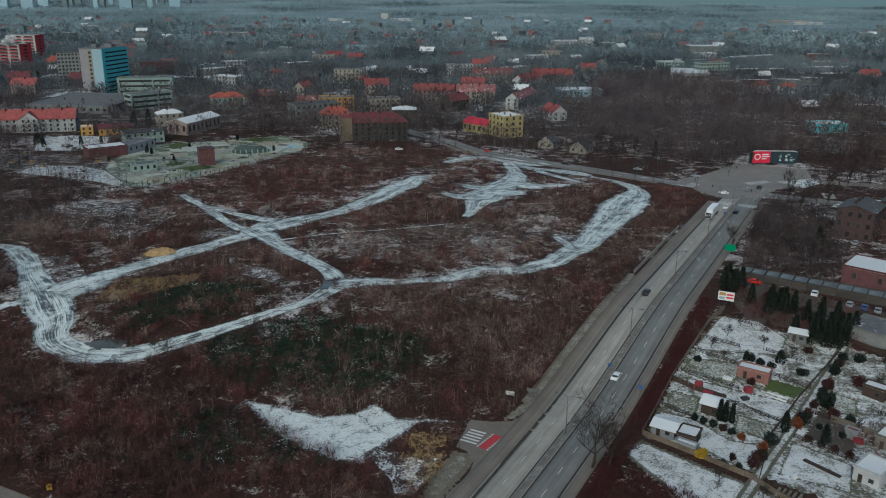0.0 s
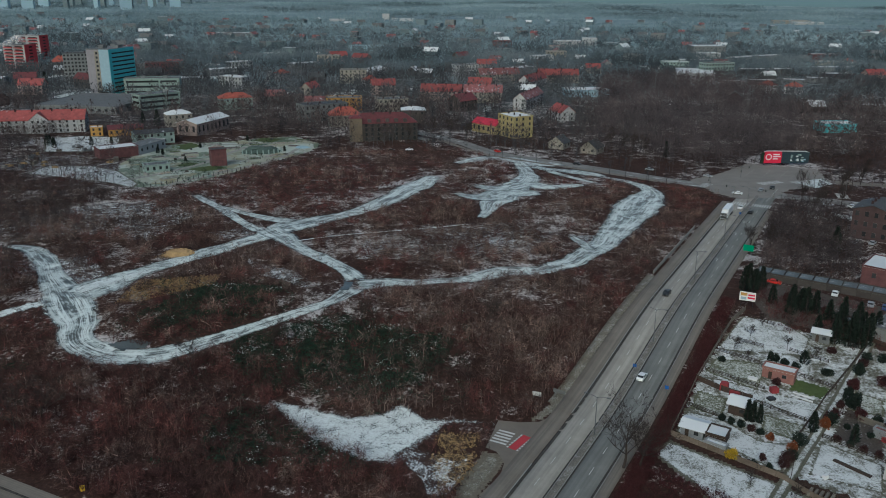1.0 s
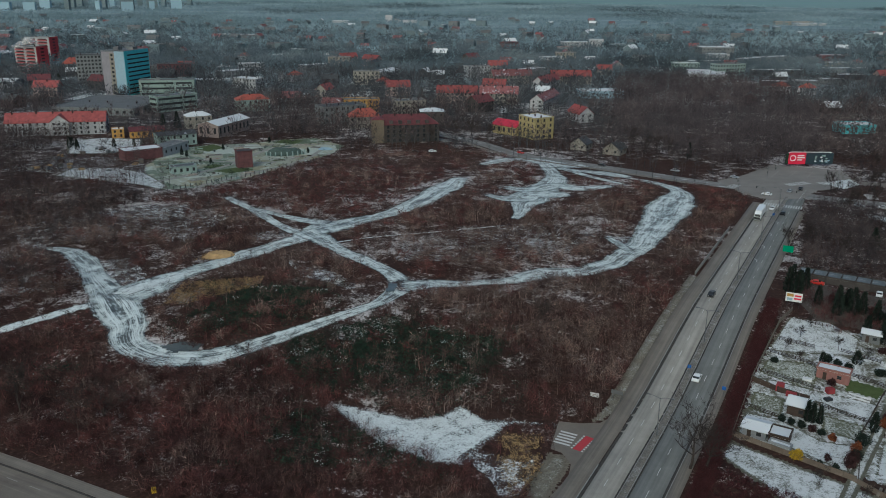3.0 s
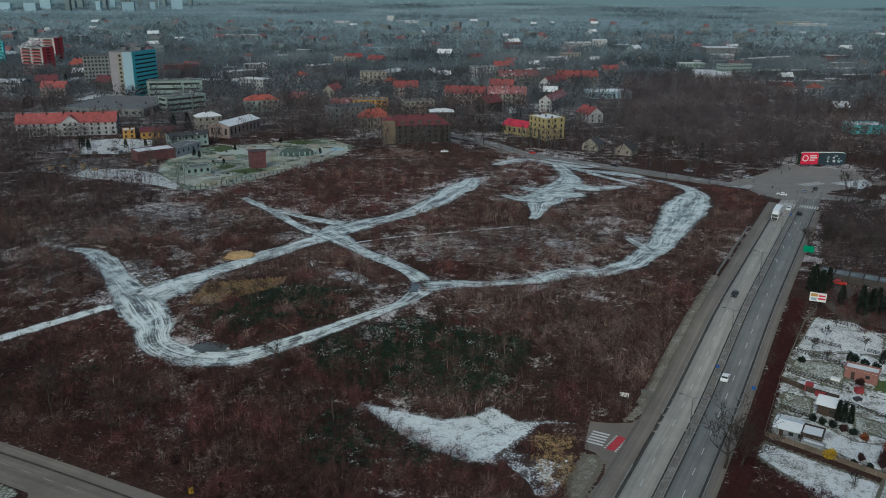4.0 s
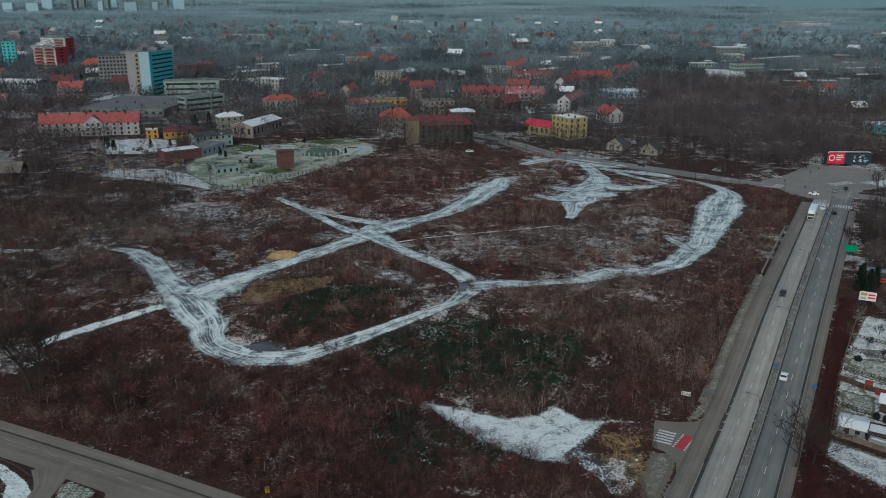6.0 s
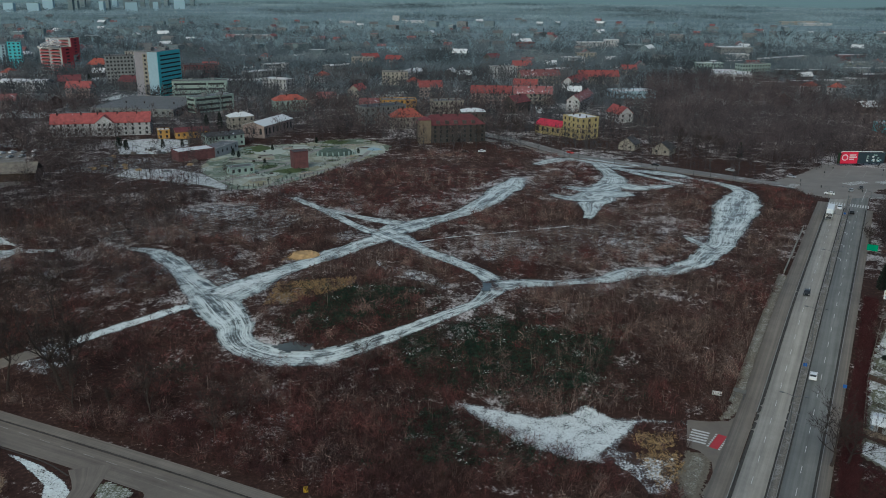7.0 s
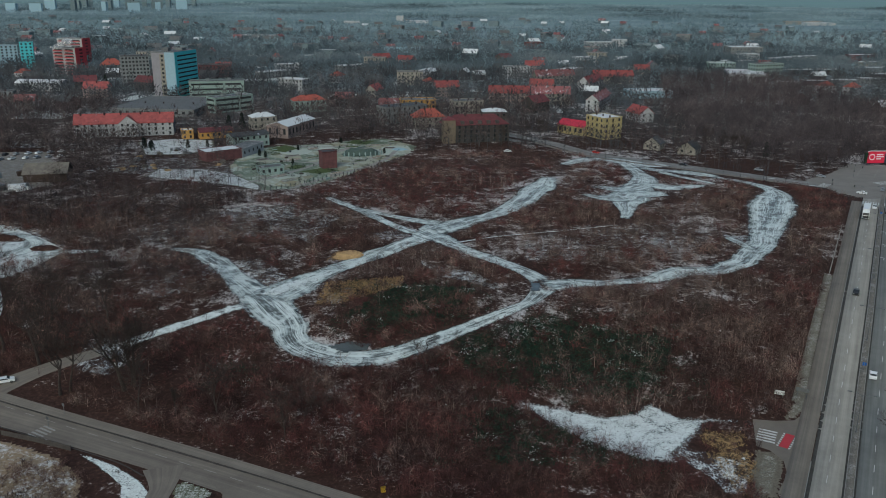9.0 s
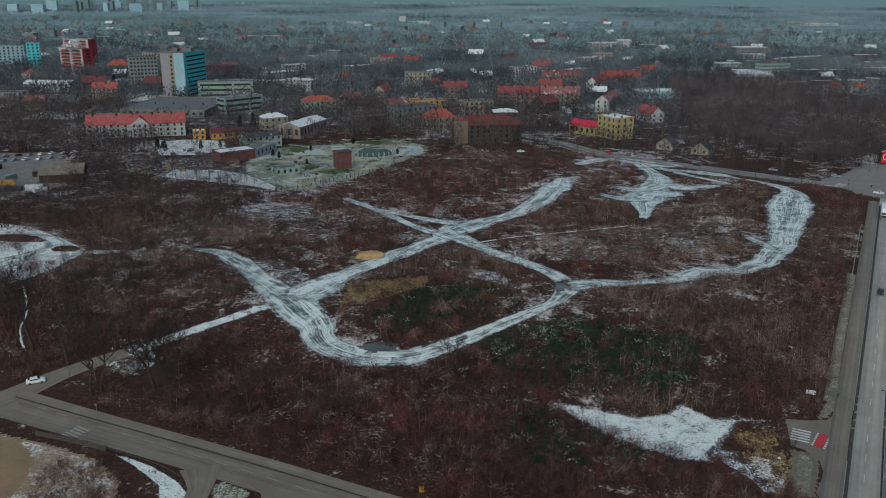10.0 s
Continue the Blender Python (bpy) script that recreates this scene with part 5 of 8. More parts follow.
def off_ways(xy, extra=0.6):
    keep = np.ones(len(xy), bool)
    for rows in TRACKS.values():
        keep &= ~near_line(xy, rows, extra * 0.5)
    for rows in (CROSS, SOUTH):
        keep &= ~near_line(xy, rows, 6.0)
    keep &= ~near_line(xy, [(-180, 175, 9), (-172, 186, 6.5), (-165, 193, 5), (-157, 199, 4.5)], 1.0)
    rel = xy - RA
    o, s = rel @ RN, rel @ RD
    keep &= ~((o > np.where((s > 36) & (s < 122), -13.7, -12.8)) & (o < 12.5) & (s > -100) & (s < 245))
    for poly in (SNOW, PARK, GARDEN, OPEN[0], OPEN[1], OPEN[3]):
        keep &= ~inside(xy, poly)
    keep &= ~(inside(xy, [(-250, 492), (-232, 504), (-206, 500), (-198, 474), (-208, 455), (-232, 452)]) & (rng.rand(len(xy)) < 0.9))
    keep &= ~(near_line(xy, [(-168, 186, 8), (-152, 183, 14), (-134, 190, 8)], 0.0) & (rng.rand(len(xy)) < 0.6))
    keep &= ~inside(xy, grown(ENTRY, 1.2))
    keep &= ~inside(xy, JUNCTION)
    return keep


FIELD = [(-300, 205), (-232, 202), (-200, 194), (-178, 184), (-60, 122), (4, 120), (40, 190), (118, 352), (104, 380), (60, 418), (10, 462), (-20, 500), (-84, 462), (-112, 400), (-137, 355), (-165, 364), (-180, 400), (-235, 330), (-260, 320), (-320, 260)]
xy = scatter(76000, -300, 125, 120, 510)
xy = xy[inside(xy, FIELD) & off_ways(xy)]
keep = np.ones(len(xy), bool)
for poly in BRAMBLE:
    keep &= ~(inside(xy, poly) & (rng.rand(len(xy)) < 0.85))
for poly in STRAW:
    keep &= ~(inside(xy, poly) & (rng.rand(len(xy)) < 0.9))
for poly in OPEN:
    keep &= ~(inside(xy, poly) & (rng.rand(len(xy)) < 0.75))
# thinner brush with open snow here and there
keep &= rng.rand(len(xy)) < 0.3 + 0.75 * vnoise(xy, 11.0, 3) + 0.4 * (vnoise(xy, 3.6, 4) > 0.5) - 0.22 * ((xy[:, 0] < -112) & (xy[:, 1] > 225))
xy = xy[keep]
near = xy[:, 1] < 215
hue = 0.6 * vnoise(xy, 26.0, 5) + 0.4 * vnoise(xy, 8.0, 6)
red_zone = inside(xy, [(-130, 345), (-60, 320), (-35, 340), (-15, 405), (-60, 440), (-90, 440), (-112, 395)]) | inside(xy, [(-106, 205), (-60, 206), (-70, 214), (-92, 211)]) | inside(xy, [(-150, 195), (-118, 222), (-112, 200), (-140, 180)])
grey_zone = inside(xy, [(-50, 262), (20, 262), (60, 310), (60, 340), (0, 345), (-40, 320)])
west = (xy[:, 0] < -112) & (xy[:, 1] > 225)
hue = hue - 0.14 * west + 0.35 * red_zone - 0.3 * grey_zone + 0.16 * (near & (xy[:, 0] < -40))
height = (1.0 + 2.2 * vnoise(xy, 14.0, 8) ** 1.4 + 2.4 * vnoise(xy, 4.5, 9) ** 2 + rng.exponential(0.5, len(xy))) * np.where(red_zone, 0.7, 1.0)
height = height * np.where(near, 1.15, 1.0) * (1 - 0.6 * ssv(300, 430, xy[:, 1]))
by_way = np.zeros(len(xy), bool)
for rows in TRACKS.values():
    by_way |= near_line(xy, rows, 4.5)
height = height * np.where(np.hypot(xy[:, 0] + 150, xy[:, 1] - 185) < 21, 0.4, 1.0)
height = np.clip(height * np.where(by_way, np.where(xy[:, 1] > 330, 0.4, 0.55), 1.0) * (1 - 0.45 * ssv(340, 420, xy[:, 1])), 0.4, 6.5)
groups = ((hue > 0.6, "twig_red", "red-brown thicket of leafless shrubs", 5, 6, 0.085, 0.4), ((hue <= 0.6) & (hue > 0.4), "twig", "brown thicket of leafless shrubs", 4, 7, 0.085, 0.33), (hue <= 0.4, "twig_grey", "grey-brown leafless saplings with snow between", 3, 6, 0.075, 0.2))
for sel, mat, label, st, tw, thick, spread in groups:
    stuff("thicket", [saplings(xy[sel], height[sel], rng, st, tw, thick, spread)], M[mat], label, "thicket", True)

# big rounded bushes that stand over the rest
p = scatter(8500, -300, 125, 120, 470)
p = p[inside(p, FIELD) & off_ways(p, 3.5)]
p = p[rng.rand(len(p)) < 0.15 + 1.1 * vnoise(p, 17.0, 61) ** 2]
for sel, mat, label in ((np.arange(len(p)) % 3 == 0, "twig_red", "dense red-brown leafless bushes"), (np.arange(len(p)) % 3 == 1, "twig", "dense brown leafless bushes"), (np.arange(len(p)) % 3 == 2, "twig_grey", "dense grey-brown leafless bushes")):
    stuff("bushes", [saplings(p[sel], rng.uniform(2.4, 5.2, sel.sum()) * np.where(p[sel][:, 1] > 330, 0.6, 1.0), rng, 10, 7, 0.075, 0.6), crowns(p[sel], rng.uniform(2.0, 4.2, sel.sum()) * np.where(p[sel][:, 1] > 330, 0.6, 1.0), rng.uniform(2.8, 5.5, sel.sum()), rng, 80, 0.26, 0.5)], M[mat], label, "bushes", True)

p = scatter(4600, -190, -40, 126, 190)
p = p[inside(p, FIELD) & off_ways(p, 2.0) & (np.hypot(p[:, 0] + 150, p[:, 1] - 185) > 20)]
p = p[rng.rand(len(p)) < 0.35 + 0.6 * vnoise(p, 9.0, 63)]
stuff("bushes", [saplings(p, rng.uniform(1.8, 3.8, len(p)), rng, 11, 7, 0.075, 0.6)], M["twig_dark"], "dense red-brown leafless bushes by the street", "bushes", True)

# taller slender trees standing in the brush
p = scatter(5200, -300, 125, 120, 470)
p = p[inside(p, FIELD) & off_ways(p, 5.0)]
p = p[rng.rand(len(p)) < vnoise(p, 24.0, 11) ** 1.5 * np.where(p[:, 1] > 360, 0.25, 0.9)]
stuff("young_trees", [bare_trees(p, rng.uniform(4, 8.5, len(p)), rng, 9, 3, 0.13)], M["twig_grey"], "slender leafless young trees among the brush", "young trees")

p = scatter(5200, -170, 112, 130, 400)
p = p[inside(p, FIELD) & off_ways(p, 3.0)]
p = p[rng.rand(len(p)) < np.clip(1.5 * vnoise(p, 19.0, 66) - 0.35, 0, 1) * np.where(inside(p, [(-50, 258), (24, 258), (66, 310), (66, 345), (0, 350), (-60, 330)]), 1.0, 0.4) * np.where(p[:, 1] < 170, 0.4, 1.0)]
stuff("young_trees", [bare_trees(p, rng.uniform(2.5, 6.0, len(p)), rng, 9, 2, 0.15)], M["twig_pale"], "pale slender leafless saplings standing in snow", "young trees")
p = scatter(420, -20, 78, 186, 250)
p = p[off_ways(p, 3.0) & (rng.rand(len(p)) < 0.25 + 0.9 * vnoise(p, 13.0, 64))]
tall = rng.uniform(3.5, 7.5, len(p))
stuff("young_trees", [bare_trees(p, tall, rng, 12, 4, 0.11), crowns(p, tall, rng.uniform(2.5, 4.5, len(p)), rng, 60, 0.16, 0.5)], M["twig_grey"], "grey-brown leafless young trees with bushy crowns", "young trees")
p = scatter(520, -190, -52, 140, 270)
p = p[inside(p, FIELD) & off_ways(p, 3.0) & (rng.rand(len(p)) < 0.2 + 0.8 * vnoise(p, 13.0, 65))]
tall = rng.uniform(3.0, 6.0, len(p))
stuff("young_trees", [bare_trees(p, tall, rng, 12, 4, 0.11), crowns(p, tall, rng.uniform(2.5, 4.5, len(p)), rng, 60, 0.16, 0.5)], M["twig"], "brown leafless young trees with bushy crowns", "young trees")


def leafy(xy, size, hmax, rng, per=9):
    """Low leafy growth: many small leaves in loose humps."""
    n = len(xy) * per
    c = np.repeat(xy, per, axis=0) + rng.normal(0, 0.5, (n, 2))
    z = gv(c[:, 1]) + rng.uniform(0.05, 1, n) * np.repeat(hmax, per)
    b = np.column_stack([c, z])
    d = unit(np.column_stack([rng.normal(0, 1, (n, 2)), rng.uniform(-0.2, 0.8, n)]))
    return blades(b, d, rng.uniform(0.6, 1.3, n) * size, rng.uniform(0.5, 0.9, n) * size, rng)


def drifts(xy, h, rng, per=3):
    """Streaks of snow lying level on low growth."""
    n = len(xy) * per
    c = np.repeat(xy, per, axis=0) + rng.normal(0, 0.6, (n, 2))
    b = np.column_stack([c, gv(c[:, 1]) + np.repeat(h, per) * rng.uniform(0.75, 1.05, n)])
    a = rng.uniform(-3.1, 3.1, n)
    d = np.column_stack([np.cos(a), np.sin(a), rng.normal(0, 0.12, n)])
    w = np.column_stack([-np.sin(a), np.cos(a), np.full(n, 0.3)]) * rng.uniform(0.07, 0.16, n)[:, None]
    return np.stack([b - w, b + w, b + d * rng.uniform(0.25, 0.65, n)[:, None]], axis=1).reshape(-1, 3)


for poly in BRAMBLE:
    a = np.array(poly)
    q = scatter(int(3.0 * np.prod(np.ptp(a, axis=0))), a[:, 0].min() - 4, a[:, 0].max() + 4, a[:, 1].min() - 3, a[:, 1].max() + 3)
    q = q[(inside(q, poly) | (rng.rand(len(q)) < 0.12)) & off_ways(q, 0.8)]
    q = q[rng.rand(len(q)) < 0.35 + 0.8 * vnoise(q, 6.0, 17)]
    stuff("bramble", [leafy(q, 0.42, 0.5 + 1.1 * vnoise(q, 5.0, 15), rng, 12)], M["bramble"], "dark green bramble patch", "bramble")
    w = q[(vnoise(q, 4.0, 19) * 0.7 + vnoise(q * np.array([0.4, 1.3]), 1.6, 20) * 0.45 > 0.81) & (rng.rand(len(q)) < 0.6)]
    if len(w):
        stuff("snow_tufts", [drifts(w, 0.5 + 1.1 * vnoise(w, 5.0, 15), rng, 4)], M["leaf_snow"], "snow lying on the bramble leaves", "snow")
for poly in STRAW:
    a = np.array(poly)
    q = scatter(int(5.0 * np.prod(np.ptp(a, axis=0))), a[:, 0].min() - 1, a[:, 0].max() + 1, a[:, 1].min() - 1, a[:, 1].max() + 1)
    q = q[inside(q, poly) & ((rng.rand(len(q)) < 0.45) if poly[0][1] < 170 else off_ways(q, 0.3))]
    stuff("dry_grass", [saplings(q, rng.uniform(0.4, 0.9, len(q)), rng, 5, 1, 0.13, 0.7)], M["straw"], "tawny dry grass flattened by frost", "dry grass")

for k, poly in enumerate(STRAW):
    patch("straw_ground", grown(poly, 1.0), M["straw_flat"], 0.03, "flattened tawny straw on the ground", "dry grass", rough=0.8, seed=90 + k, feather=2.5)

# hedge strip between the road and the gardens
q = np.vstack([on_road(s, o) for s, o in zip(rng.uniform(-30, 112, 2200), rng.uniform(12.2, 15.6, 2200))])
stuff("hedge", [saplings(q, rng.uniform(1.2, 2.2, len(q)), rng, 6, 5, 0.1, 0.45)], M["hedge_red"], "long dark red leafless hedge beside the footway", "hedge")
q = scatter(1500, 28, 58, 118, 150)
q = q[inside(q, [(31, 150), (38, 150), (50, 141), (58, 132), (40, 118), (24, 130)])]
stuff("hedge", [saplings(q, rng.uniform(1.0, 2.0, len(q)), rng, 6, 5, 0.1, 0.5)], M["hedge_red"], "dark red leafless scrub by the road", "scrub")

q = scatter(620, -156, -124, 118, 152)
q = q[inside(q, [(-156, 150), (-146, 151), (-138, 145), (-134, 136), (-134, 118), (-152, 118)])]
stuff("scrub", [saplings(q, rng.uniform(1.2, 3.6, len(q)), rng, 5, 8, 0.07, 0.4)], M["twig"], "brown leafless scrub on the tawny lot", "scrub", True)
for poly, n in (([(84, 236), (92, 246), (110, 234), (124, 222), (116, 211), (106, 210), (92, 216), (84, 223)], 420), ([(100, 204), (128, 192), (150, 178), (160, 190), (130, 214), (108, 210)], 260), ([(86, 218), (96, 212), (92, 205), (84, 210)], 60), ([(88, 160), (94, 172), (108, 160), (98, 148)], 120)):
    a = np.array(poly)
    q = scatter(n * 2, *a[:, 0].min() + np.array([0, np.ptp(a[:, 0])]), *a[:, 1].min() + np.array([0, np.ptp(a[:, 1])]))
    q = q[inside(q, poly) & (vnoise(q, 5.0, 41) > 0.42)]
    stuff("yard_scrub", [saplings(q, rng.uniform(1.0, 4.2, len(q)), rng, 5, 8, 0.06, 0.4)], M["twig_red"], "tangled dark red-brown scrub among the yards", "scrub", True)
# trees and scrub between the road and the brick houses
SCRUB = [(95, 262), (110, 292), (124, 326), (138, 342), (152, 318), (140, 300), (139, 284), (130, 262), (120, 246), (104, 254)]
q = scatter(2600, 90, 155, 244, 345)
q = q[inside(q, SCRUB)]
stuff("scrub", [saplings(q, rng.uniform(1.5, 4.5, len(q)), rng, 4, 7, 0.085, 0.35)], M["twig"], "brown leafless scrub under trees", "scrub")
q = q[::3]
stuff("grove", [bare_trees(q, rng.uniform(6, 11, len(q)), rng, 15, 4, 0.16), crowns(q, rng.uniform(5, 9, len(q)), rng.uniform(3, 5, len(q)), rng, 40, 0.22, 0.5, 0.8)], M["twig_wood"], "grove of leafless trees by the road", "grove")
q = scatter(500, -165, -88, 360, 505)
q = q[inside(q, PARK) & (vnoise(q, 9.0, 71) > 0.55)]
stuff("park_shrubs", [leafy(q, 0.5, np.full(len(q), 1.3), rng, 16)], M["conifer"], "low dark shrubs in the frosted park", "shrubs")

# wood beyond the cross street
WOOD = [(72, 470), (100, 446), (132, 416), (170, 446), (196, 480), (250, 640), (270, 760), (225, 835), (140, 800), (110, 690), (95, 590), (86, 520)]
p = scatter(8000, 60, 280, 415, 840)
p = p[rng.rand(len(p)) < 0.55 + 0.8 * vnoise(p, 22.0, 81)]
p = p[inside(p, WOOD) & ~near_line(p, [(178, 392, 9), (203, 386, 8), (240, 380, 8), (330, 372, 8)], 2.0)]
tall = rng.uniform(6, 13, len(p)) + 8 * vnoise(p, 30.0, 82)
stuff("wood", [bare_trees(p, tall, rng, 10, 3, 0.15), crowns(p, tall, rng.uniform(3, 5.5, len(p)), rng, 24, 0.5, 0.5, 1.4)], M["twig_wood"], "dense leafless wood of tall brown trees", "wood", True)

q = scatter(3800, 128, 330, 372, 540)
q = q[off_ways(q, 1.0) & ~inside(q, WOOD) & ~near_line(q, [(178, 392, 9), (203, 386, 8), (240, 380, 8), (330, 372, 8)], 3.0) & (vnoise(q, 20.0, 77) > 0.3)]
stuff("scrub", [saplings(q, rng.uniform(1.5, 4.0, len(q)), rng, 4, 7, 0.1, 0.4)], M["twig_wood"], "grey-brown scrub beside the far road", "scrub")

# ---- town behind ----
FAR = random.Random(9)
for k in range(24):
    row = k % 3
    x, y = (-1560 + 34 * k + FAR.uniform(-14, 14), 2960 + 190 * row + FAR.uniform(-60, 60)) if k < 15 else (-1480 + 42 * (k - 15) + FAR.uniform(-14, 14), 3420 + 120 * row + FAR.uniform(-60, 60))
    building("tower_flats", (x, y), FAR.uniform(-20, 25), FAR.choice((18, 24, 40)), 12, FAR.uniform(30, 40), FAR.choice(("plaster_far", "plaster_far", "lightblue")), "roof_grey", "pale far tower block of a housing estate, toned for haze", "apartment block", "flat", floors=1, cols=0, chimneys=1, group="far housing estate")
for x, y, L, W, H, wl in ((-195, 2300, 18, 14, 18, "plaster_white"), (-170, 2290, 60, 20, 6, "plaster_white"), (-330, 2250, 50, 20, 5, "plaster_white"), (860, 2350, 110, 12, 9, "plaster_cream"), (900, 2300, 80, 30, 6, "plaster_white"), (195, 1330, 22, 16, 11, "plaster_white"), (-440, 1500, 80, 16, 6, "plaster_grey")):
    building("far_hall", (x, y), FAR.uniform(-8, 8), L, W, H, wl, "roof_snow", "pale works hall under snow far off", "hall", "flat", floors=1, cols=0, chimneys=0)


def footprint_free(xy, extra=2.0):
    """Which points stand clear of every house."""
    keep = np.ones(len(xy), bool)
    for x, y, ang, L, W in RECTS:
        ca, sa = math.cos(radians(ang)), math.sin(radians(ang))
        dx, dy = xy[:, 0] - x, xy[:, 1] - y
        u, v = dx * ca + dy * sa, dy * ca - dx * sa
        keep &= ~((u > -extra) & (u < L + extra) & (v > -extra) & (v < W + extra))
    return keep


r = random.Random(5)
base = [
    (16, 10, 6.0, "plaster_cream", "roof_red", "gable", 4.2, 2, 4, 2), (14, 10, 6.0, "plaster_grey", "roof_pink", "gable", 4.0, 2, 4, 2), (22, 11, 8.5, "plaster_grey", "roof_dark", "flat", 0, 3, 6, 2),
    (26, 12, 9.0, "plaster_white", "roof_snow", "flat", 0, 3, 7, 2), (13, 11, 6.5, "plaster_white", "roof_orange", "hip", 4.0, 2, 3, 2), (18, 12, 8.0, "plaster_dark", "roof_maroon", "gable", 4.5, 3, 5, 2),
    (34, 15, 6.0, "plaster_grey", "roof_snow", "flat", 0, 2, 8, 2), (15, 11, 6.0, "brick", "roof_dark", "gable", 3.6, 2, 4, 2), (24, 12, 12.0, "plaster_cream", "roof_grey", "flat", 0, 4, 6, 2),
    (40, 18, 7.0, "plaster_white", "roof_snow", "gable", 2.0, 2, 8, 2), (20, 11, 8.0, "plaster_pink", "roof_red", "gable", 4.5, 3, 5, 2), (12, 9, 5.0, "plaster_dark", "roof_snow", "gable", 3.6, 1, 3, 2),
]
WORDS = {"roof_red": "red tiled", "roof_pink": "faded red", "roof_dark": "dark felt", "roof_snow": "snowy", "roof_orange": "orange tiled", "roof_maroon": "maroon", "roof_grey": "grey felt", "roof_mid": "mid-grey", "plaster_cream": "cream", "plaster_grey": "grey", "plaster_white": "off-white", "plaster_dark": "sooty", "brick": "brick", "plaster_pink": "pale pink", "plaster_far": "blue-grey"}


def place_town():
    spots = []
    def free(x, y, rad):
        return all(math.hypot(x - a, y - b) > rad + c for a, b, c in FOOT) and all(math.hypot(x - a, y - b) > rad + c for a, b, c in spots)
    tries = 0
    while len(spots) < 288 and tries < 30000:
        tries += 1
        y = 560 + 1850 * r.random() ** 1.7
        k = r.randrange(len(base)) if y < 1050 else r.choice((0, 1, 2, 5, 7, 8, 11, 11))
        k0 = base[k]
        x = r.uniform(-0.72 * y - 60, 0.62 * y)
        if x > 60 and y < 860 and x < 0.33 * y:
            continue
        if y < 610 or y < 720 and k0[0] > 24 or abs(x + 30) > 0.6 * y + 40:
            continue
        if x > 150 and r.random() < 0.45:
            continue
        if -180 < x < -80 and y < 520 or (-100 < x < 110 and y < 540):
            continue
        rad = 0.5 * math.hypot(base[k][0], base[k][1]) + 3
        if free(x, y, rad):
            spots.append((x, y, rad))
            yield k, x, y
    FOOT.extend(spots)


for k in range(46):
    x, y = r.uniform(-480, 330), r.uniform(560, 1150)
    if 60 < x < 0.33 * y and y < 860:
        continue
    w, d = r.uniform(6, 22), r.uniform(8, 26)
    patch("snow_yard", [(x - w, y - d), (x + w * 0.9, y - d * 0.8), (x + w, y + d), (x - w * 0.8, y + d * 0.9)], M["snow"], 0.07, "snowy yard between town houses", "snow", rough=0.9, seed=200 + k, feather=5.0)
for k, rows in enumerate(([(-330, 560, 6), (-240, 560, 6), (-150, 590, 6), (-60, 640, 6), (10, 640, 6)], [(-190, 560, 5), (-215, 650, 5), (-180, 760, 5), (-200, 900, 5)], [(-20, 500, 6), (-45, 540, 6), (-20, 640, 6), (40, 740, 6), (60, 900, 6)], [(-420, 720, 6), (-330, 730, 6), (-200, 740, 6), (-60, 760, 6), (90, 780, 6)])):
    band("town_street", rows, M["asphalt_snow"], 0.09 + 0.006 * k, 0.0, "town street with trodden snow", "street", across=3, step=6.0)
made = {}
for k, x, y in place_town():
    L, W, H, wall, roof, style, rise, floors, cols, side = base[k]
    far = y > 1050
    # Far houses get muted walls and roofs to imitate haze.
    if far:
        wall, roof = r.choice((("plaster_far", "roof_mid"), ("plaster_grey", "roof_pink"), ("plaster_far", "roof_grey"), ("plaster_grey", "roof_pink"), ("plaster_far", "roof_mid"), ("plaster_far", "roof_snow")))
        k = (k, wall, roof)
    key = (k, far)
    turn = r.choice((0, 0, 12, 25, 45, 70, 90, -15, -30)) + r.uniform(-4, 4)
    m = pose(x, y, g(x, y) - 0.3, 0, 0, turn)
    if key not in made:
        n = len(FOOT)
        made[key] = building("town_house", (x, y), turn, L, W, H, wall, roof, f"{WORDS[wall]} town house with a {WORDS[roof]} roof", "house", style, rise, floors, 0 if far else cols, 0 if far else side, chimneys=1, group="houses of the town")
        del FOOT[n:]
    else:
        copy_thing(made[key], m)
        RECTS.append((x, y, turn, L, W))

p = scatter(33000, -800, 700, 455, 1250)
p = p[rng.rand(len(p)) > 0.8 * ssv(800, 1250, p[:, 1])]
p = p[(np.abs(p[:, 0] + 30) < 0.62 * p[:, 1] + 60) & off_ways(p, 1.0) & footprint_free(p, 0.8) & ~inside(p, WOOD) & ~inside(p, FIELD)]
p = p[rng.rand(len(p)) < 0.3 + 0.95 * vnoise(p, 34.0, 23)]
for poly in ([(-310, 470), (-140, 470), (-130, 540), (-200, 580), (-215, 650), (-310, 660)], [(-5, 475), (75, 450), (98, 500), (80, 640), (40, 640), (-5, 560)]):
    p = p[~inside(p, poly) | (rng.rand(len(p)) < 0.22)]
tall = rng.uniform(6, 12, len(p)) + 6 * vnoise(p, 25.0, 24)
# Trees farther off take bluer, paler colours in place of real haze.
for sel, mat, label in ((p[:, 1] < 640, "twig_yard", "dark leafless trees between the nearer town houses"), ((p[:, 1] >= 640) & (p[:, 1] < 860), "twig_town", "leafless trees between the town houses, toned grey for haze"), (p[:, 1] >= 860, "twig_mid", "leafless trees of the outer town, tinted blue-grey for haze")):
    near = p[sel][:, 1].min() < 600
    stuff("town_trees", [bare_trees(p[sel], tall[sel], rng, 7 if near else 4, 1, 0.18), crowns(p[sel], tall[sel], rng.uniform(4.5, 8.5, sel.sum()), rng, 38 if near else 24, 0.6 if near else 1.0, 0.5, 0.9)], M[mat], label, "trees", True)
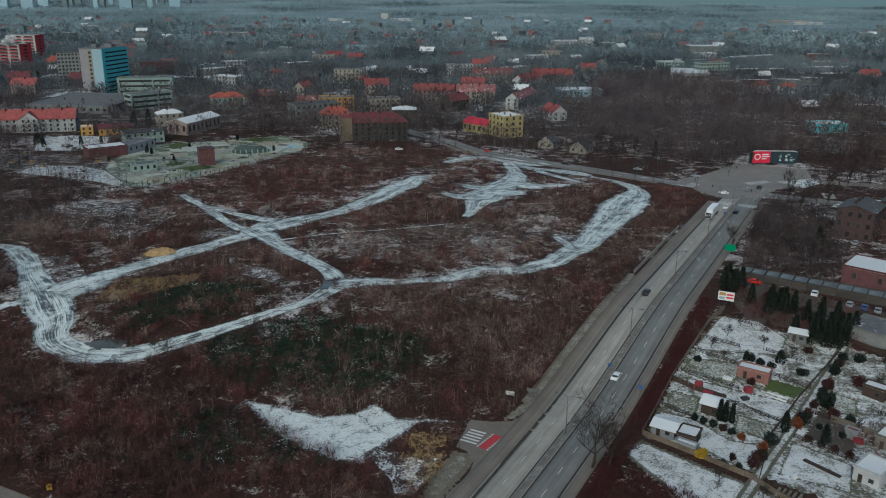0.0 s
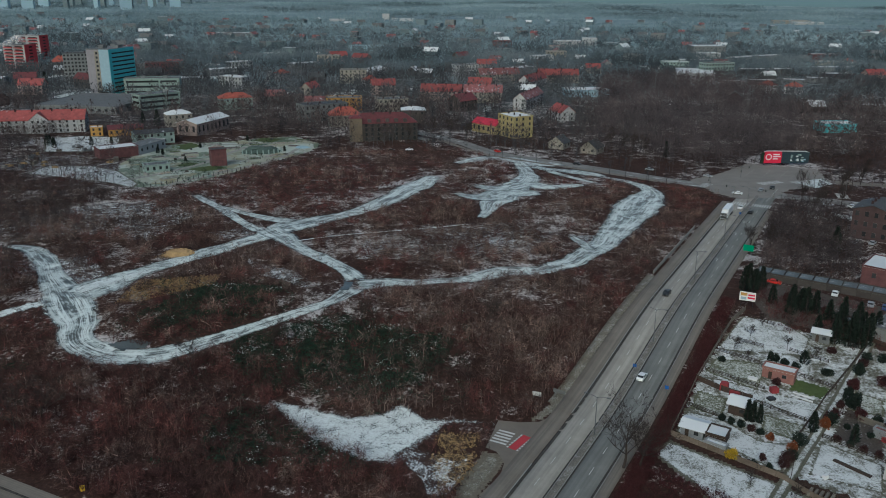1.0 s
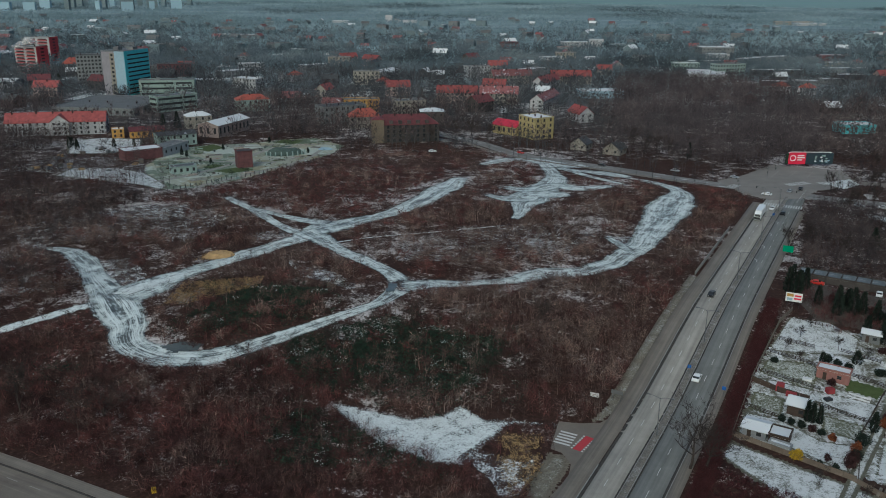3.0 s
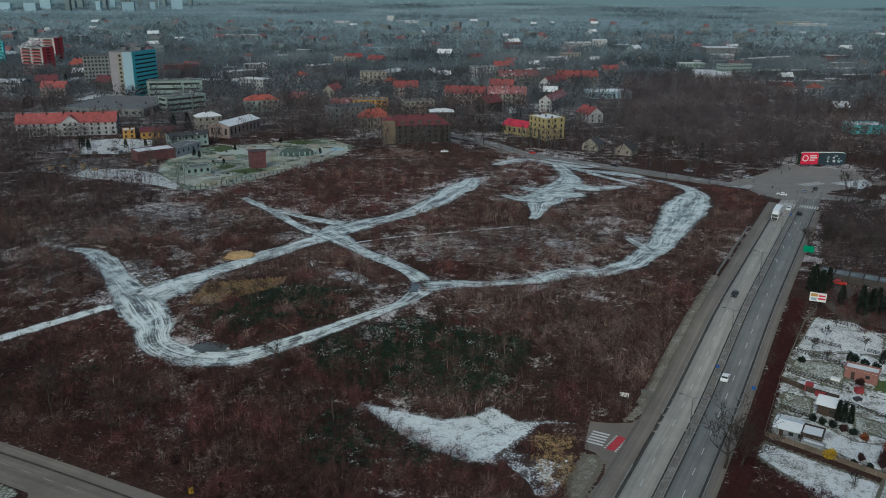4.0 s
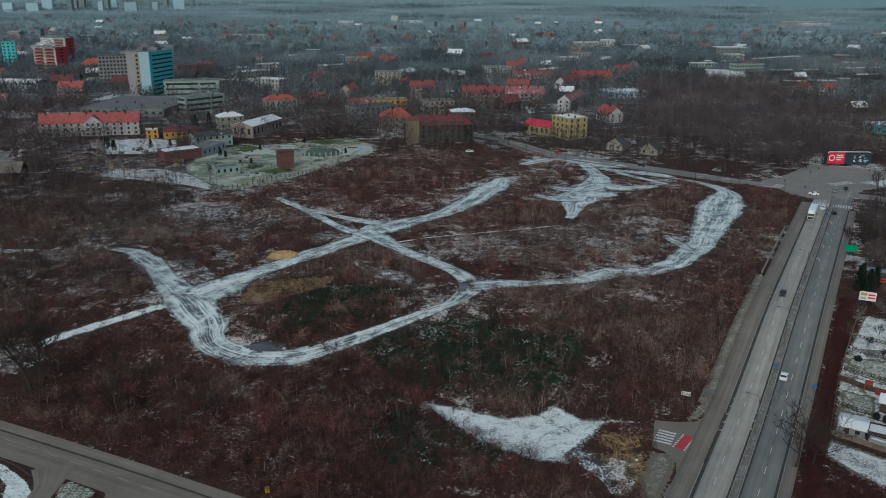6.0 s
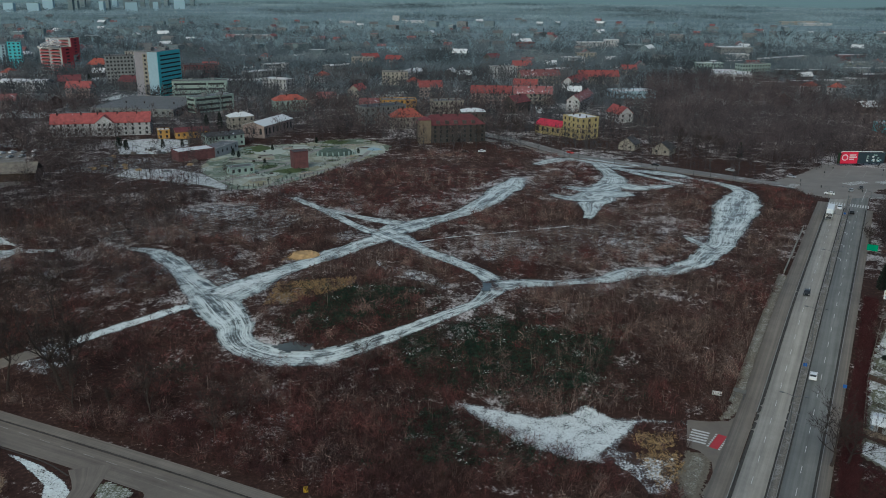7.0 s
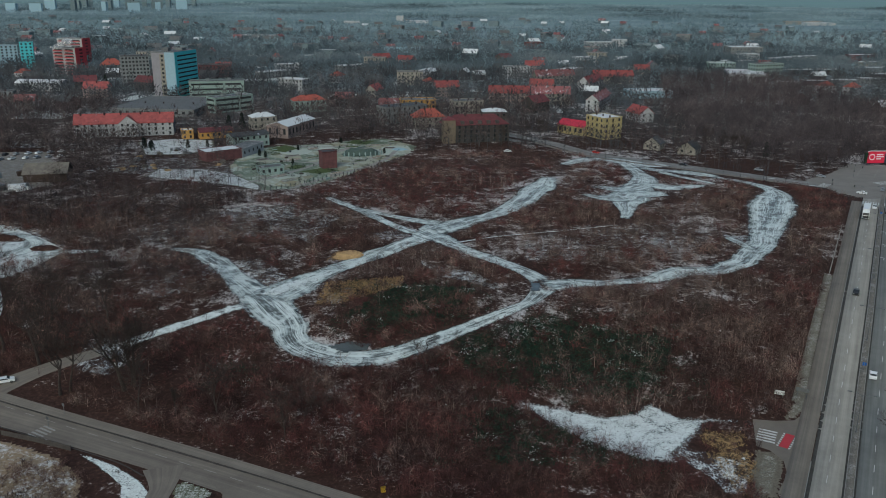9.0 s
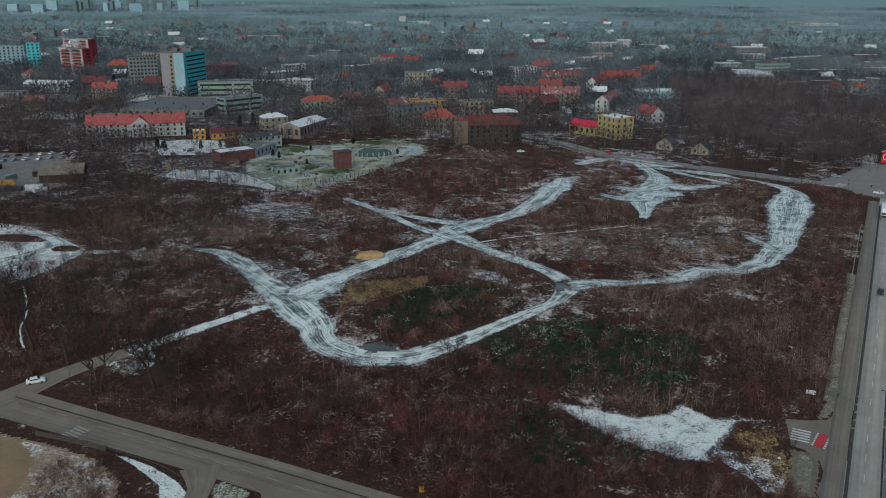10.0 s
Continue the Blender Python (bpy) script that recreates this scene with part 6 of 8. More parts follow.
p = scatter(62000, -2700, 2700, 1000, 4500)
p = p[(np.abs(p[:, 0] + 30) < 0.58 * p[:, 1] + 100)]
fold = 0.5 * vnoise(p * np.array([0.4, 1.0]), 160.0, 29) + 0.3 * vnoise(p * np.array([0.5, 1.0]), 60.0, 30) + 0.2 * vnoise(p, 22.0, 31)
p = p[rng.rand(len(p)) < np.clip(9 * (fold - 0.4), 0.08, 1) * ssv(950, 1800, p[:, 1])]
p = p[footprint_free(p, 0.0)]
stuff("far_woods", [crowns(p, rng.uniform(7, 12, len(p)), rng.uniform(9, 15, len(p)), rng, 8, 1.9, 0.5)], M["twig_far"], "leafless woods between far suburbs, tinted grey for haze", "woods", True)
p = scatter(19000, -1250, 1200, 900, 2100)
p = p[(np.abs(p[:, 0] + 30) < 0.6 * p[:, 1] + 60) & ~inside(p, WOOD) & footprint_free(p, 0.5)]
p = p[rng.rand(len(p)) < (0.25 + vnoise(p, 50.0, 29)) * (1 - ssv(1150, 2100, p[:, 1]))]
stuff("far_trees", [crowns(p, rng.uniform(8, 14, len(p)), rng.uniform(7, 11, len(p)), rng, 14, 1.5, 0.5, 0.5)], M["twig_mid"], "leafless trees round the far suburbs, tinted blue-grey for haze", "trees", True)
p = scatter(4200, -420, -165, 300, 520)
p = p[off_ways(p, 1.0) & footprint_free(p, 0.8) & ~inside(p, [(-325, 458), (-288, 461), (-262, 415), (-246, 372), (-266, 348), (-330, 372)]) & (rng.rand(len(p)) < 0.25 + 0.9 * vnoise(p, 30.0, 33))]
p = p[~((p[:, 0] > -212) & (p[:, 1] > 362) & (p[:, 1] < 425) & (rng.rand(len(p)) < 0.7))]
p = p[~((p[:, 0] > -245) & (p[:, 1] > 425) & (rng.rand(len(p)) < 0.8))]
stuff("yard_trees", [bare_trees(p, rng.uniform(6, 13, len(p)), rng, 11, 3, 0.2), crowns(p, rng.uniform(6, 11, len(p)), rng.uniform(4, 6, len(p)), rng, 16, 0.4)], M["twig_yard"], "leafless trees crowding the yards", "trees")
p = np.vstack([np.column_stack([rng.uniform(-216, -146, 26), np.zeros(26)]), np.column_stack([rng.uniform(-172, -96, 14), np.full(14, 100.0)])])
p[:, 1] += np.where(p[:, 1] > 50, 402.0, 402 - 0.52 * (p[:, 0] + 216)) + rng.normal(0, 3, len(p))
stuff("slim_trees", [bare_trees(p, rng.uniform(8, 14, len(p)), rng, 22, 4, 0.2)], M["twig_yard"], "slim leafless trees at the edge of the snowy yard", "trees")
p = np.vstack([catmull([(x + o * 0.67, y + o * 0.74, 0) for x, y, _ in CROSS[1:5]], 7.0)[:, :2] + rng.normal(0, 1.5, 2) for o in (8.5, 13, 20, -9)])
p = p + rng.normal(0, 2.0, p.shape)
p = p[~near_line(p, CROSS, 1.5) & footprint_free(p, 0.0)]
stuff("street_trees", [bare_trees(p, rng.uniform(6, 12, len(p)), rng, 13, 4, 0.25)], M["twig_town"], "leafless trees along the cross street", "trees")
p = scatter(1500, -275, -118, 236, 350)
p = p[off_ways(p, 3.0) & (rng.rand(len(p)) < np.clip(2.2 * vnoise(p, 21.0, 35) - 0.45, 0, 1) * np.where(p[:, 0] > -150, 0.45, 1.0))]
p = p[~inside(p, [(-250, 310), (-196, 280), (-196, 258), (-206, 236), (-250, 236)])]
tall = rng.uniform(4, 9, len(p))
stuff("young_trees", [bare_trees(p, tall, rng, 14, 4, 0.14), crowns(p, tall, rng.uniform(3, 5, len(p)), rng, 60, 0.2, 0.5, 0.8)], M["twig_yard"], "dark leafless young trees crowding the rough ground", "young trees")
p = scatter(3200, -240, 120, 470, 640)
p = p[off_ways(p, 1.0) & footprint_free(p, 0.0) & (rng.rand(len(p)) < 0.9 * vnoise(p, 14.0, 37))]
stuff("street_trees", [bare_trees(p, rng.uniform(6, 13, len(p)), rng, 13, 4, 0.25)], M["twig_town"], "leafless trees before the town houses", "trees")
p = scatter(1500, -420, 330, 200, 420)
p = p[((p[:, 0] < -190) & (p[:, 1] < 310) | (p[:, 0] > 128)) & off_ways(p, 1.0) & footprint_free(p) & ~inside(p, FIELD)]
p = p[~((np.hypot(p[:, 0] + 222, p[:, 1] - 270) < 34))]
stuff("roadside_trees", [bare_trees(p, rng.uniform(6, 12, len(p)), rng, 12, 4, 0.22)], M["twig"], "leafless trees on the edge of the town", "trees")

# ---- street furniture ----
def lamp(s, group="street lamps on the median"):
    x, y = on_road(s, 0.85)
    ob = thing("street_lamp", x, y, g(x, y) + 0.2, math.degrees(math.atan2(RN[1], RN[0])), "tall grey steel street lamp with two arms on the median", "street lamp", group)
    bm = bmesh.new(); tube(bm, [(0, 0, 0), (0, 0, 1.2), (0, 0, 9.3)], [0.16, 0.12, 0.07], 8); part("pole", bm, M["metal"], ob)
    for sx in (-1, 1):
        bm = bmesh.new(); tube(bm, [(0, 0, 9.2), (sx * 0.9, 0, 9.55), (sx * 2.2, 0, 9.7)], [0.06, 0.055, 0.045], 6); a = part("arm", bm, M["metal"], ob)
        bm = bmesh.new(); box(bm, sx * 2.6 - 0.45, sx * 2.6 + 0.45, -0.16, 0.16, 9.62, 9.8); part("lantern", bm, M["metal"], a, "grey lantern head")
    return ob


for s in (-20.6, 27.7, 76.0, 124.5, 173.0, 221.0):
    lamp(s)


def zebra(name, c, along, n, length, width, gap, label, lift=0.17, paint="line"):
    """Painted bars side by side: along is the way in which the bars follow one another."""
    ob = thing(name, c[0], c[1], g(*c) + lift, along, label, "pedestrian crossing", kind="structure")
    for k in range(n):
        bm = bmesh.new()
        x = (k - n / 2) * (width + gap)
        v = [bm.verts.new((x + dx, dy, 0)) for dx, dy in ((0, -length / 2), (width, -length / 2), (width, length / 2), (0, length / 2))]
        bm.faces.new(v)
        part("bar", bm, M[paint], ob)
    return ob


zebra("zebra_crossing", (6.2, 163.3), 63, 5, 3.9, 0.62, 0.6, "white zebra bars across the entry", 0.16)
ob = thing("red_cycle_crossing", 9.7, 160.9, g(9.7, 160.9) + 0.15, 55, "red painted cycle crossing edged with white blocks", "road marking", kind="structure")
bm = bmesh.new(); bm.faces.new([bm.verts.new(p) for p in ((-3.3, -0.95, 0), (3.3, -0.95, 0), (3.3, 0.95, 0), (-3.3, 0.95, 0))]); part("red_surface", bm, M["red_paint"], ob)
for k in range(7):
    for y in (-1.45, 1.05):
        bm = bmesh.new(); x = -3.3 + k * 0.98
        bm.faces.new([bm.verts.new(p) for p in ((x, y, 0.004), (x + 0.55, y, 0.004), (x + 0.55, y + 0.4, 0.004), (x, y + 0.4, 0.004))]); part("block", bm, M["line"], ob)
zebra("zebra_crossing", tuple(on_road(231, 5.5)), math.degrees(math.atan2(RN[1], RN[0])), 8, 5.0, 0.5, 0.5, "white zebra bars across the road", 0.16)
zebra("zebra_crossing", tuple(on_road(231, -3.2)), math.degrees(math.atan2(RN[1], RN[0])), 7, 5.0, 0.5, 0.5, "white zebra bars across the road", 0.16)
zebra("zebra_crossing", (146, 389), 24, 11, 5.0, 0.6, 0.6, "white zebra bars beyond the crossroads", 0.3)
zebra("zebra_crossing", (162, 392), 24, 9, 5.0, 0.6, 0.6, "white zebra bars beyond the crossroads", 0.3)
zebra("zebra_crossing", (113, 382), 50, 8, 4.0, 0.5, 0.6, "white zebra bars across the street", 0.3)
zebra("zebra_crossing", (168, 362), 75, 9, 5.0, 0.5, 0.6, "white zebra bars across the street", 0.3)
zebra("zebra_crossing", (-155.8, 162.4), 60, 6, 4.0, 0.5, 0.5, "worn white zebra bars across the old street", 0.12, "line_worn")
for k in range(9):
    c = (131 + 1.6 * k, 352 + 2.8 * k)
    zebra("lane_dash", c, 62, 1, 0.2, 2.0, 0, "white guiding dash on the crossroads", 0.16)
for k in range(3):
    zebra("lane_line", (144 + 8 * k, 413 - 1.5 * k), 58, 1, 0.2, 22, 0, "long worn lane line beyond the crossroads", 0.3, "line_worn")
for s in (148.9, 166.2, 183.7, 202.0):
    x, y = on_road(s, 3.2)
    ob = thing("lane_arrow", x, y, g(x, y) + 0.14, math.degrees(math.atan2(RD[1], RD[0])), "white turn arrow painted on the lane", "road marking", "arrows on the lane", "structure")
    bm = bmesh.new()
    for q in (((-2, -0.12), (0.6, -0.12), (0.6, 0.12), (-2, 0.12)), ((0.6, -0.12), (1.2, 0.6), (0.95, 0.75), (0.35, 0.12)), ((0.7, 1.0), (1.5, 0.4), (1.6, 1.3))):
        bm.faces.new([bm.verts.new((*p, 0)) for p in q])
    part("arrow", bm, M["line"], ob)
for k in range(12):
    x, y = -168 + 6.0 * k, 173.2 - 2.85 * k
    zebra("lane_dash", (x, y), -25.4, 1, 0.14, 3.2, 0, "worn white centre dash of the old street", 0.12, "line_worn")


def sign(x, y, turn, w, h, zc, mat, label, posts=1, back="metal"):
    ob = thing("road_sign", x, y, g(x, y), turn, label, "road sign")
    for px in ([0] if posts == 1 else [-w * 0.35, w * 0.35]):
        bm = bmesh.new(); tube(bm, [(px, 0.06, 0), (px, 0.06, zc + h / 2)], [0.05, 0.05], 6); part("post", bm, M["metal"], ob)
    bm = bmesh.new(); box(bm, -w / 2, w / 2, -0.03, 0.0, zc - h / 2, zc + h / 2); part("face", bm, M[mat], ob)
    return ob


sign(95, 270, -28, 3.4, 2.2, 4.6, "sign_green", "large green direction sign on two posts", 2)
sign(*on_road(58, 0.9), 152, 0.9, 0.9, 2.6, "sign_blue", "small blue round-about arrow sign on the median")
sign(*on_road(52, 10.6), -28, 0.9, 0.9, 2.6, "sign_blue", "small blue road sign by the footway")
sign(*on_road(38, -11.6), 150, 3.0, 1.0, 2.4, "metal", "grey back of a long road sign", 2)
sign(*on_road(36, -16.5), -20, 2.2, 1.1, 1.4, "frame_white", "small pale notice board in the brush", 2)
sign(*on_road(205, 0.8), -28, 0.8, 0.8, 2.6, "sign_blue", "small blue sign on the median")


def traffic_light(x, y, turn):
    ob = thing("traffic_light", x, y, g(x, y) + 0.1, turn, "dark traffic light on a grey pole", "traffic light", "traffic lights at the crossroads")
    bm = bmesh.new(); tube(bm, [(0, 0, 0), (0, 0, 5.6)], [0.1, 0.07], 6); part("pole", bm, M["metal"], ob)
    bm = bmesh.new(); box(bm, -0.18, 0.18, -0.2, 0.1, 2.6, 3.6); hd = part("head", bm, M["metal_dark"], ob)
    for k in range(3):
        bm = bmesh.new(); tube(bm, [(0, -0.2, 2.78 + 0.32 * k), (0, -0.23, 2.78 + 0.32 * k)], [0.11, 0.1], 8); part("lens", bm, M["lampglass"], hd, "dull signal lens")
    bm = bmesh.new(); tube(bm, [(0, 0, 5.5), (-3.5, 0, 5.8)], [0.07, 0.05], 6); part("arm", bm, M["metal"], ob)
    bm = bmesh.new(); box(bm, -3.7, -3.3, -0.2, 0.1, 5.0, 6.0); part("head", bm, M["metal_dark"], ob)


for x, y, t in ((on_road(237, 9)[0], on_road(237, 9)[1], -28), (on_road(238, -7.4)[0], on_road(238, -7.4)[1], -28), (136, 402, 150), (168, 408, 150), (112, 372, 60), (174, 372, 240)):
    traffic_light(x, y, t)

# parapet wall beside the raised road
ob = thing("parapet_wall", 0, 0, 0, 0, "long pale concrete parapet beside the footway", "parapet wall", kind="structure")
for k in range(15):
    a, b2 = on_road(124 + 4 * k, -12.2), on_road(127.9 + 4 * k, -12.2)
    bm = bmesh.new()
    v = []
    for p in (a, b2):
        for o in (-0.12, 0.12):
            for z in (-0.4, 1.15):
                v.append(bm.verts.new((p[0] + RN[0] * o, p[1] + RN[1] * o, g(*p) + z)))
    for f in ((0, 1, 3, 2), (4, 6, 7, 5), (0, 4, 5, 1), (2, 3, 7, 6), (1, 5, 7, 3), (0, 2, 6, 4)):
        bm.faces.new([v[i] for i in f])
    part("panel", bm, M["concrete"], ob)


def billboard():
    ob = thing("billboard", 158, 437, g(158, 437), 4, "wide rounded billboard with a red and a dark panel", "billboard")
    L, z0, z1 = 26.0, 1.0, 7.2
    for k in range(6):
        bm = bmesh.new(); tube(bm, [(2 + k * 4.4, 0.3, 0), (2 + k * 4.4, 0.3, 6.4)], [0.14, 0.12], 6); part("post", bm, M["metal_dark"], ob)
    bm = bmesh.new(); box(bm, 0, 1.6, -0.12, 0.2, z0, z1 - 0.5); part("end_panel", bm, M["bramble"], ob)
    bm = bmesh.new(); box(bm, 1.6, 11.0, -0.2, 0.2, z0, z1); part("red_panel", bm, M["poster_red"], ob, "red poster panel with pale marks")
    bm = bmesh.new(); box(bm, 11.0, L, -0.2, 0.2, z0, z1 - 0.3); part("dark_panel", bm, M["poster_dark"], ob, "dark poster panel with pale splashes")
    bm = bmesh.new(); tube(bm, [(1.4, 0, z1 - 0.1), (2.6, 0, z1 + 0.35), (L - 2, 0, z1 + 0.1), (L, 0, z1 - 0.9)], [0.22, 0.22, 0.22, 0.22], 6); part("top_edge", bm, M["frame_white"], ob, "white rounded top edge")
    bm = bmesh.new()
    c, n = (4.0, z0 + 3.3), 20
    for k in range(n):
        a0, a1 = 2 * math.pi * k / n, 2 * math.pi * (k + 1) / n
        bm.faces.new([bm.verts.new((c[0] + rr * math.cos(a), -0.215, c[1] + rr * math.sin(a))) for rr, a in ((1.2, a0), (1.7, a0), (1.7, a1), (1.2, a1))])
    part("ring_mark", bm, M["frame_white"], ob)
    for k, (w, z) in enumerate(((3.6, 5.3), (4.0, 4.2), (2.6, 3.0))):
        bm = bmesh.new(); box(bm, 6.4, 6.4 + w, -0.23, -0.19, z, z + 0.6); part("bar_mark", bm, M["frame_white"], ob)
    rr = random.Random(3)
    for k in range(16):
        x, z = rr.uniform(14, 24), rr.uniform(1.8, 5.6)
        bm = bmesh.new(); bm.faces.new([bm.verts.new((x + rr.uniform(0.3, 1.1) * math.cos(a), -0.215, z + rr.uniform(0.2, 0.8) * math.sin(a))) for a in (0, 1.1, 2.2, 3.3, 4.4, 5.5)]); part("splash_mark", bm, M[rr.choice(("lightblue", "frame_white", "greenish"))], ob)


billboard()
ob = thing("small_billboard", 79, 229.5, g(79, 229), -24, "small white billboard on two posts beside a hedge", "billboard")
for x in (0.6, 3.9):
    bm = bmesh.new(); tube(bm, [(x, 0.1, 0), (x, 0.1, 4.6)], [0.08, 0.08], 6); part("post", bm, M["metal_dark"], ob)
bm = bmesh.new(); box(bm, 0, 4.5, -0.1, 0.05, 2.0, 4.7); part("board", bm, M["frame_white"], ob)
for x, z, w, h, m in ((0.3, 3.5, 1.8, 0.9, "plaster_ochre"), (2.4, 3.6, 1.8, 0.5, "poster_red"), (2.3, 2.7, 2.0, 0.5, "poster_red"), (0.4, 2.3, 1.5, 0.8, "lightblue")):
    bm = bmesh.new(); box(bm, x, x + w, -0.13, -0.09, z, z + h); part("mark", bm, M[m], ob)


# ---- vehicles ----
def car(x, y, turn, paint, label, kind="car"):
    """A hatchback: shaped body, glass, wheels."""
    ob = thing(kind, x, y, g(x, y) + 0.12, turn, label, "car")
    W = 1.78
    prof = [(-2.15, 0.35), (-2.15, 0.85), (-1.95, 0.98), (-1.7, 1.0), (-1.15, 1.42), (0.35, 1.45), (1.05, 1.0), (1.95, 0.86), (2.15, 0.65), (2.15, 0.35)]
    bm = bmesh.new()
    rows = []
    for yy, k in ((-W / 2, 0.0), (-W / 2 + 0.12, 1.0), (W / 2 - 0.12, 1.0), (W / 2, 0.0)):
        rows.append([bm.verts.new((px, yy * (1 if pz < 1.05 else 0.86), pz if k or pz < 1.05 else pz - 0.06)) for px, pz in prof])
    for r0, r1 in zip(rows, rows[1:]):
        for i in range(len(prof)):
            j = (i + 1) % len(prof)
            bm.faces.new((r0[i], r0[j], r1[j], r1[i]))
    bm.faces.new(rows[0][::-1]); bm.faces.new(rows[-1])
    body = part("body", bm, M[paint], ob)
    for nm, pts in (("windscreen", ((0.42, 1.41), (1.0, 1.04))), ("rear_window", ((-1.66, 1.04), (-1.2, 1.38)))):
        bm = bmesh.new(); (x0, z0), (x1, z1) = pts
        bm.faces.new([bm.verts.new(p) for p in ((x0 + 0.02 * (1 if nm[0] == "w" else -1), -0.68, z0 + 0.03), (x1 + 0.02 * (1 if nm[0] == "w" else -1), -0.74, z1 + 0.03), (x1 + 0.02 * (1 if nm[0] == "w" else -1), 0.74, z1 + 0.03), (x0 + 0.02 * (1 if nm[0] == "w" else -1), 0.68, z0 + 0.03))]); part(nm, bm, M["glass"], ob)
    for sy in (-1, 1):
        bm = bmesh.new(); bm.faces.new([bm.verts.new((px, sy * (W / 2 - 0.01 - (pz - 1.02) * 0.27), pz)) for px, pz in ((-1.5, 1.04), (0.85, 1.04), (0.3, 1.36), (-1.1, 1.34))]); part("side_window", bm, M["glass"], ob)
        for wx in (-1.35, 1.35):
            bm = bmesh.new(); tube(bm, [(wx, sy * (W / 2 - 0.2), 0.32), (wx, sy * (W / 2 + 0.02), 0.32)], [0.32, 0.32], 12); w = part("wheel", bm, M["rubber"], ob)
            bm = bmesh.new(); tube(bm, [(wx, sy * (W / 2), 0.32), (wx, sy * (W / 2 + 0.03), 0.32)], [0.2, 0.17], 10); part("rim", bm, M["metal"], w, "grey wheel rim")
        bm = bmesh.new(); box(bm, 2.1, 2.17, sy * 0.62 - 0.16, sy * 0.62 + 0.16, 0.6, 0.76); part("headlight", bm, M["lampglass"], ob)
    return ob


RT = math.degrees(math.atan2(RD[1], RD[0]))
made_cars = {}
CARS = [
    (*on_road(107, -3.6), RT + 180, "car_black", "black hatchback driving on the pale carriageway"), (*on_road(57, 3.2), RT, "car_white", "white hatchback driving on the grey carriageway"),
    (*on_road(216, 3.2), RT, "car_black", "dark car waiting before the crossroads"), (*on_road(222, -1.8), RT + 180, "car_white", "white car behind the lorry"),
    (122, 364, 150, "car_white", "white van-like car at the crossroads"), (135, 371, 60, "car_silver", "silver car on the crossroads"), (142, 376, 240, "car_black", "dark car on the crossroads"),
    (154, 344, -30, "car_silver", "silver car parked by the side street"), (163, 341, -30, "car_white", "white car parked by the side street"), (141, 291, 50, "car_silver", "silver car parked beside the brick house"), (147, 290, 50, "car_silver", "silver car parked beside the brick house"),
    (118, 230, 60, "car_silver", "silver car parked by the garages"), (121.4, 228, 60, "car_blue", "blue car parked by the garages"), (124.4, 226, 60, "car_silver", "silver car parked by the garages"), (127.4, 224, 60, "car_white", "white car parked by the garages"), (111, 238, 60, "car_white", "white car parked by the garages"),
    (96, 247.5, -32, "car_red", "bright red van parked by the garages"), (-174.5, 184.5, 25, "car_white", "white car parked at the street corner"),
    (95, 418, -38, "car_silver", "car on the cross street"), (60, 431, -38, "car_black", "dark car on the cross street"), (20, 466, -55, "car_red", "dark red car on the cross street"), (-30, 468, 10, "car_white", "white car parked near the tenement"), (-40, 466, 5, "car_black", "dark car parked near the tenement"),
    (120, 402, -40, "car_silver", "grey car on the cross street"),
]
r = random.Random(11)
for k in range(16):
    CARS.append((-312 + 5.2 * (k % 8) + r.uniform(-1, 1), 430 + 16 * (k // 8) + 2.2 * (k % 8), r.uniform(66, 96), r.choice(("car_white", "car_silver", "car_black", "car_silver")), "car parked in rows on the far lot"))
for x, y, t, paint, label in CARS:
    if (paint,) in made_cars:
        ob = copy_thing(made_cars[(paint,)], pose(x, y, g(x, y) + 0.12, 0, 0, t))
        ob["label"] = label
    else:
        made_cars[(paint,)] = car(x, y, t, paint, label)


def lorry(x, y, turn):
    ob = thing("lorry", x, y, g(x, y) + 0.12, turn, "white lorry with a tall box body driving on the road", "lorry")
    bm = bmesh.new(); box(bm, -8.5, 2.2, -1.25, 1.25, 1.05, 3.9); part("box_body", bm, M["car_white"], ob)
    bm = bmesh.new(); box(bm, -8.5, 4.6, -0.5, 0.5, 0.6, 1.02); part("chassis", bm, M["metal_dark"], ob)
    bm = bmesh.new()
    prof = [(2.5, 0.55), (2.5, 3.3), (3.1, 3.35), (4.45, 2.9), (4.75, 1.8), (4.8, 0.55)]
    a, c = [[bm.verts.new((px, sy, pz)) for px, pz in prof] for sy in (-1.2, 1.2)]
    for i in range(len(prof)):
        j = (i + 1) % len(prof)
        bm.faces.new((a[i], a[j], c[j], c[i]))
    bm.faces.new(a[::-1]); bm.faces.new(c)
    part("cab", bm, M["car_white"], ob)
    bm = bmesh.new(); bm.faces.new([bm.verts.new(p) for p in ((4.49, -1.1, 2.85), (4.78, -1.1, 1.85), (4.78, 1.1, 1.85), (4.49, 1.1, 2.85))]); part("windscreen", bm, M["glass"], ob)
    bm = bmesh.new(); box(bm, 4.74, 4.86, -1.1, 1.1, 0.7, 1.7); part("grille", bm, M["metal_dark"], ob)
    for sy in (-1, 1):
        for wx in (3.5, -5.0, -6.4, -7.7):
            bm = bmesh.new(); tube(bm, [(wx, sy * 0.95, 0.5), (wx, sy * 1.26, 0.5)], [0.5, 0.5], 12); part("wheel", bm, M["rubber"], ob)


lorry(*on_road(205, -4.6), RT + 180)


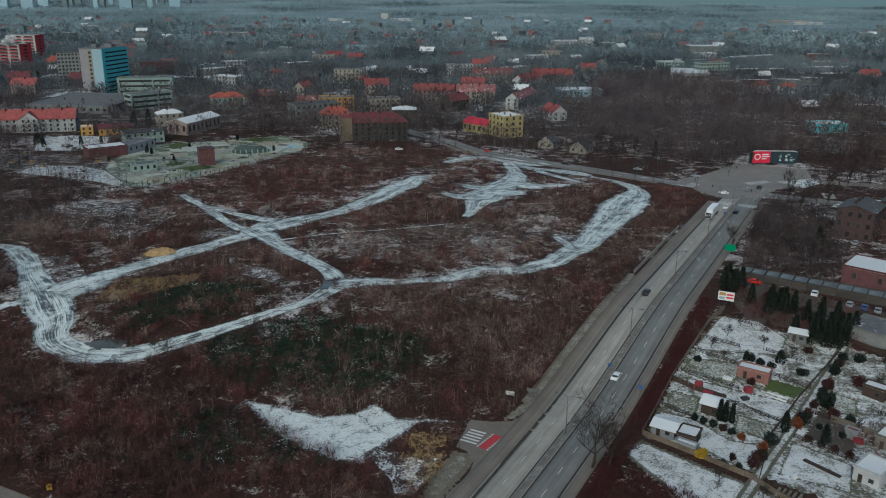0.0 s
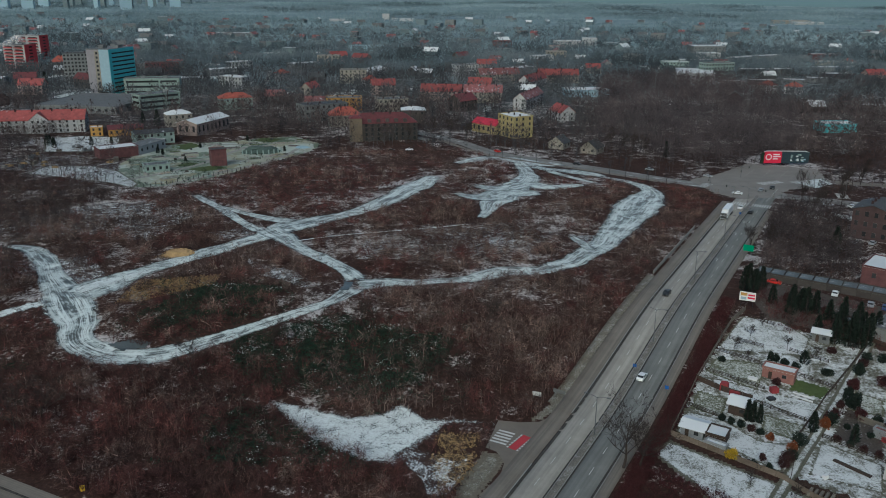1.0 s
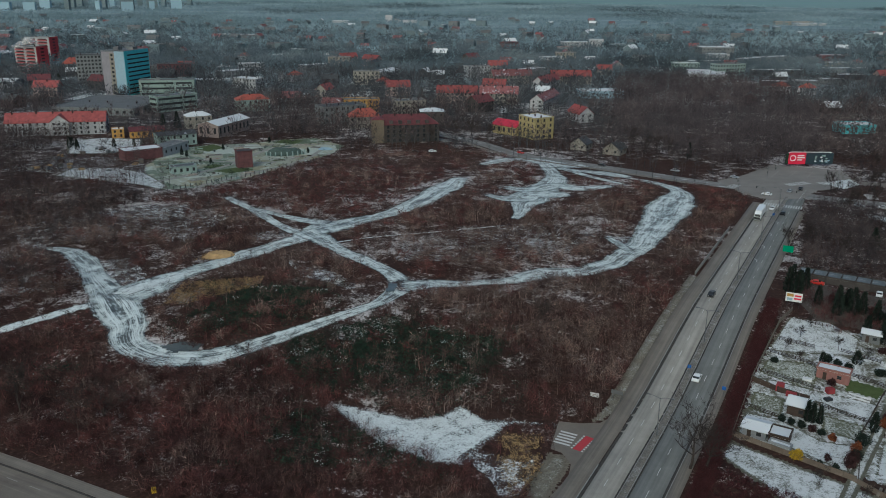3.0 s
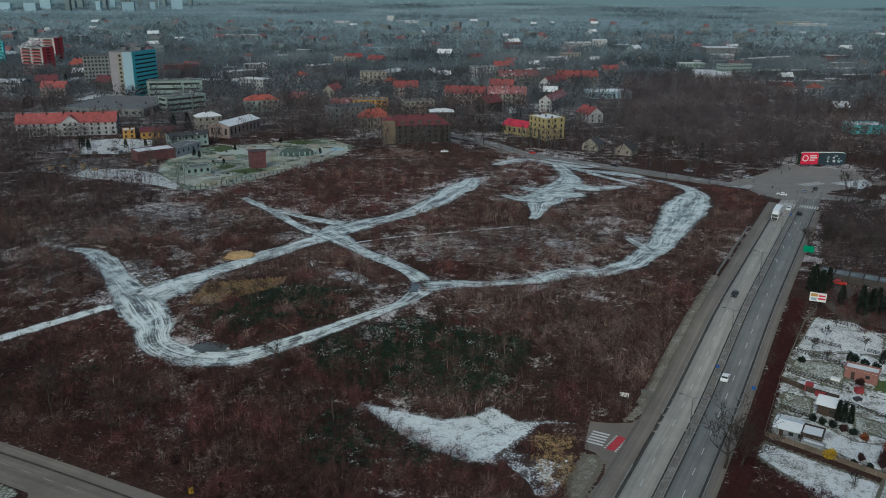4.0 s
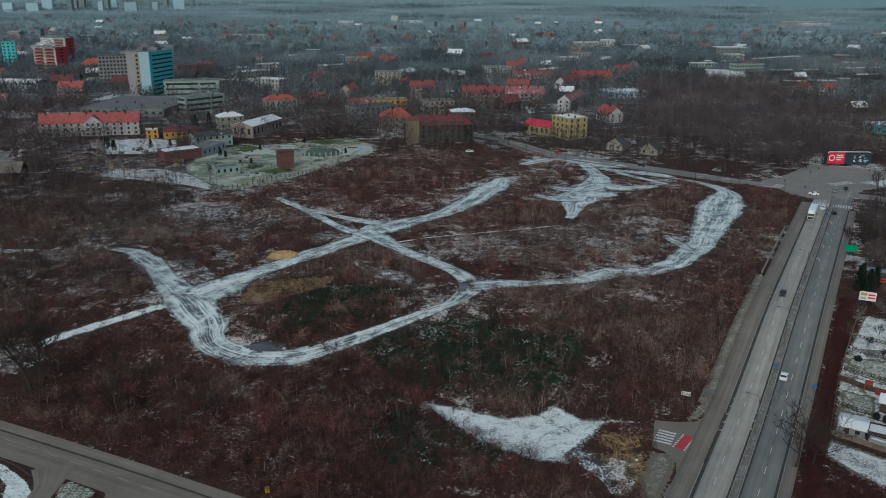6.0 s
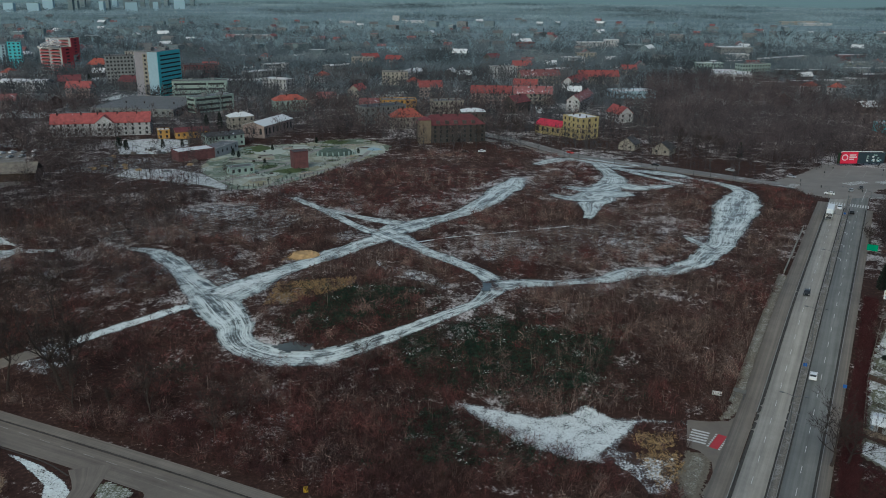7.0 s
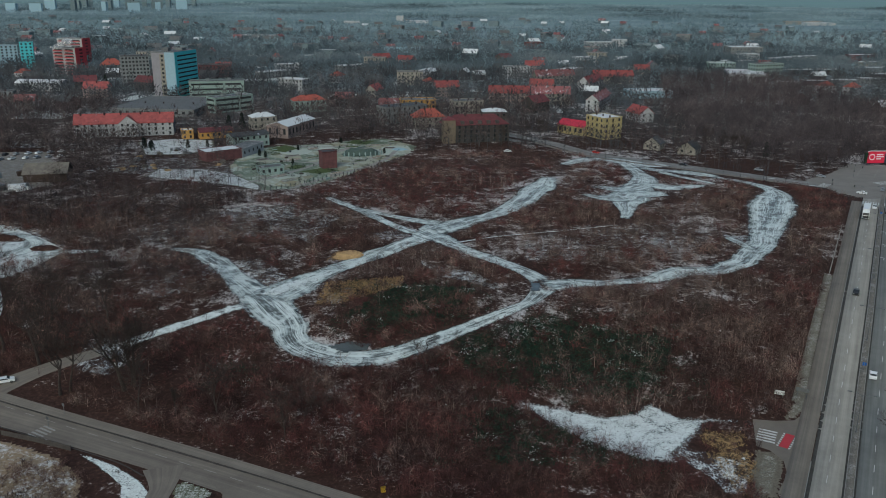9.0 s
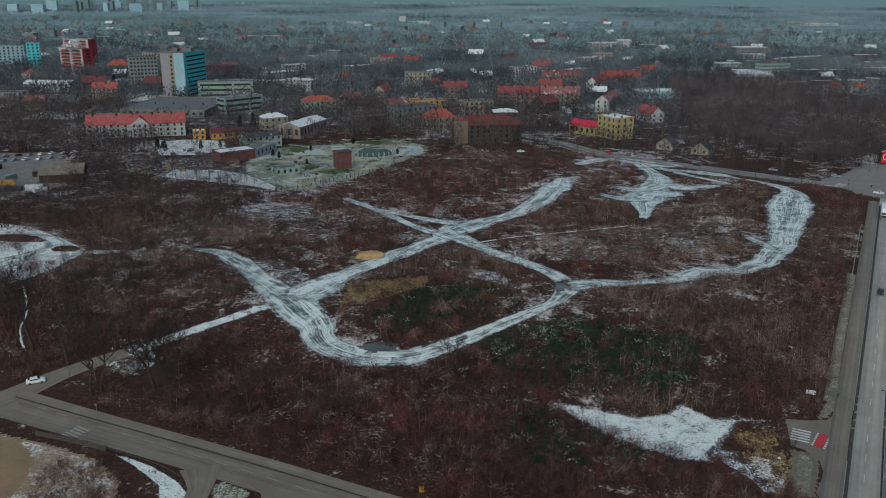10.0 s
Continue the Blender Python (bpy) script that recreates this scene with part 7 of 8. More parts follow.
# ---- single trees ----
def bare_tree(x, y, height, seed, label, spread=0.55, thick=0.3, name="tree"):
    rr = random.Random(seed)
    ob = thing(name, x, y, g(x, y) - 0.1, rr.uniform(0, 360), label, "tree")
    bm, lm, tw = bmesh.new(), bmesh.new(), []
    def grow(p, d, length, rad, level):
        pts, q = [p], p
        for k in range(4):
            d = (d + Vector((rr.gauss(0, 0.12), rr.gauss(0, 0.12), 0.06))).normalized()
            q = q + d * length / 4
            pts.append(q)
        tube(bm if level == 0 else lm, pts, [rad * (1 - 0.17 * k) for k in range(5)], 7 if level == 0 else 4 if level == 1 else 3)
        if level < 3:
            for k in range((6, 4, 4)[level]):
                i = rr.randint(2, 4)
                nd = (d + Vector((rr.gauss(0, spread), rr.gauss(0, spread), rr.uniform(0, 0.35)))).normalized()
                grow(pts[i], nd, length * rr.uniform(0.55, 0.85), rad * 0.46 * (1.1 - 0.1 * i), level + 1)
        else:
            for k in range(11):
                tw.append((pts[rr.randint(1, 4)], (d + Vector((rr.gauss(0, 0.6), rr.gauss(0, 0.6), rr.gauss(0.1, 0.4)))).normalized(), length * rr.uniform(0.35, 0.8)))
    grow(Vector((0, 0, 0)), Vector((0, 0, 1)), height * 0.4, thick, 0)
    part("trunk", bm, M["bark"], ob)
    part("branchwork", lm, M["bark"], ob)
    b0, d0, l0 = np.array([t[0] for t in tw]), np.array([t[1] for t in tw]), np.array([t[2] for t in tw])
    v = blades(b0, d0, l0, np.full(len(l0), 0.03 + 0.0028 * height), np.random.RandomState(seed))
    part("crown", mesh_np("crown", v, np.arange(len(v), dtype=np.int32).reshape(-1, 3), [M["bark"]]), None, ob)
    return ob


bare_tree(30.5, 151.5, 17, 1, "large leafless tree with a wide crown beside the road", 0.95, 0.36)
bare_tree(34, 151.5, 16, 2, "large leafless tree with a wide crown beside the road", 0.95, 0.32)
for k, (x, y, h) in enumerate(((-144, 181.5, 24), (-142, 183, 20), (-158.7, 179.2, 18), (-157, 181, 17), (-170, 193, 19), (-182, 199, 20), (-143, 184, 14), (-118, 169, 12), (-101, 160, 11), (-98, 166, 12), (-189, 206, 19), (-137, 171, 12), (-195, 214, 19), (-205, 207, 18), (-176, 214, 16), (-160, 214, 16), (-52, 200, 9), (-30, 214, 8), (4, 214, 8), (-70, 188, 9))):
    bare_tree(x, y, h * 1.25, 20 + k, "leafless tree with crooked limbs above the brush", 0.75, 0.024 * h)
for k, (x, y, h) in enumerate(((-19, 500, 14), (-8, 506, 14), (2, 497, 13), (-32, 492, 13), (88, 488, 15), (90, 468, 14), (95, 459, 14), (101, 456, 13), (84, 474, 13), (148, 332, 12), (137, 322, 13), (108, 284, 11), (115, 270, 12), (125, 275, 10), (100, 282, 10), (155, 335, 13), (153, 369, 11), (160, 364, 10), (170, 370, 12), (180, 378, 11), (188, 388, 10), (194, 402, 12), (196, 418, 11), (146, 352, 10))):
    bare_tree(x, y, h, 60 + k, "tall leafless street tree with a dark trunk", 0.45, 0.24)
bare_tree(-128.5, 171.5, 7, 90, "pale leaning dead tree trunk in the brush", 0.2, 0.18, "dead_tree")


def conifer(x, y, height, width, seed, label, name="conifer"):
    rr = np.random.RandomState(seed)
    ob = thing(name, x, y, g(x, y), 0, label, "conifer")
    bm = bmesh.new(); tube(bm, [(0, 0, -0.2), (0, 0, height * 0.9)], [0.14, 0.03], 6); part("trunk", bm, M["bark"], ob)
    n = int(130 * height)
    t = rr.rand(n) ** 0.8
    a = rr.uniform(0, 2 * math.pi, n)
    lob = 1 + 0.25 * np.sin(a * 3 + seed) + 0.15 * np.sin(t * 30 + a * 2)
    rad = width / 2 * (np.clip(1 - t, 0, 1) ** 0.7 * np.minimum(1, 4 * t + 0.35)) * lob * rr.uniform(0.55, 1.0, n)
    b0 = np.column_stack([rad * np.cos(a), rad * np.sin(a), t * height])
    d0 = unit(np.column_stack([np.cos(a), np.sin(a), rr.uniform(0.1, 1.2, n)]))
    v = blades(b0, d0, rr.uniform(0.3, 0.7, n), rr.uniform(0.2, 0.4, n), rr)
    part("crown", mesh_np("crown", v, np.arange(len(v), dtype=np.int32).reshape(-1, 3), [M["conifer"]]), None, ob)
    return ob


for k, (x, y, h, w) in enumerate(((84.3, 241, 8, 3), (87.8, 241, 7, 2.6), (86, 238, 8, 2.8), (89.3, 231, 6, 3.0), (94.5, 229, 7, 3.4), (96, 227, 6.5, 3.2), (97.5, 229, 6, 3), (95.1, 212, 6, 3), (99.7, 211, 7, 3), (102, 213, 8, 3.2), (104.4, 211, 7.5, 3), (107.5, 212, 7, 2.8), (105, 219, 8, 3.4), (101, 219, 7, 3.2), (109, 218, 7, 3), (128, 278, 10, 4.5), (62.9, 171.6, 5.4, 1.5), (64, 171.1, 5.0, 1.3), (65.4, 170.6, 4.6, 1.3), (90.4, 177.5, 3.2, 2.6), (77.6, 198.6, 2.6, 1.4), (86, 197.5, 3.6, 3.0), (-360, 730, 14, 6), (-205, 534, 10, 5), (-198, 540, 11, 5), (-166, 528, 9, 4), (-238, 470, 7, 3.5), (112, 455, 9, 3.5), (98, 207.5, 7, 3.6), (101, 206, 8, 3.4), (103.5, 205.5, 7.5, 3.4), (106, 206.5, 8, 3.6), (103, 209, 8.5, 3.4), (108, 209.5, 8, 3.4), (111.5, 212.5, 7, 3.2), (92, 224, 8, 3.6), (96.5, 224, 8.5, 3.8), (99.5, 224.6, 7, 3.4), (86.5, 243.5, 8, 3.4), (90, 242, 7.5, 3.2), (76.2, 167.2, 5, 2.2), (83.5, 163, 4.5, 2))):
    conifer(x, y, h, w, k, "dark evergreen conifer of dense upright growth")


# ---- gardens ----
def bush(x, y, w, h, mat, label, seed, name="garden_shrub"):
    rr = np.random.RandomState(seed)
    ob = thing(name, x, y, g(x, y), 0, label, "shrub")
    n = int(420 * w)
    u = unit(rr.normal(0, 1, (n, 3)))
    b0 = u * rr.uniform(0.1, 1.0, n)[:, None] ** 0.5 * np.array([w / 2, w / 2, h / 2]) * (1 + 0.2 * np.sin(u[:, :1] * 5 + seed)) + np.array([0, 0, h / 2])
    b0[:, 2] = np.abs(b0[:, 2])
    v = blades(b0, unit(u + rr.normal(0, 0.5, (n, 3))), rr.uniform(0.2, 0.4, n), rr.uniform(0.12, 0.28, n), rr)
    part("foliage", mesh_np("foliage", v, np.arange(len(v), dtype=np.int32).reshape(-1, 3), [M[mat]]), None, ob)
    bm = bmesh.new(); tube(bm, [(0, 0, -0.1), (0, 0, h * 0.6)], [0.08, 0.03], 5); part("stem", bm, M["bark"], ob)


for k, (x, y) in enumerate(((90, 180.8), (93.8, 186), (98, 192.8), (89.7, 178), (83.5, 172.8), (81.8, 170.5), (107, 198.6), (102, 187.6), (91.7, 179.6), (92.4, 170.7), (89.5, 173), (70.8, 161.4), (67, 155.6), (102.7, 223.8), (104.6, 220), (98.9, 233), (94.4, 233), (100, 227))):
    bush(x, y, 2.2 + 0.35 * (k % 4), 2.4 + 0.4 * (k % 3), ("conifer", "hedge_red", "conifer")[k % 3], ("dense dark evergreen shrub beside a garden path", "dense dark red garden shrub", "dense dark evergreen shrub beside a garden path")[k % 3], 300 + k)
M["leaf_orange"] = simple("russet_leaves", (0.2, 0.065, 0.025), 0.9, var=0.35, island=0.5)
M["leaf_maroon"] = simple("dark_maroon_leaves", (0.05, 0.022, 0.022), 0.9, var=0.4, island=0.5)
for k, (x, y, w, h, mt, lb) in enumerate((
    (54.5, 156, 2.6, 2.0, "yellow_leaf", "golden yellow garden shrub"), (65.4, 163.6, 1.8, 1.6, "leaf_orange", "russet garden shrub in the snow"), (58.1, 153.2, 1.4, 1.4, "conifer", "small dark clipped shrub"), (60.9, 151.8, 1.3, 1.4, "conifer", "small dark clipped shrub"), (60.7, 155.3, 1.2, 1.6, "leaf_maroon", "dark red garden shrub in snow"),
    (64.3, 152.8, 2.4, 2.6, "leaf_maroon", "dark red-brown hedge shrub"), (66.2, 155.4, 2.4, 2.4, "leaf_maroon", "dark red-brown hedge shrub"), (68.2, 158.4, 2.2, 2.6, "leaf_orange", "russet hedge shrub by the gate"), (57.2, 171.6, 1.5, 1.8, "conifer", "dark clipped shrub in a row"), (58.8, 170.4, 1.6, 1.6, "conifer", "dark clipped shrub in a row"), (60.6, 169, 1.6, 1.7, "conifer", "dark clipped shrub in a row"), (62.4, 167.4, 1.6, 1.5, "leaf_maroon", "dark clipped shrub in a row"), (64, 166, 1.5, 1.3, "conifer", "dark clipped shrub in a row"),
    (75.4, 187.6, 2.0, 1.8, "leaf_maroon", "dark shrub beside the pink shed"), (79, 198.6, 2.2, 1.9, "conifer", "dark evergreen shrub by a hedge"), (80.6, 196.6, 2.4, 1.8, "conifer", "dark evergreen shrub by a hedge"), (82.8, 195, 2.2, 1.8, "conifer", "dark evergreen shrub by a hedge"), (89.8, 192.4, 3.0, 1.6, "conifer", "low spreading dark evergreen"), (95.4, 203, 2.4, 1.6, "leaf_maroon", "low dark shrub by the rockery"), (65, 198.2, 1.8, 1.4, "conifer", "low dark evergreen in snow"),
    (79.8, 169.2, 2.6, 2.4, "leaf_orange", "russet hedge shrub by the path"), (81.6, 171.6, 2.6, 2.6, "leaf_maroon", "dark hedge shrub by the path"), (84.6, 168.8, 1.4, 1.2, "conifer", "small dark clipped shrub"), (88.2, 165.2, 1.4, 1.2, "conifer", "small dark clipped shrub"), (80, 163.4, 1.5, 1.4, "leaf_maroon", "dark shrub in a garden row"), (82, 161.2, 1.4, 1.3, "conifer", "dark shrub in a garden row"), (84, 159.2, 1.6, 1.4, "leaf_maroon", "dark shrub in a garden row"), (86.2, 157, 1.8, 1.5, "leaf_maroon", "dark shrub in a garden row"), (98, 192.6, 2.4, 2.4, "conifer", "dark hedge shrub by the path"), (100.5, 196.2, 2.4, 2.4, "leaf_maroon", "dark hedge shrub by the path"), (103, 199.6, 2.4, 2.2, "conifer", "dark hedge shrub by the path"), (94, 187.2, 2.4, 2.0, "leaf_maroon", "dark hedge shrub by the path"), (91.5, 183.6, 2.2, 2.0, "conifer", "dark hedge shrub by the path"), (87, 177.8, 2.0, 1.8, "leaf_maroon", "dark hedge shrub by the path"),
)):
    bush(x, y, w, h, mt, lb, 100 + k)
for k, (x, y, h) in enumerate(((76.5, 211, 4.0), (70.3, 204.5, 4.2), (84, 204, 4.5), (90, 200, 4.0), (105, 186, 4.5), (112, 195, 5), (100, 172, 3.5), (62, 141, 4.0), (55, 146, 4.5), (72, 199, 3.5), (93, 168, 3.5), (82, 217, 4.5), (88, 213, 5))):
    bare_tree(x, y, h, 140 + k, "small leafless fruit tree in a garden", 0.7, 0.09, "fruit_tree")


def fence(pts, h, mat, label, step=2.4, solid=True, name="fence"):
    """Posts with panels between them, or rails where the fence is open."""
    ob = thing(name, 0, 0, 0, 0, label, "fence")
    for (x0, y0), (x1, y1) in zip(pts, pts[1:]):
        L = math.hypot(x1 - x0, y1 - y0)
        n = max(1, round(L / step))
        ang = math.degrees(math.atan2(y1 - y0, x1 - x0))
        for k in range(n + 1):
            x, y = x0 + (x1 - x0) * k / n, y0 + (y1 - y0) * k / n
            bm = bmesh.new(); box(bm, -0.07, 0.07, -0.07, 0.07, -0.2, h + 0.08)
            o = part("post", bm, M[mat], ob); o.matrix_basis = pose(x, y, g(x, y), 0, 0, ang)
            if k < n:
                xb, yb = x0 + (x1 - x0) * (k + 1) / n, y0 + (y1 - y0) * (k + 1) / n
                tilt = -math.degrees(math.atan2(g(xb, yb) - g(x, y), L / n))
                bm = bmesh.new()
                if solid:
                    box(bm, 0.07, L / n - 0.07, -0.035, 0.035, 0.02, h)
                    o = part("panel", bm, M[mat], ob); o.matrix_basis = pose(x, y, g(x, y), 0, tilt, ang)
                else:
                    bm.free()
                    for z in (0.3, h * 0.6, h - 0.1):
                        bm = bmesh.new(); box(bm, 0.07, L / n - 0.07, -0.05, 0.05, z, z + 0.1)
                        o = part("rail", bm, M[mat], ob); o.matrix_basis = pose(x, y, g(x, y), 0, tilt, ang)
    return ob


M["fence_brown"] = simple("brown_concrete_fence", (0.13, 0.105, 0.085), 0.9, var=0.35, scale=0.8, obvar=0.3)
fence([(43.8, 165.1), (50.3, 159.4), (63.2, 147.6)], 1.3, "fence_brown", "brown concrete panel fence round the gardens")
fence([(43.9, 165.6), (56.7, 190.5), (73.7, 218.9), (80.1, 226.5)], 1.3, "wood_grey", "mid-grey plank fence beside the hedge")
fence([(56, 189.4), (61, 184.5), (67, 180.5)], 1.5, "wood_dark", "dark plank fence between two gardens")
for pts in ([(51.2, 177.9), (57.2, 172.4)], [(67.2, 179.6), (73.2, 174.3), (77.6, 170.4)], [(59.6, 193.9), (71.5, 185.2)], [(65.6, 203), (76, 195.8)], [(70.3, 209.5), (78, 205.2)], [(79.4, 221.8), (85, 217)], [(84.9, 175.8), (88.7, 172.3)], [(77.4, 164.8), (86.4, 154.6)], [(82, 192), (89.4, 185.8)], [(92.5, 198), (84.5, 203.5)], [(106, 187), (118, 176)], [(64.3, 147), (72, 140.5)]):
    fence(pts, 1.1, "wood_dark", "low open wire and post fence", 2.0, False)
fence([(88.7, 172.3), (97.5, 164.2), (106, 156)], 1.6, "wood_grey", "mid-grey board fence")
fence([(63.6, 147.4), (72.6, 165.6), (85.2, 182), (106, 206)], 1.1, "wood_dark", "dark wire fence along the garden path", 2.5, False)
fence([(61.8, 149.2), (66, 142), (74, 133)], 1.2, "fence_brown", "brown concrete panel fence round the gardens")
fence([(105, 212.4), (115.5, 201.4), (125, 194)], 1.4, "wood_dark", "dark plank fence below the garages")


def shed(A, ang, L, W, H, wall, roof, label, style="flat", rise=0.6, extra=None, door=True):
    ob = building("garden_shed", A, ang, L, W, H, wall, roof, label, "shed", "gable" if style == "gable" else "flat", rise, 1, 0, 0, chimneys=0)
    if door:
        bm = bmesh.new(); box(bm, L * 0.2, L * 0.2 + 0.85, -0.06, 0.03, 0.3, 2.2); part("door", bm, M["wood_dark"], ob)
        o = part("window", window_mesh(0.8, 0.7), None, ob); o.location = (L * 0.7, 0, 1.3)
    return ob


shed((45.9, 165.4), -31, 5.0, 5.0, 2.3, "sheet_grey", "roof_snow", "grey sheet garden shed with a snowy roof", "gable", 0.7)
shed((50.6, 162.4), -31, 4.2, 4.6, 2.0, "wood_dark", "roof_snow", "low grey shed with a snowy roof", door=False)
shed((49.8, 159.9), -38, 4.4, 1.6, 1.5, "sheet_grey", "roof_snow", "lean-to of grey sheet under snow", door=False)
shed((59.5, 175), -33, 4.4, 4.8, 2.7, "wood_dark", "roof_snow", "black timber garden house with a snowy roof", "gable", 1.0)
shed((73, 191.4), -33, 7.6, 3.4, 2.5, "shed_pink", "roof_snow", "pink rendered garden house with a snowy flat roof")
shed((92.5, 209.2), -30, 4.4, 3.4, 2.6, "plaster_grey", "roof_snow", "small grey garden house on a red base", "gable", 0.6)
shed((101, 183.8), -45, 5.0, 3.4, 2.6, "wood_dark", "roof_snow", "dark timber shed with a snowy roof")
shed((83, 148.8), -48, 5.2, 7.0, 2.9, "plaster_white", "roof_snow", "white garden house with a snowy flat roof")
shed((93.5, 161.6), -46, 5.5, 5.0, 2.8, "wood_grey", "roof_snow", "grey timber shed with a snowy roof")
shed((88.8, 165.4), -46, 2.6, 1.6, 1.9, "sheet_grey", "roof_pink", "small greenhouse with a rusty frame", door=False)
shed((102, 214), -30, 3.6, 4, 3.2, "wood_dark", "roof_dark", "dark timber shed among conifers")
building("storehouse", (109, 211), -44, 14, 12, 3.2, "plaster_grey", "roof_grey", "grey storehouse with a half snowy flat roof", "storehouse", "flat", floors=1, cols=0, chimneys=0)


def small_box(name, x, y, turn, L, W, H, mat, label, category, lift=0.05):
    ob = thing(name, x, y, g(x, y) + lift, turn, label, category)
    bm = bmesh.new(); box(bm, -L / 2, L / 2, -W / 2, W / 2, -0.2, H); bmesh.ops.bevel(bm, geom=bm.edges[:], offset=min(L, W, H) * 0.08, segments=1); part("body", bm, M[mat], ob)
    return ob


small_box("raised_bed", 70.3, 190, -30, 2.2, 1.3, 0.5, "frame_white", "white raised garden bed under snow", "raised bed")
small_box("bench_board", 80.2, 182.7, -38, 5.0, 0.5, 0.25, "frame_white", "white boards lying beside the lawn", "boards")
small_box("bench_board", 79.4, 181.5, -38, 5.0, 0.4, 0.2, "frame_white", "white boards lying beside the lawn", "boards")
small_box("cold_frame", 78.4, 152.4, -52, 8.0, 0.9, 0.35, "wood_dark", "long dark cold frame in the snow", "cold frame")
small_box("awning", 61.7, 185.2, -30, 1.8, 1.8, 1.9, "awning_red", "red garden awning beside the black house", "awning")
small_box("awning", 63.5, 182.6, -33, 2.4, 1.2, 1.2, "awning_red", "red garden awning beside the black house", "awning")
small_box("garden_toy", 73.6, 184.3, 10, 1.8, 1.4, 1.3, "awning_red", "red covered garden swing", "swing")
small_box("compost_box", 71.8, 181, 20, 1.8, 1.3, 0.6, "metal_dark", "dark tub in the snowy garden", "tub")
small_box("garden_table", 90.8, 163, 30, 1.0, 2.0, 1.0, "awning_red", "red painted trellis by the greenhouse", "trellis")
small_box("water_tank", 71.2, 148.6, 20, 1.0, 0.7, 0.9, "frame_white", "pale water tank in the snow", "water tank")
for k in range(5):
    small_box("fence_stack", 66 + 0.9 * k, 143.5 - 0.5 * k, -40, 0.5, 2.6, 0.7, "wood_grey", "grey planks stacked by the garden fence", "planks")

# ---- park, yards and old street ----
def planting_bed(x, y, turn, L, W, top, label):
    """A raised bed: low kerb stones round a planted top."""
    ob = thing("planting_bed", x, y, g(x, y) + 0.05, turn, label, "planting bed", "planting beds in the park")
    bm = bmesh.new()
    for x0, x1, y0, y1 in ((-L / 2, L / 2, -W / 2, -W / 2 + 0.3), (-L / 2, L / 2, W / 2 - 0.3, W / 2), (-L / 2, -L / 2 + 0.3, -W / 2 + 0.3, W / 2 - 0.3), (L / 2 - 0.3, L / 2, -W / 2 + 0.3, W / 2 - 0.3)):
        box(bm, x0, x1, y0, y1, -0.3, 0.45)
    part("kerb_stone", bm, M["concrete"], ob)
    bm = bmesh.new(); box(bm, -L / 2 + 0.3, L / 2 - 0.3, -W / 2 + 0.3, W / 2 - 0.3, -0.3, 0.36); part("planting", bm, M[top], ob)


for k, (x, y, t, L, W, top) in enumerate(((-148, 440, 30, 9, 4, "straw_snow"), (-138, 448, 30, 7, 3, "grass_green"), (-150, 452, 25, 8, 3, "yard_soil"), (-160, 456, 28, 6, 4, "grass_green"), (-132, 470, 20, 10, 4, "yard_soil"), (-142, 474, 24, 6, 4, "straw_snow"), (-120, 480, 10, 8, 4, "grass_green"), (-108, 486, 0, 8, 3, "straw_snow"), (-98, 478, -10, 6, 4, "yard_soil"), (-112, 438, 40, 7, 3, "grass_green"), (-104, 448, 50, 8, 3, "straw_snow"), (-140, 386, 45, 7, 3, "lawn_thin"), (-146, 396, 45, 6, 3, "straw_snow"), (-164, 440, 30, 7, 4, "yard_soil"), (-120, 404, 48, 8, 3, "straw_snow"), (-96, 496, -15, 8, 4, "grass_green"))):
    planting_bed(x, y, t, L, W, top, "low kerbed planting bed on frosted park ground")
for k, (x, y, h) in enumerate(((-168, 452, 4), (-164, 448, 3.4), (-150, 470, 3), (-128, 492, 3.5), (-100, 462, 3), (-146, 430, 2.6), (-240, 478, 5), (-236, 474, 4), (-214, 474, 5), (-204, 478, 4.4), (-232, 466, 6))):
    conifer(x, y, h, h * 0.5, 400 + k, "small dark evergreen in the frosted park")

ob = thing("post_row", 0, 0, 0, 0, "row of dark fence posts on the park edge", "fence")
EDGE = catmull([(-156, 356, 0), (-142, 366, 0), (-128, 384, 0), (-114, 401, 0), (-102, 420, 0), (-90, 442, 0)], 2.6)
for k, (x, y, _) in enumerate(EDGE):
    bm = bmesh.new(); box(bm, -0.14, 0.14, -0.14, 0.14, -0.2, 1.5 + 0.7 * ((k * 37) % 10) / 10); o = part("post", bm, M["metal_dark"], ob); o.location = (x, y, g(x, y))
patch("lawn", [(-140, 408), (-128, 402), (-118, 412), (-128, 420)], M["grass_green"], 0.13, "green lawn in the frosted park", "lawn", rough=0.4, seed=21)
patch("lawn", [(-148, 418), (-141, 414), (-136, 424), (-143, 427)], M["grass_green"], 0.13, "green lawn in the frosted park", "lawn", rough=0.4, seed=22)
patch("lawn", [(-126, 492), (-112, 488), (-108, 500), (-122, 503)], M["grass_green"], 0.13, "green lawn in the frosted park", "lawn", rough=0.4, seed=23)
patch("lawn", [(-168, 470), (-156, 462), (-150, 476), (-160, 486)], M["grass_green"], 0.13, "green lawn in the frosted park", "lawn", rough=0.4, seed=24)
for rows in ([(-158, 380, 3), (-146, 400, 3), (-134, 428, 3), (-128, 460, 3), (-118, 486, 3)], [(-136, 370, 2.5), (-118, 402, 2.5), (-100, 438, 2.5), (-94, 470, 2.5)], [(-160, 440, 2.5), (-140, 434, 2.5), (-112, 432, 2.5)], [(-166, 488, 2.5), (-146, 480, 2.5), (-126, 482, 2.5), (-100, 488, 2.5)]):
    band("park_path", rows, M["concrete"], 0.12, 0.1, "pale paved park path", "path", across=3)
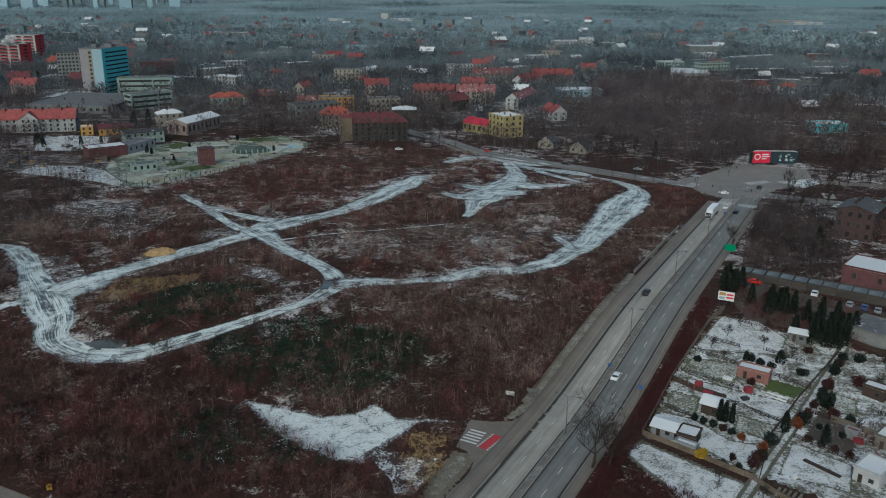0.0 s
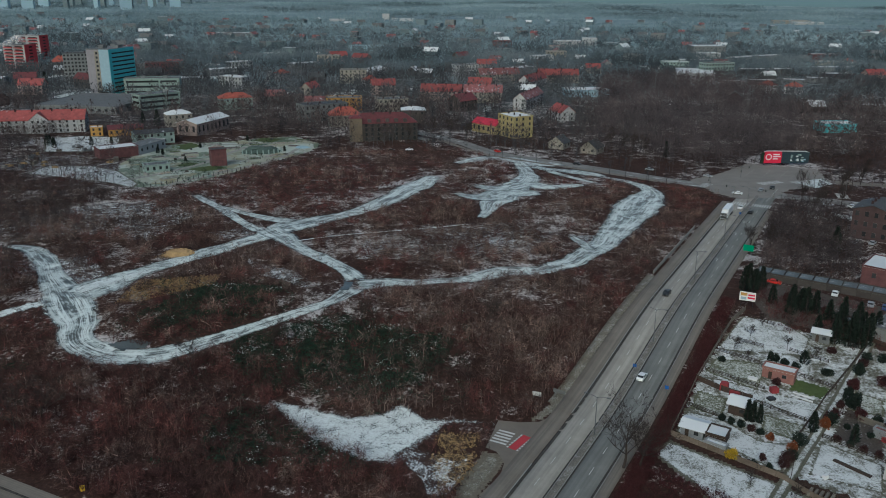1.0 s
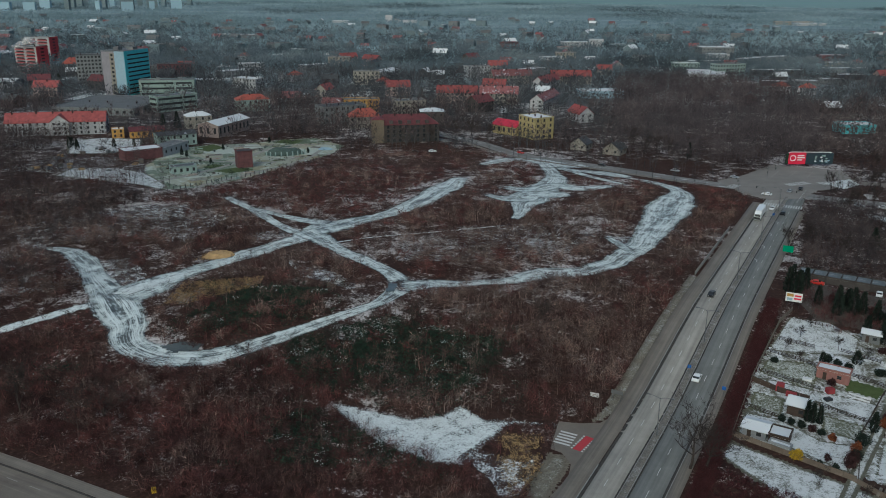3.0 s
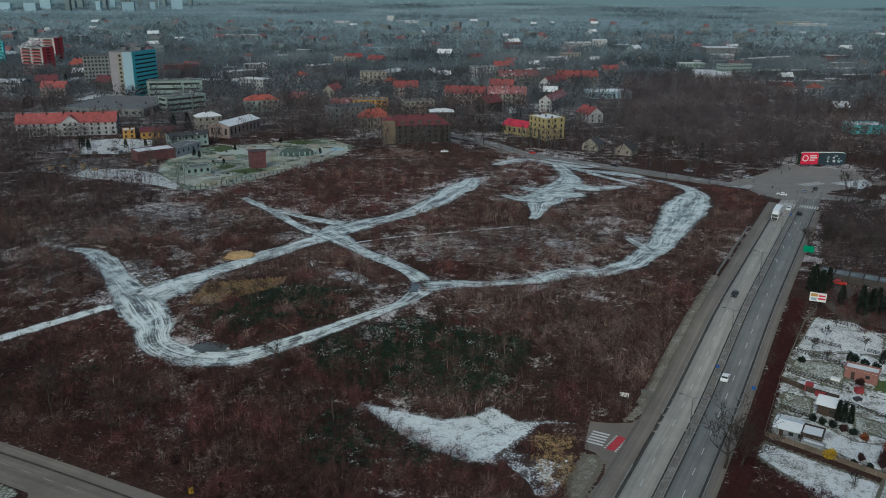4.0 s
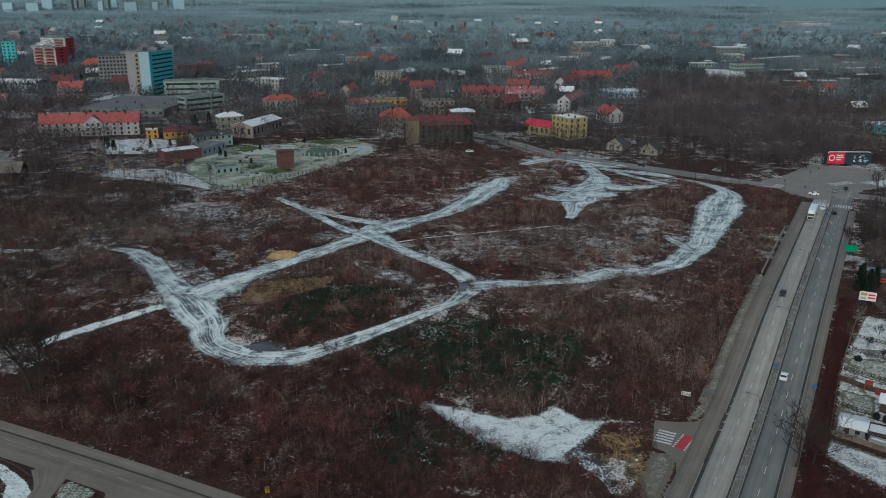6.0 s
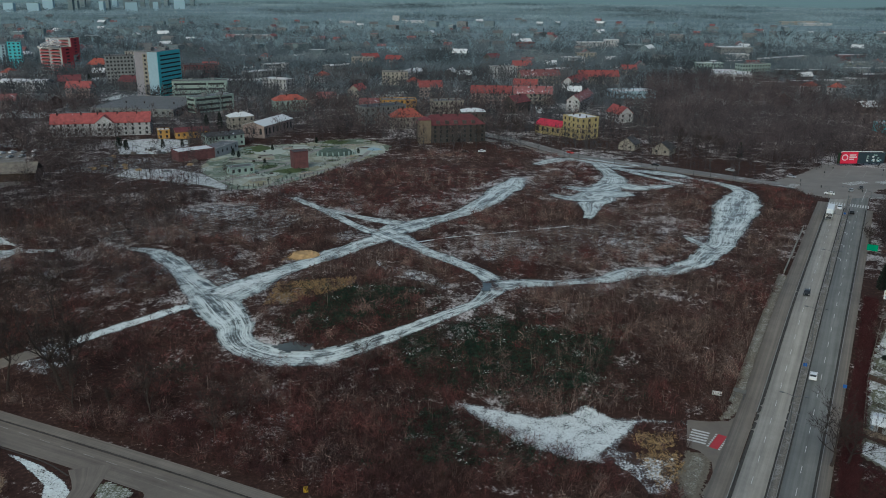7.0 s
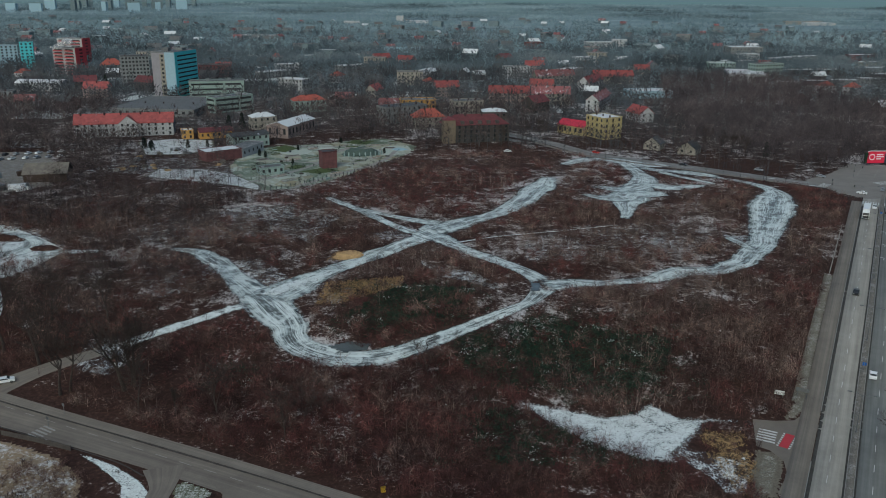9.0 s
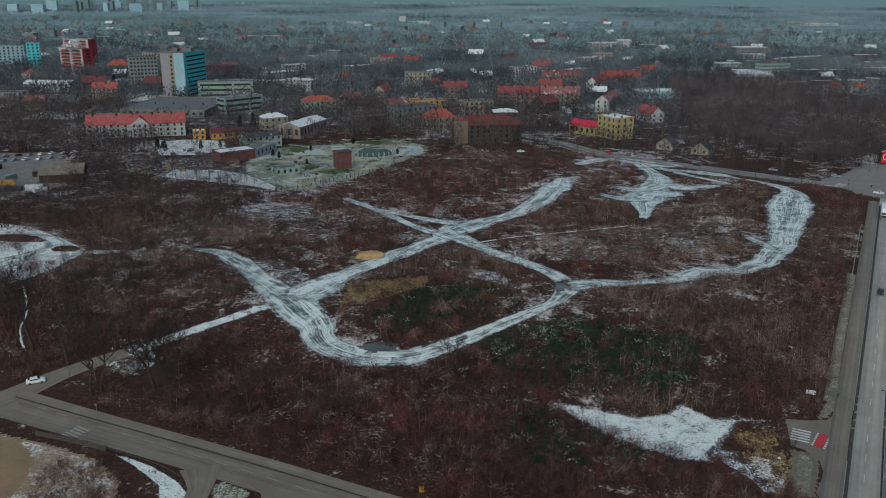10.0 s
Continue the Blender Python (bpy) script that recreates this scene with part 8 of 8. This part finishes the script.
M["moss_dark"] = simple("dark_green_turf", (0.06, 0.085, 0.075), 0.95, var=0.35, scale=0.4, bumps=0.5)


def mound(name, x, y, rx, ry, h, mat, label, category, turn=0, seed=0, rings=6, seg=24, flat=0.45):
    """A low earthwork with a level top."""
    rr = np.random.RandomState(seed)
    ob = thing(name, x, y, g(x, y), turn, label, category)
    bm = bmesh.new()
    prev = None
    for k in range(rings + 1):
        t = k / rings
        s, z = 1 - t * (1 - flat), h * ss(0, 0.9, t)
        ring = [bm.verts.new((rx * s * math.cos(a) * (1 + 0.06 * rr.normal()), ry * s * math.sin(a) * (1 + 0.06 * rr.normal()), z * (1 + 0.08 * rr.normal()) - 0.15)) for a in np.linspace(0, 2 * math.pi, seg, endpoint=False)]
        if prev:
            for i in range(seg):
                bm.faces.new((prev[i], prev[(i + 1) % seg], ring[(i + 1) % seg], ring[i]))
        prev = ring
    bm.faces.new(prev)
    part("body", bm, M[mat], ob)
    return ob


ob = mound("green_pavilion", -113, 460, 12, 9, 3.2, "moss_dark", "low dark green turfed pavilion in the park", "pavilion", 20, 1)
for k in range(9):
    a = -2.6 + 0.26 * k
    bm = bmesh.new(); box(bm, -0.3, 0.3, -0.3, 0.3, 0, 2.6); o = part("pillar", bm, M["greenish"], ob); o.location = (12.3 * math.cos(a), 9.3 * math.sin(a), 0)
bm = bmesh.new(); box(bm, -1, 9, -0.5, 0.5, 3.0, 3.4); o = part("ramp", bm, M["concrete"], ob)
mound("blue_playground", -92, 474, 5, 4, 0.9, "lightblue", "pale blue play sculpture in the park", "playground", 0, 2)
mound("straw_heap", -99, 270, 6, 3.6, 1.6, "straw", "heap of tawny straw beside the track", "straw heap", 20, 3)
r = random.Random(21)
for k in range(26):
    x, y = r.uniform(-165, -95), r.uniform(385, 500)
    if inside(np.array([[x, y]]), PARK)[0] and math.hypot(x + 113, y - 460) > 15 and math.hypot(x + 125, y - 419) > 8:
        small_box("park_bench", x, y, r.uniform(0, 180), r.uniform(1.2, 3.5), r.uniform(0.6, 1.6), r.uniform(0.4, 1.1), r.choice(("concrete", "wood_dark", "greenish", "concrete", "metal_dark")), "low park bench or block on frosted ground", "bench")
for k in range(30):
    x, y = r.uniform(-235, -178), r.uniform(405, 470)
    small_box("scrap_pile", x, y, r.uniform(0, 180), r.uniform(1.5, 4.5), r.uniform(1, 2.5), r.uniform(0.6, 1.8), r.choice(("wood_grey", "concrete", "metal_dark", "wood_dark", "straw", "plaster_grey")), "piled building scrap in a snowy yard", "scrap pile")
patch("parking_lot", [(-325, 458), (-288, 461), (-262, 415), (-246, 372), (-266, 348), (-330, 372)], M["median"], 0.06, "muddy parking lot with old snow", "parking lot", rough=0.3)
for k, (x, y, t, m_) in enumerate(((-258, 363, 12, "roof_snow"), (-266, 361, 12, "metal_dark"), (-275, 372, 30, "plaster_ochre"), (-280, 385, 70, "sheet_grey"), (-270, 395, 40, "wood_dark"), (-288, 366, 10, "sheet_grey"))):
    small_box("container", x, y, t, 7.0, 2.5, 2.4, m_, "steel container standing in a yard", "container")
for k in range(26):
    x, y = r.uniform(-312, -250), r.uniform(352, 412)
    if math.hypot(x + 253, y - 384) > 16:
        small_box("scrap_pile", x, y, r.uniform(0, 180), r.uniform(2, 6), r.uniform(1.2, 2.5), r.uniform(0.7, 2.4), r.choice(("wood_grey", "metal_dark", "wood_dark", "sheet_grey", "plaster_grey", "frame_white")), "piled scrap and timber in a muddy yard", "scrap pile")
patch("arena_ground", [(-262, 312), (-246, 310), (-231, 305), (-210, 288), (-196, 275), (-199, 259), (-203, 247), (-210, 237), (-262, 230)], M["snow"], 0.055, "snow covered turning ground in the yard", "snow", rough=0.5, seed=31)
mound("earth_bank", -229, 287, 14, 3.0, 1.6, "litter", "low dark earth bank in the snow", "earth bank", -6, 5)
mound("earth_bank", -206, 276, 6, 3.0, 1.1, "litter", "low dark earth bank in the snow", "earth bank", 6, 6)
for outline, sd in (([(-67, 262), (-58, 260), (-49, 243), (-54, 240), (-62, 250)], 41), ([(-154, 326), (-146, 338), (-132, 330), (-131, 322), (-142, 315)], 42), ([(5, 288), (16, 289), (15, 277), (5, 279)], 43), ([(-202, 294), (-186, 314), (-180, 312), (-196, 292)], 44), ([(142.5, 339), (153.6, 326.4), (145, 314), (136, 326)], 45), ([(-42, 264), (-10, 264), (24, 276), (40, 300), (20, 318), (-20, 312), (-40, 290)], 49), ([(-152, 226), (-128, 242), (-134, 262), (-150, 262), (-166, 244)], 50), ([(-168, 196), (-150, 196), (-146, 206), (-156, 208)], 51), ([(-165, 350), (-140, 346), (-128, 352), (-145, 354)], 47), ([(-250, 402), (-214, 396), (-190, 418), (-196, 446), (-238, 452)], 52), ([(-190, 300), (-165, 330), (-130, 350), (-104, 322), (-112, 280), (-140, 288), (-170, 272)], 64), ([(-150, 262), (-128, 268), (-112, 246), (-126, 236), (-140, 244)], 65), ([(232, 534), (247, 530), (239, 496), (217, 464), (213, 479)], 66), ([(-251, 503), (-213, 508), (-199, 465), (-215, 453), (-235, 457)], 54), ([(-204, 407), (-186, 426), (-166, 430), (-155, 373), (-171, 370), (-193, 379)], 55), ([(-238, 308), (-227, 312), (-202, 287), (-195, 271), (-210, 277), (-225, 283)], 56), ([(-164, 204), (-154, 206), (-147, 194), (-151, 187), (-160, 190)], 57), ([(-210, 253), (-207, 259), (-196, 248), (-201, 242)], 58), ([(-330, 470), (-250, 466), (-240, 496), (-320, 500)], 53)):
    patch("snow_patch", outline, M["snow_brush"], 0.035, "patch of thin snow on rough ground", "snow", rough=0.8, seed=sd, feather=5.0)
for outline, sd in (([(158, 392), (178, 404), (176, 388), (163, 377)], 61), ([(140, 339), (152, 328), (146, 318), (137, 326)], 62), ([(150, 336), (160, 326), (156, 318), (148, 326)], 63), ([(176, 350), (196, 344), (198, 352), (180, 360)], 64)):
    patch("snow_patch", outline, M["snow"], 0.15, "trodden snow beside the crossroads", "snow", rough=0.6, seed=sd, feather=1.5)
fence([(-164, 161.5), (-155, 158.6), (-146, 155.2)], 1.2, "plaster_dark", "low dark wall beside the street")
small_box("grit_bin", -78, 141, 20, 0.9, 0.7, 1.0, "yellow_leaf", "yellow grit bin beside the street", "grit bin")
for x, y in ((-155, 164.6), (-154, 170.5)):
    sign(x, y, -25, 0.7, 0.7, 2.6, "metal", "small grey road sign by the old street")

# steam over the red flats: loose puffs of cloud
ob = thing("steam_plume", -462, 856, g(0, 856) + 26, 0, "small plume of white steam over a roof", "steam")
for k in range(14):
    bm = bmesh.new()
    bmesh.ops.create_icosphere(bm, subdivisions=3, radius=0.9 + 0.22 * k)
    for v in bm.verts:
        v.co *= 1 + 0.8 * noise.noise(v.co * 0.7 + Vector((k * 3.1, 0, 0)))
        v.co.z *= 0.7
    o = part("puff", bm, M["steam"], ob)
    o.location = (1.5 * k + 1.4 * math.sin(k * 2.1), 1.6 * math.cos(k * 1.7), 0.55 * k + 1.2 * math.sin(k * 1.3))
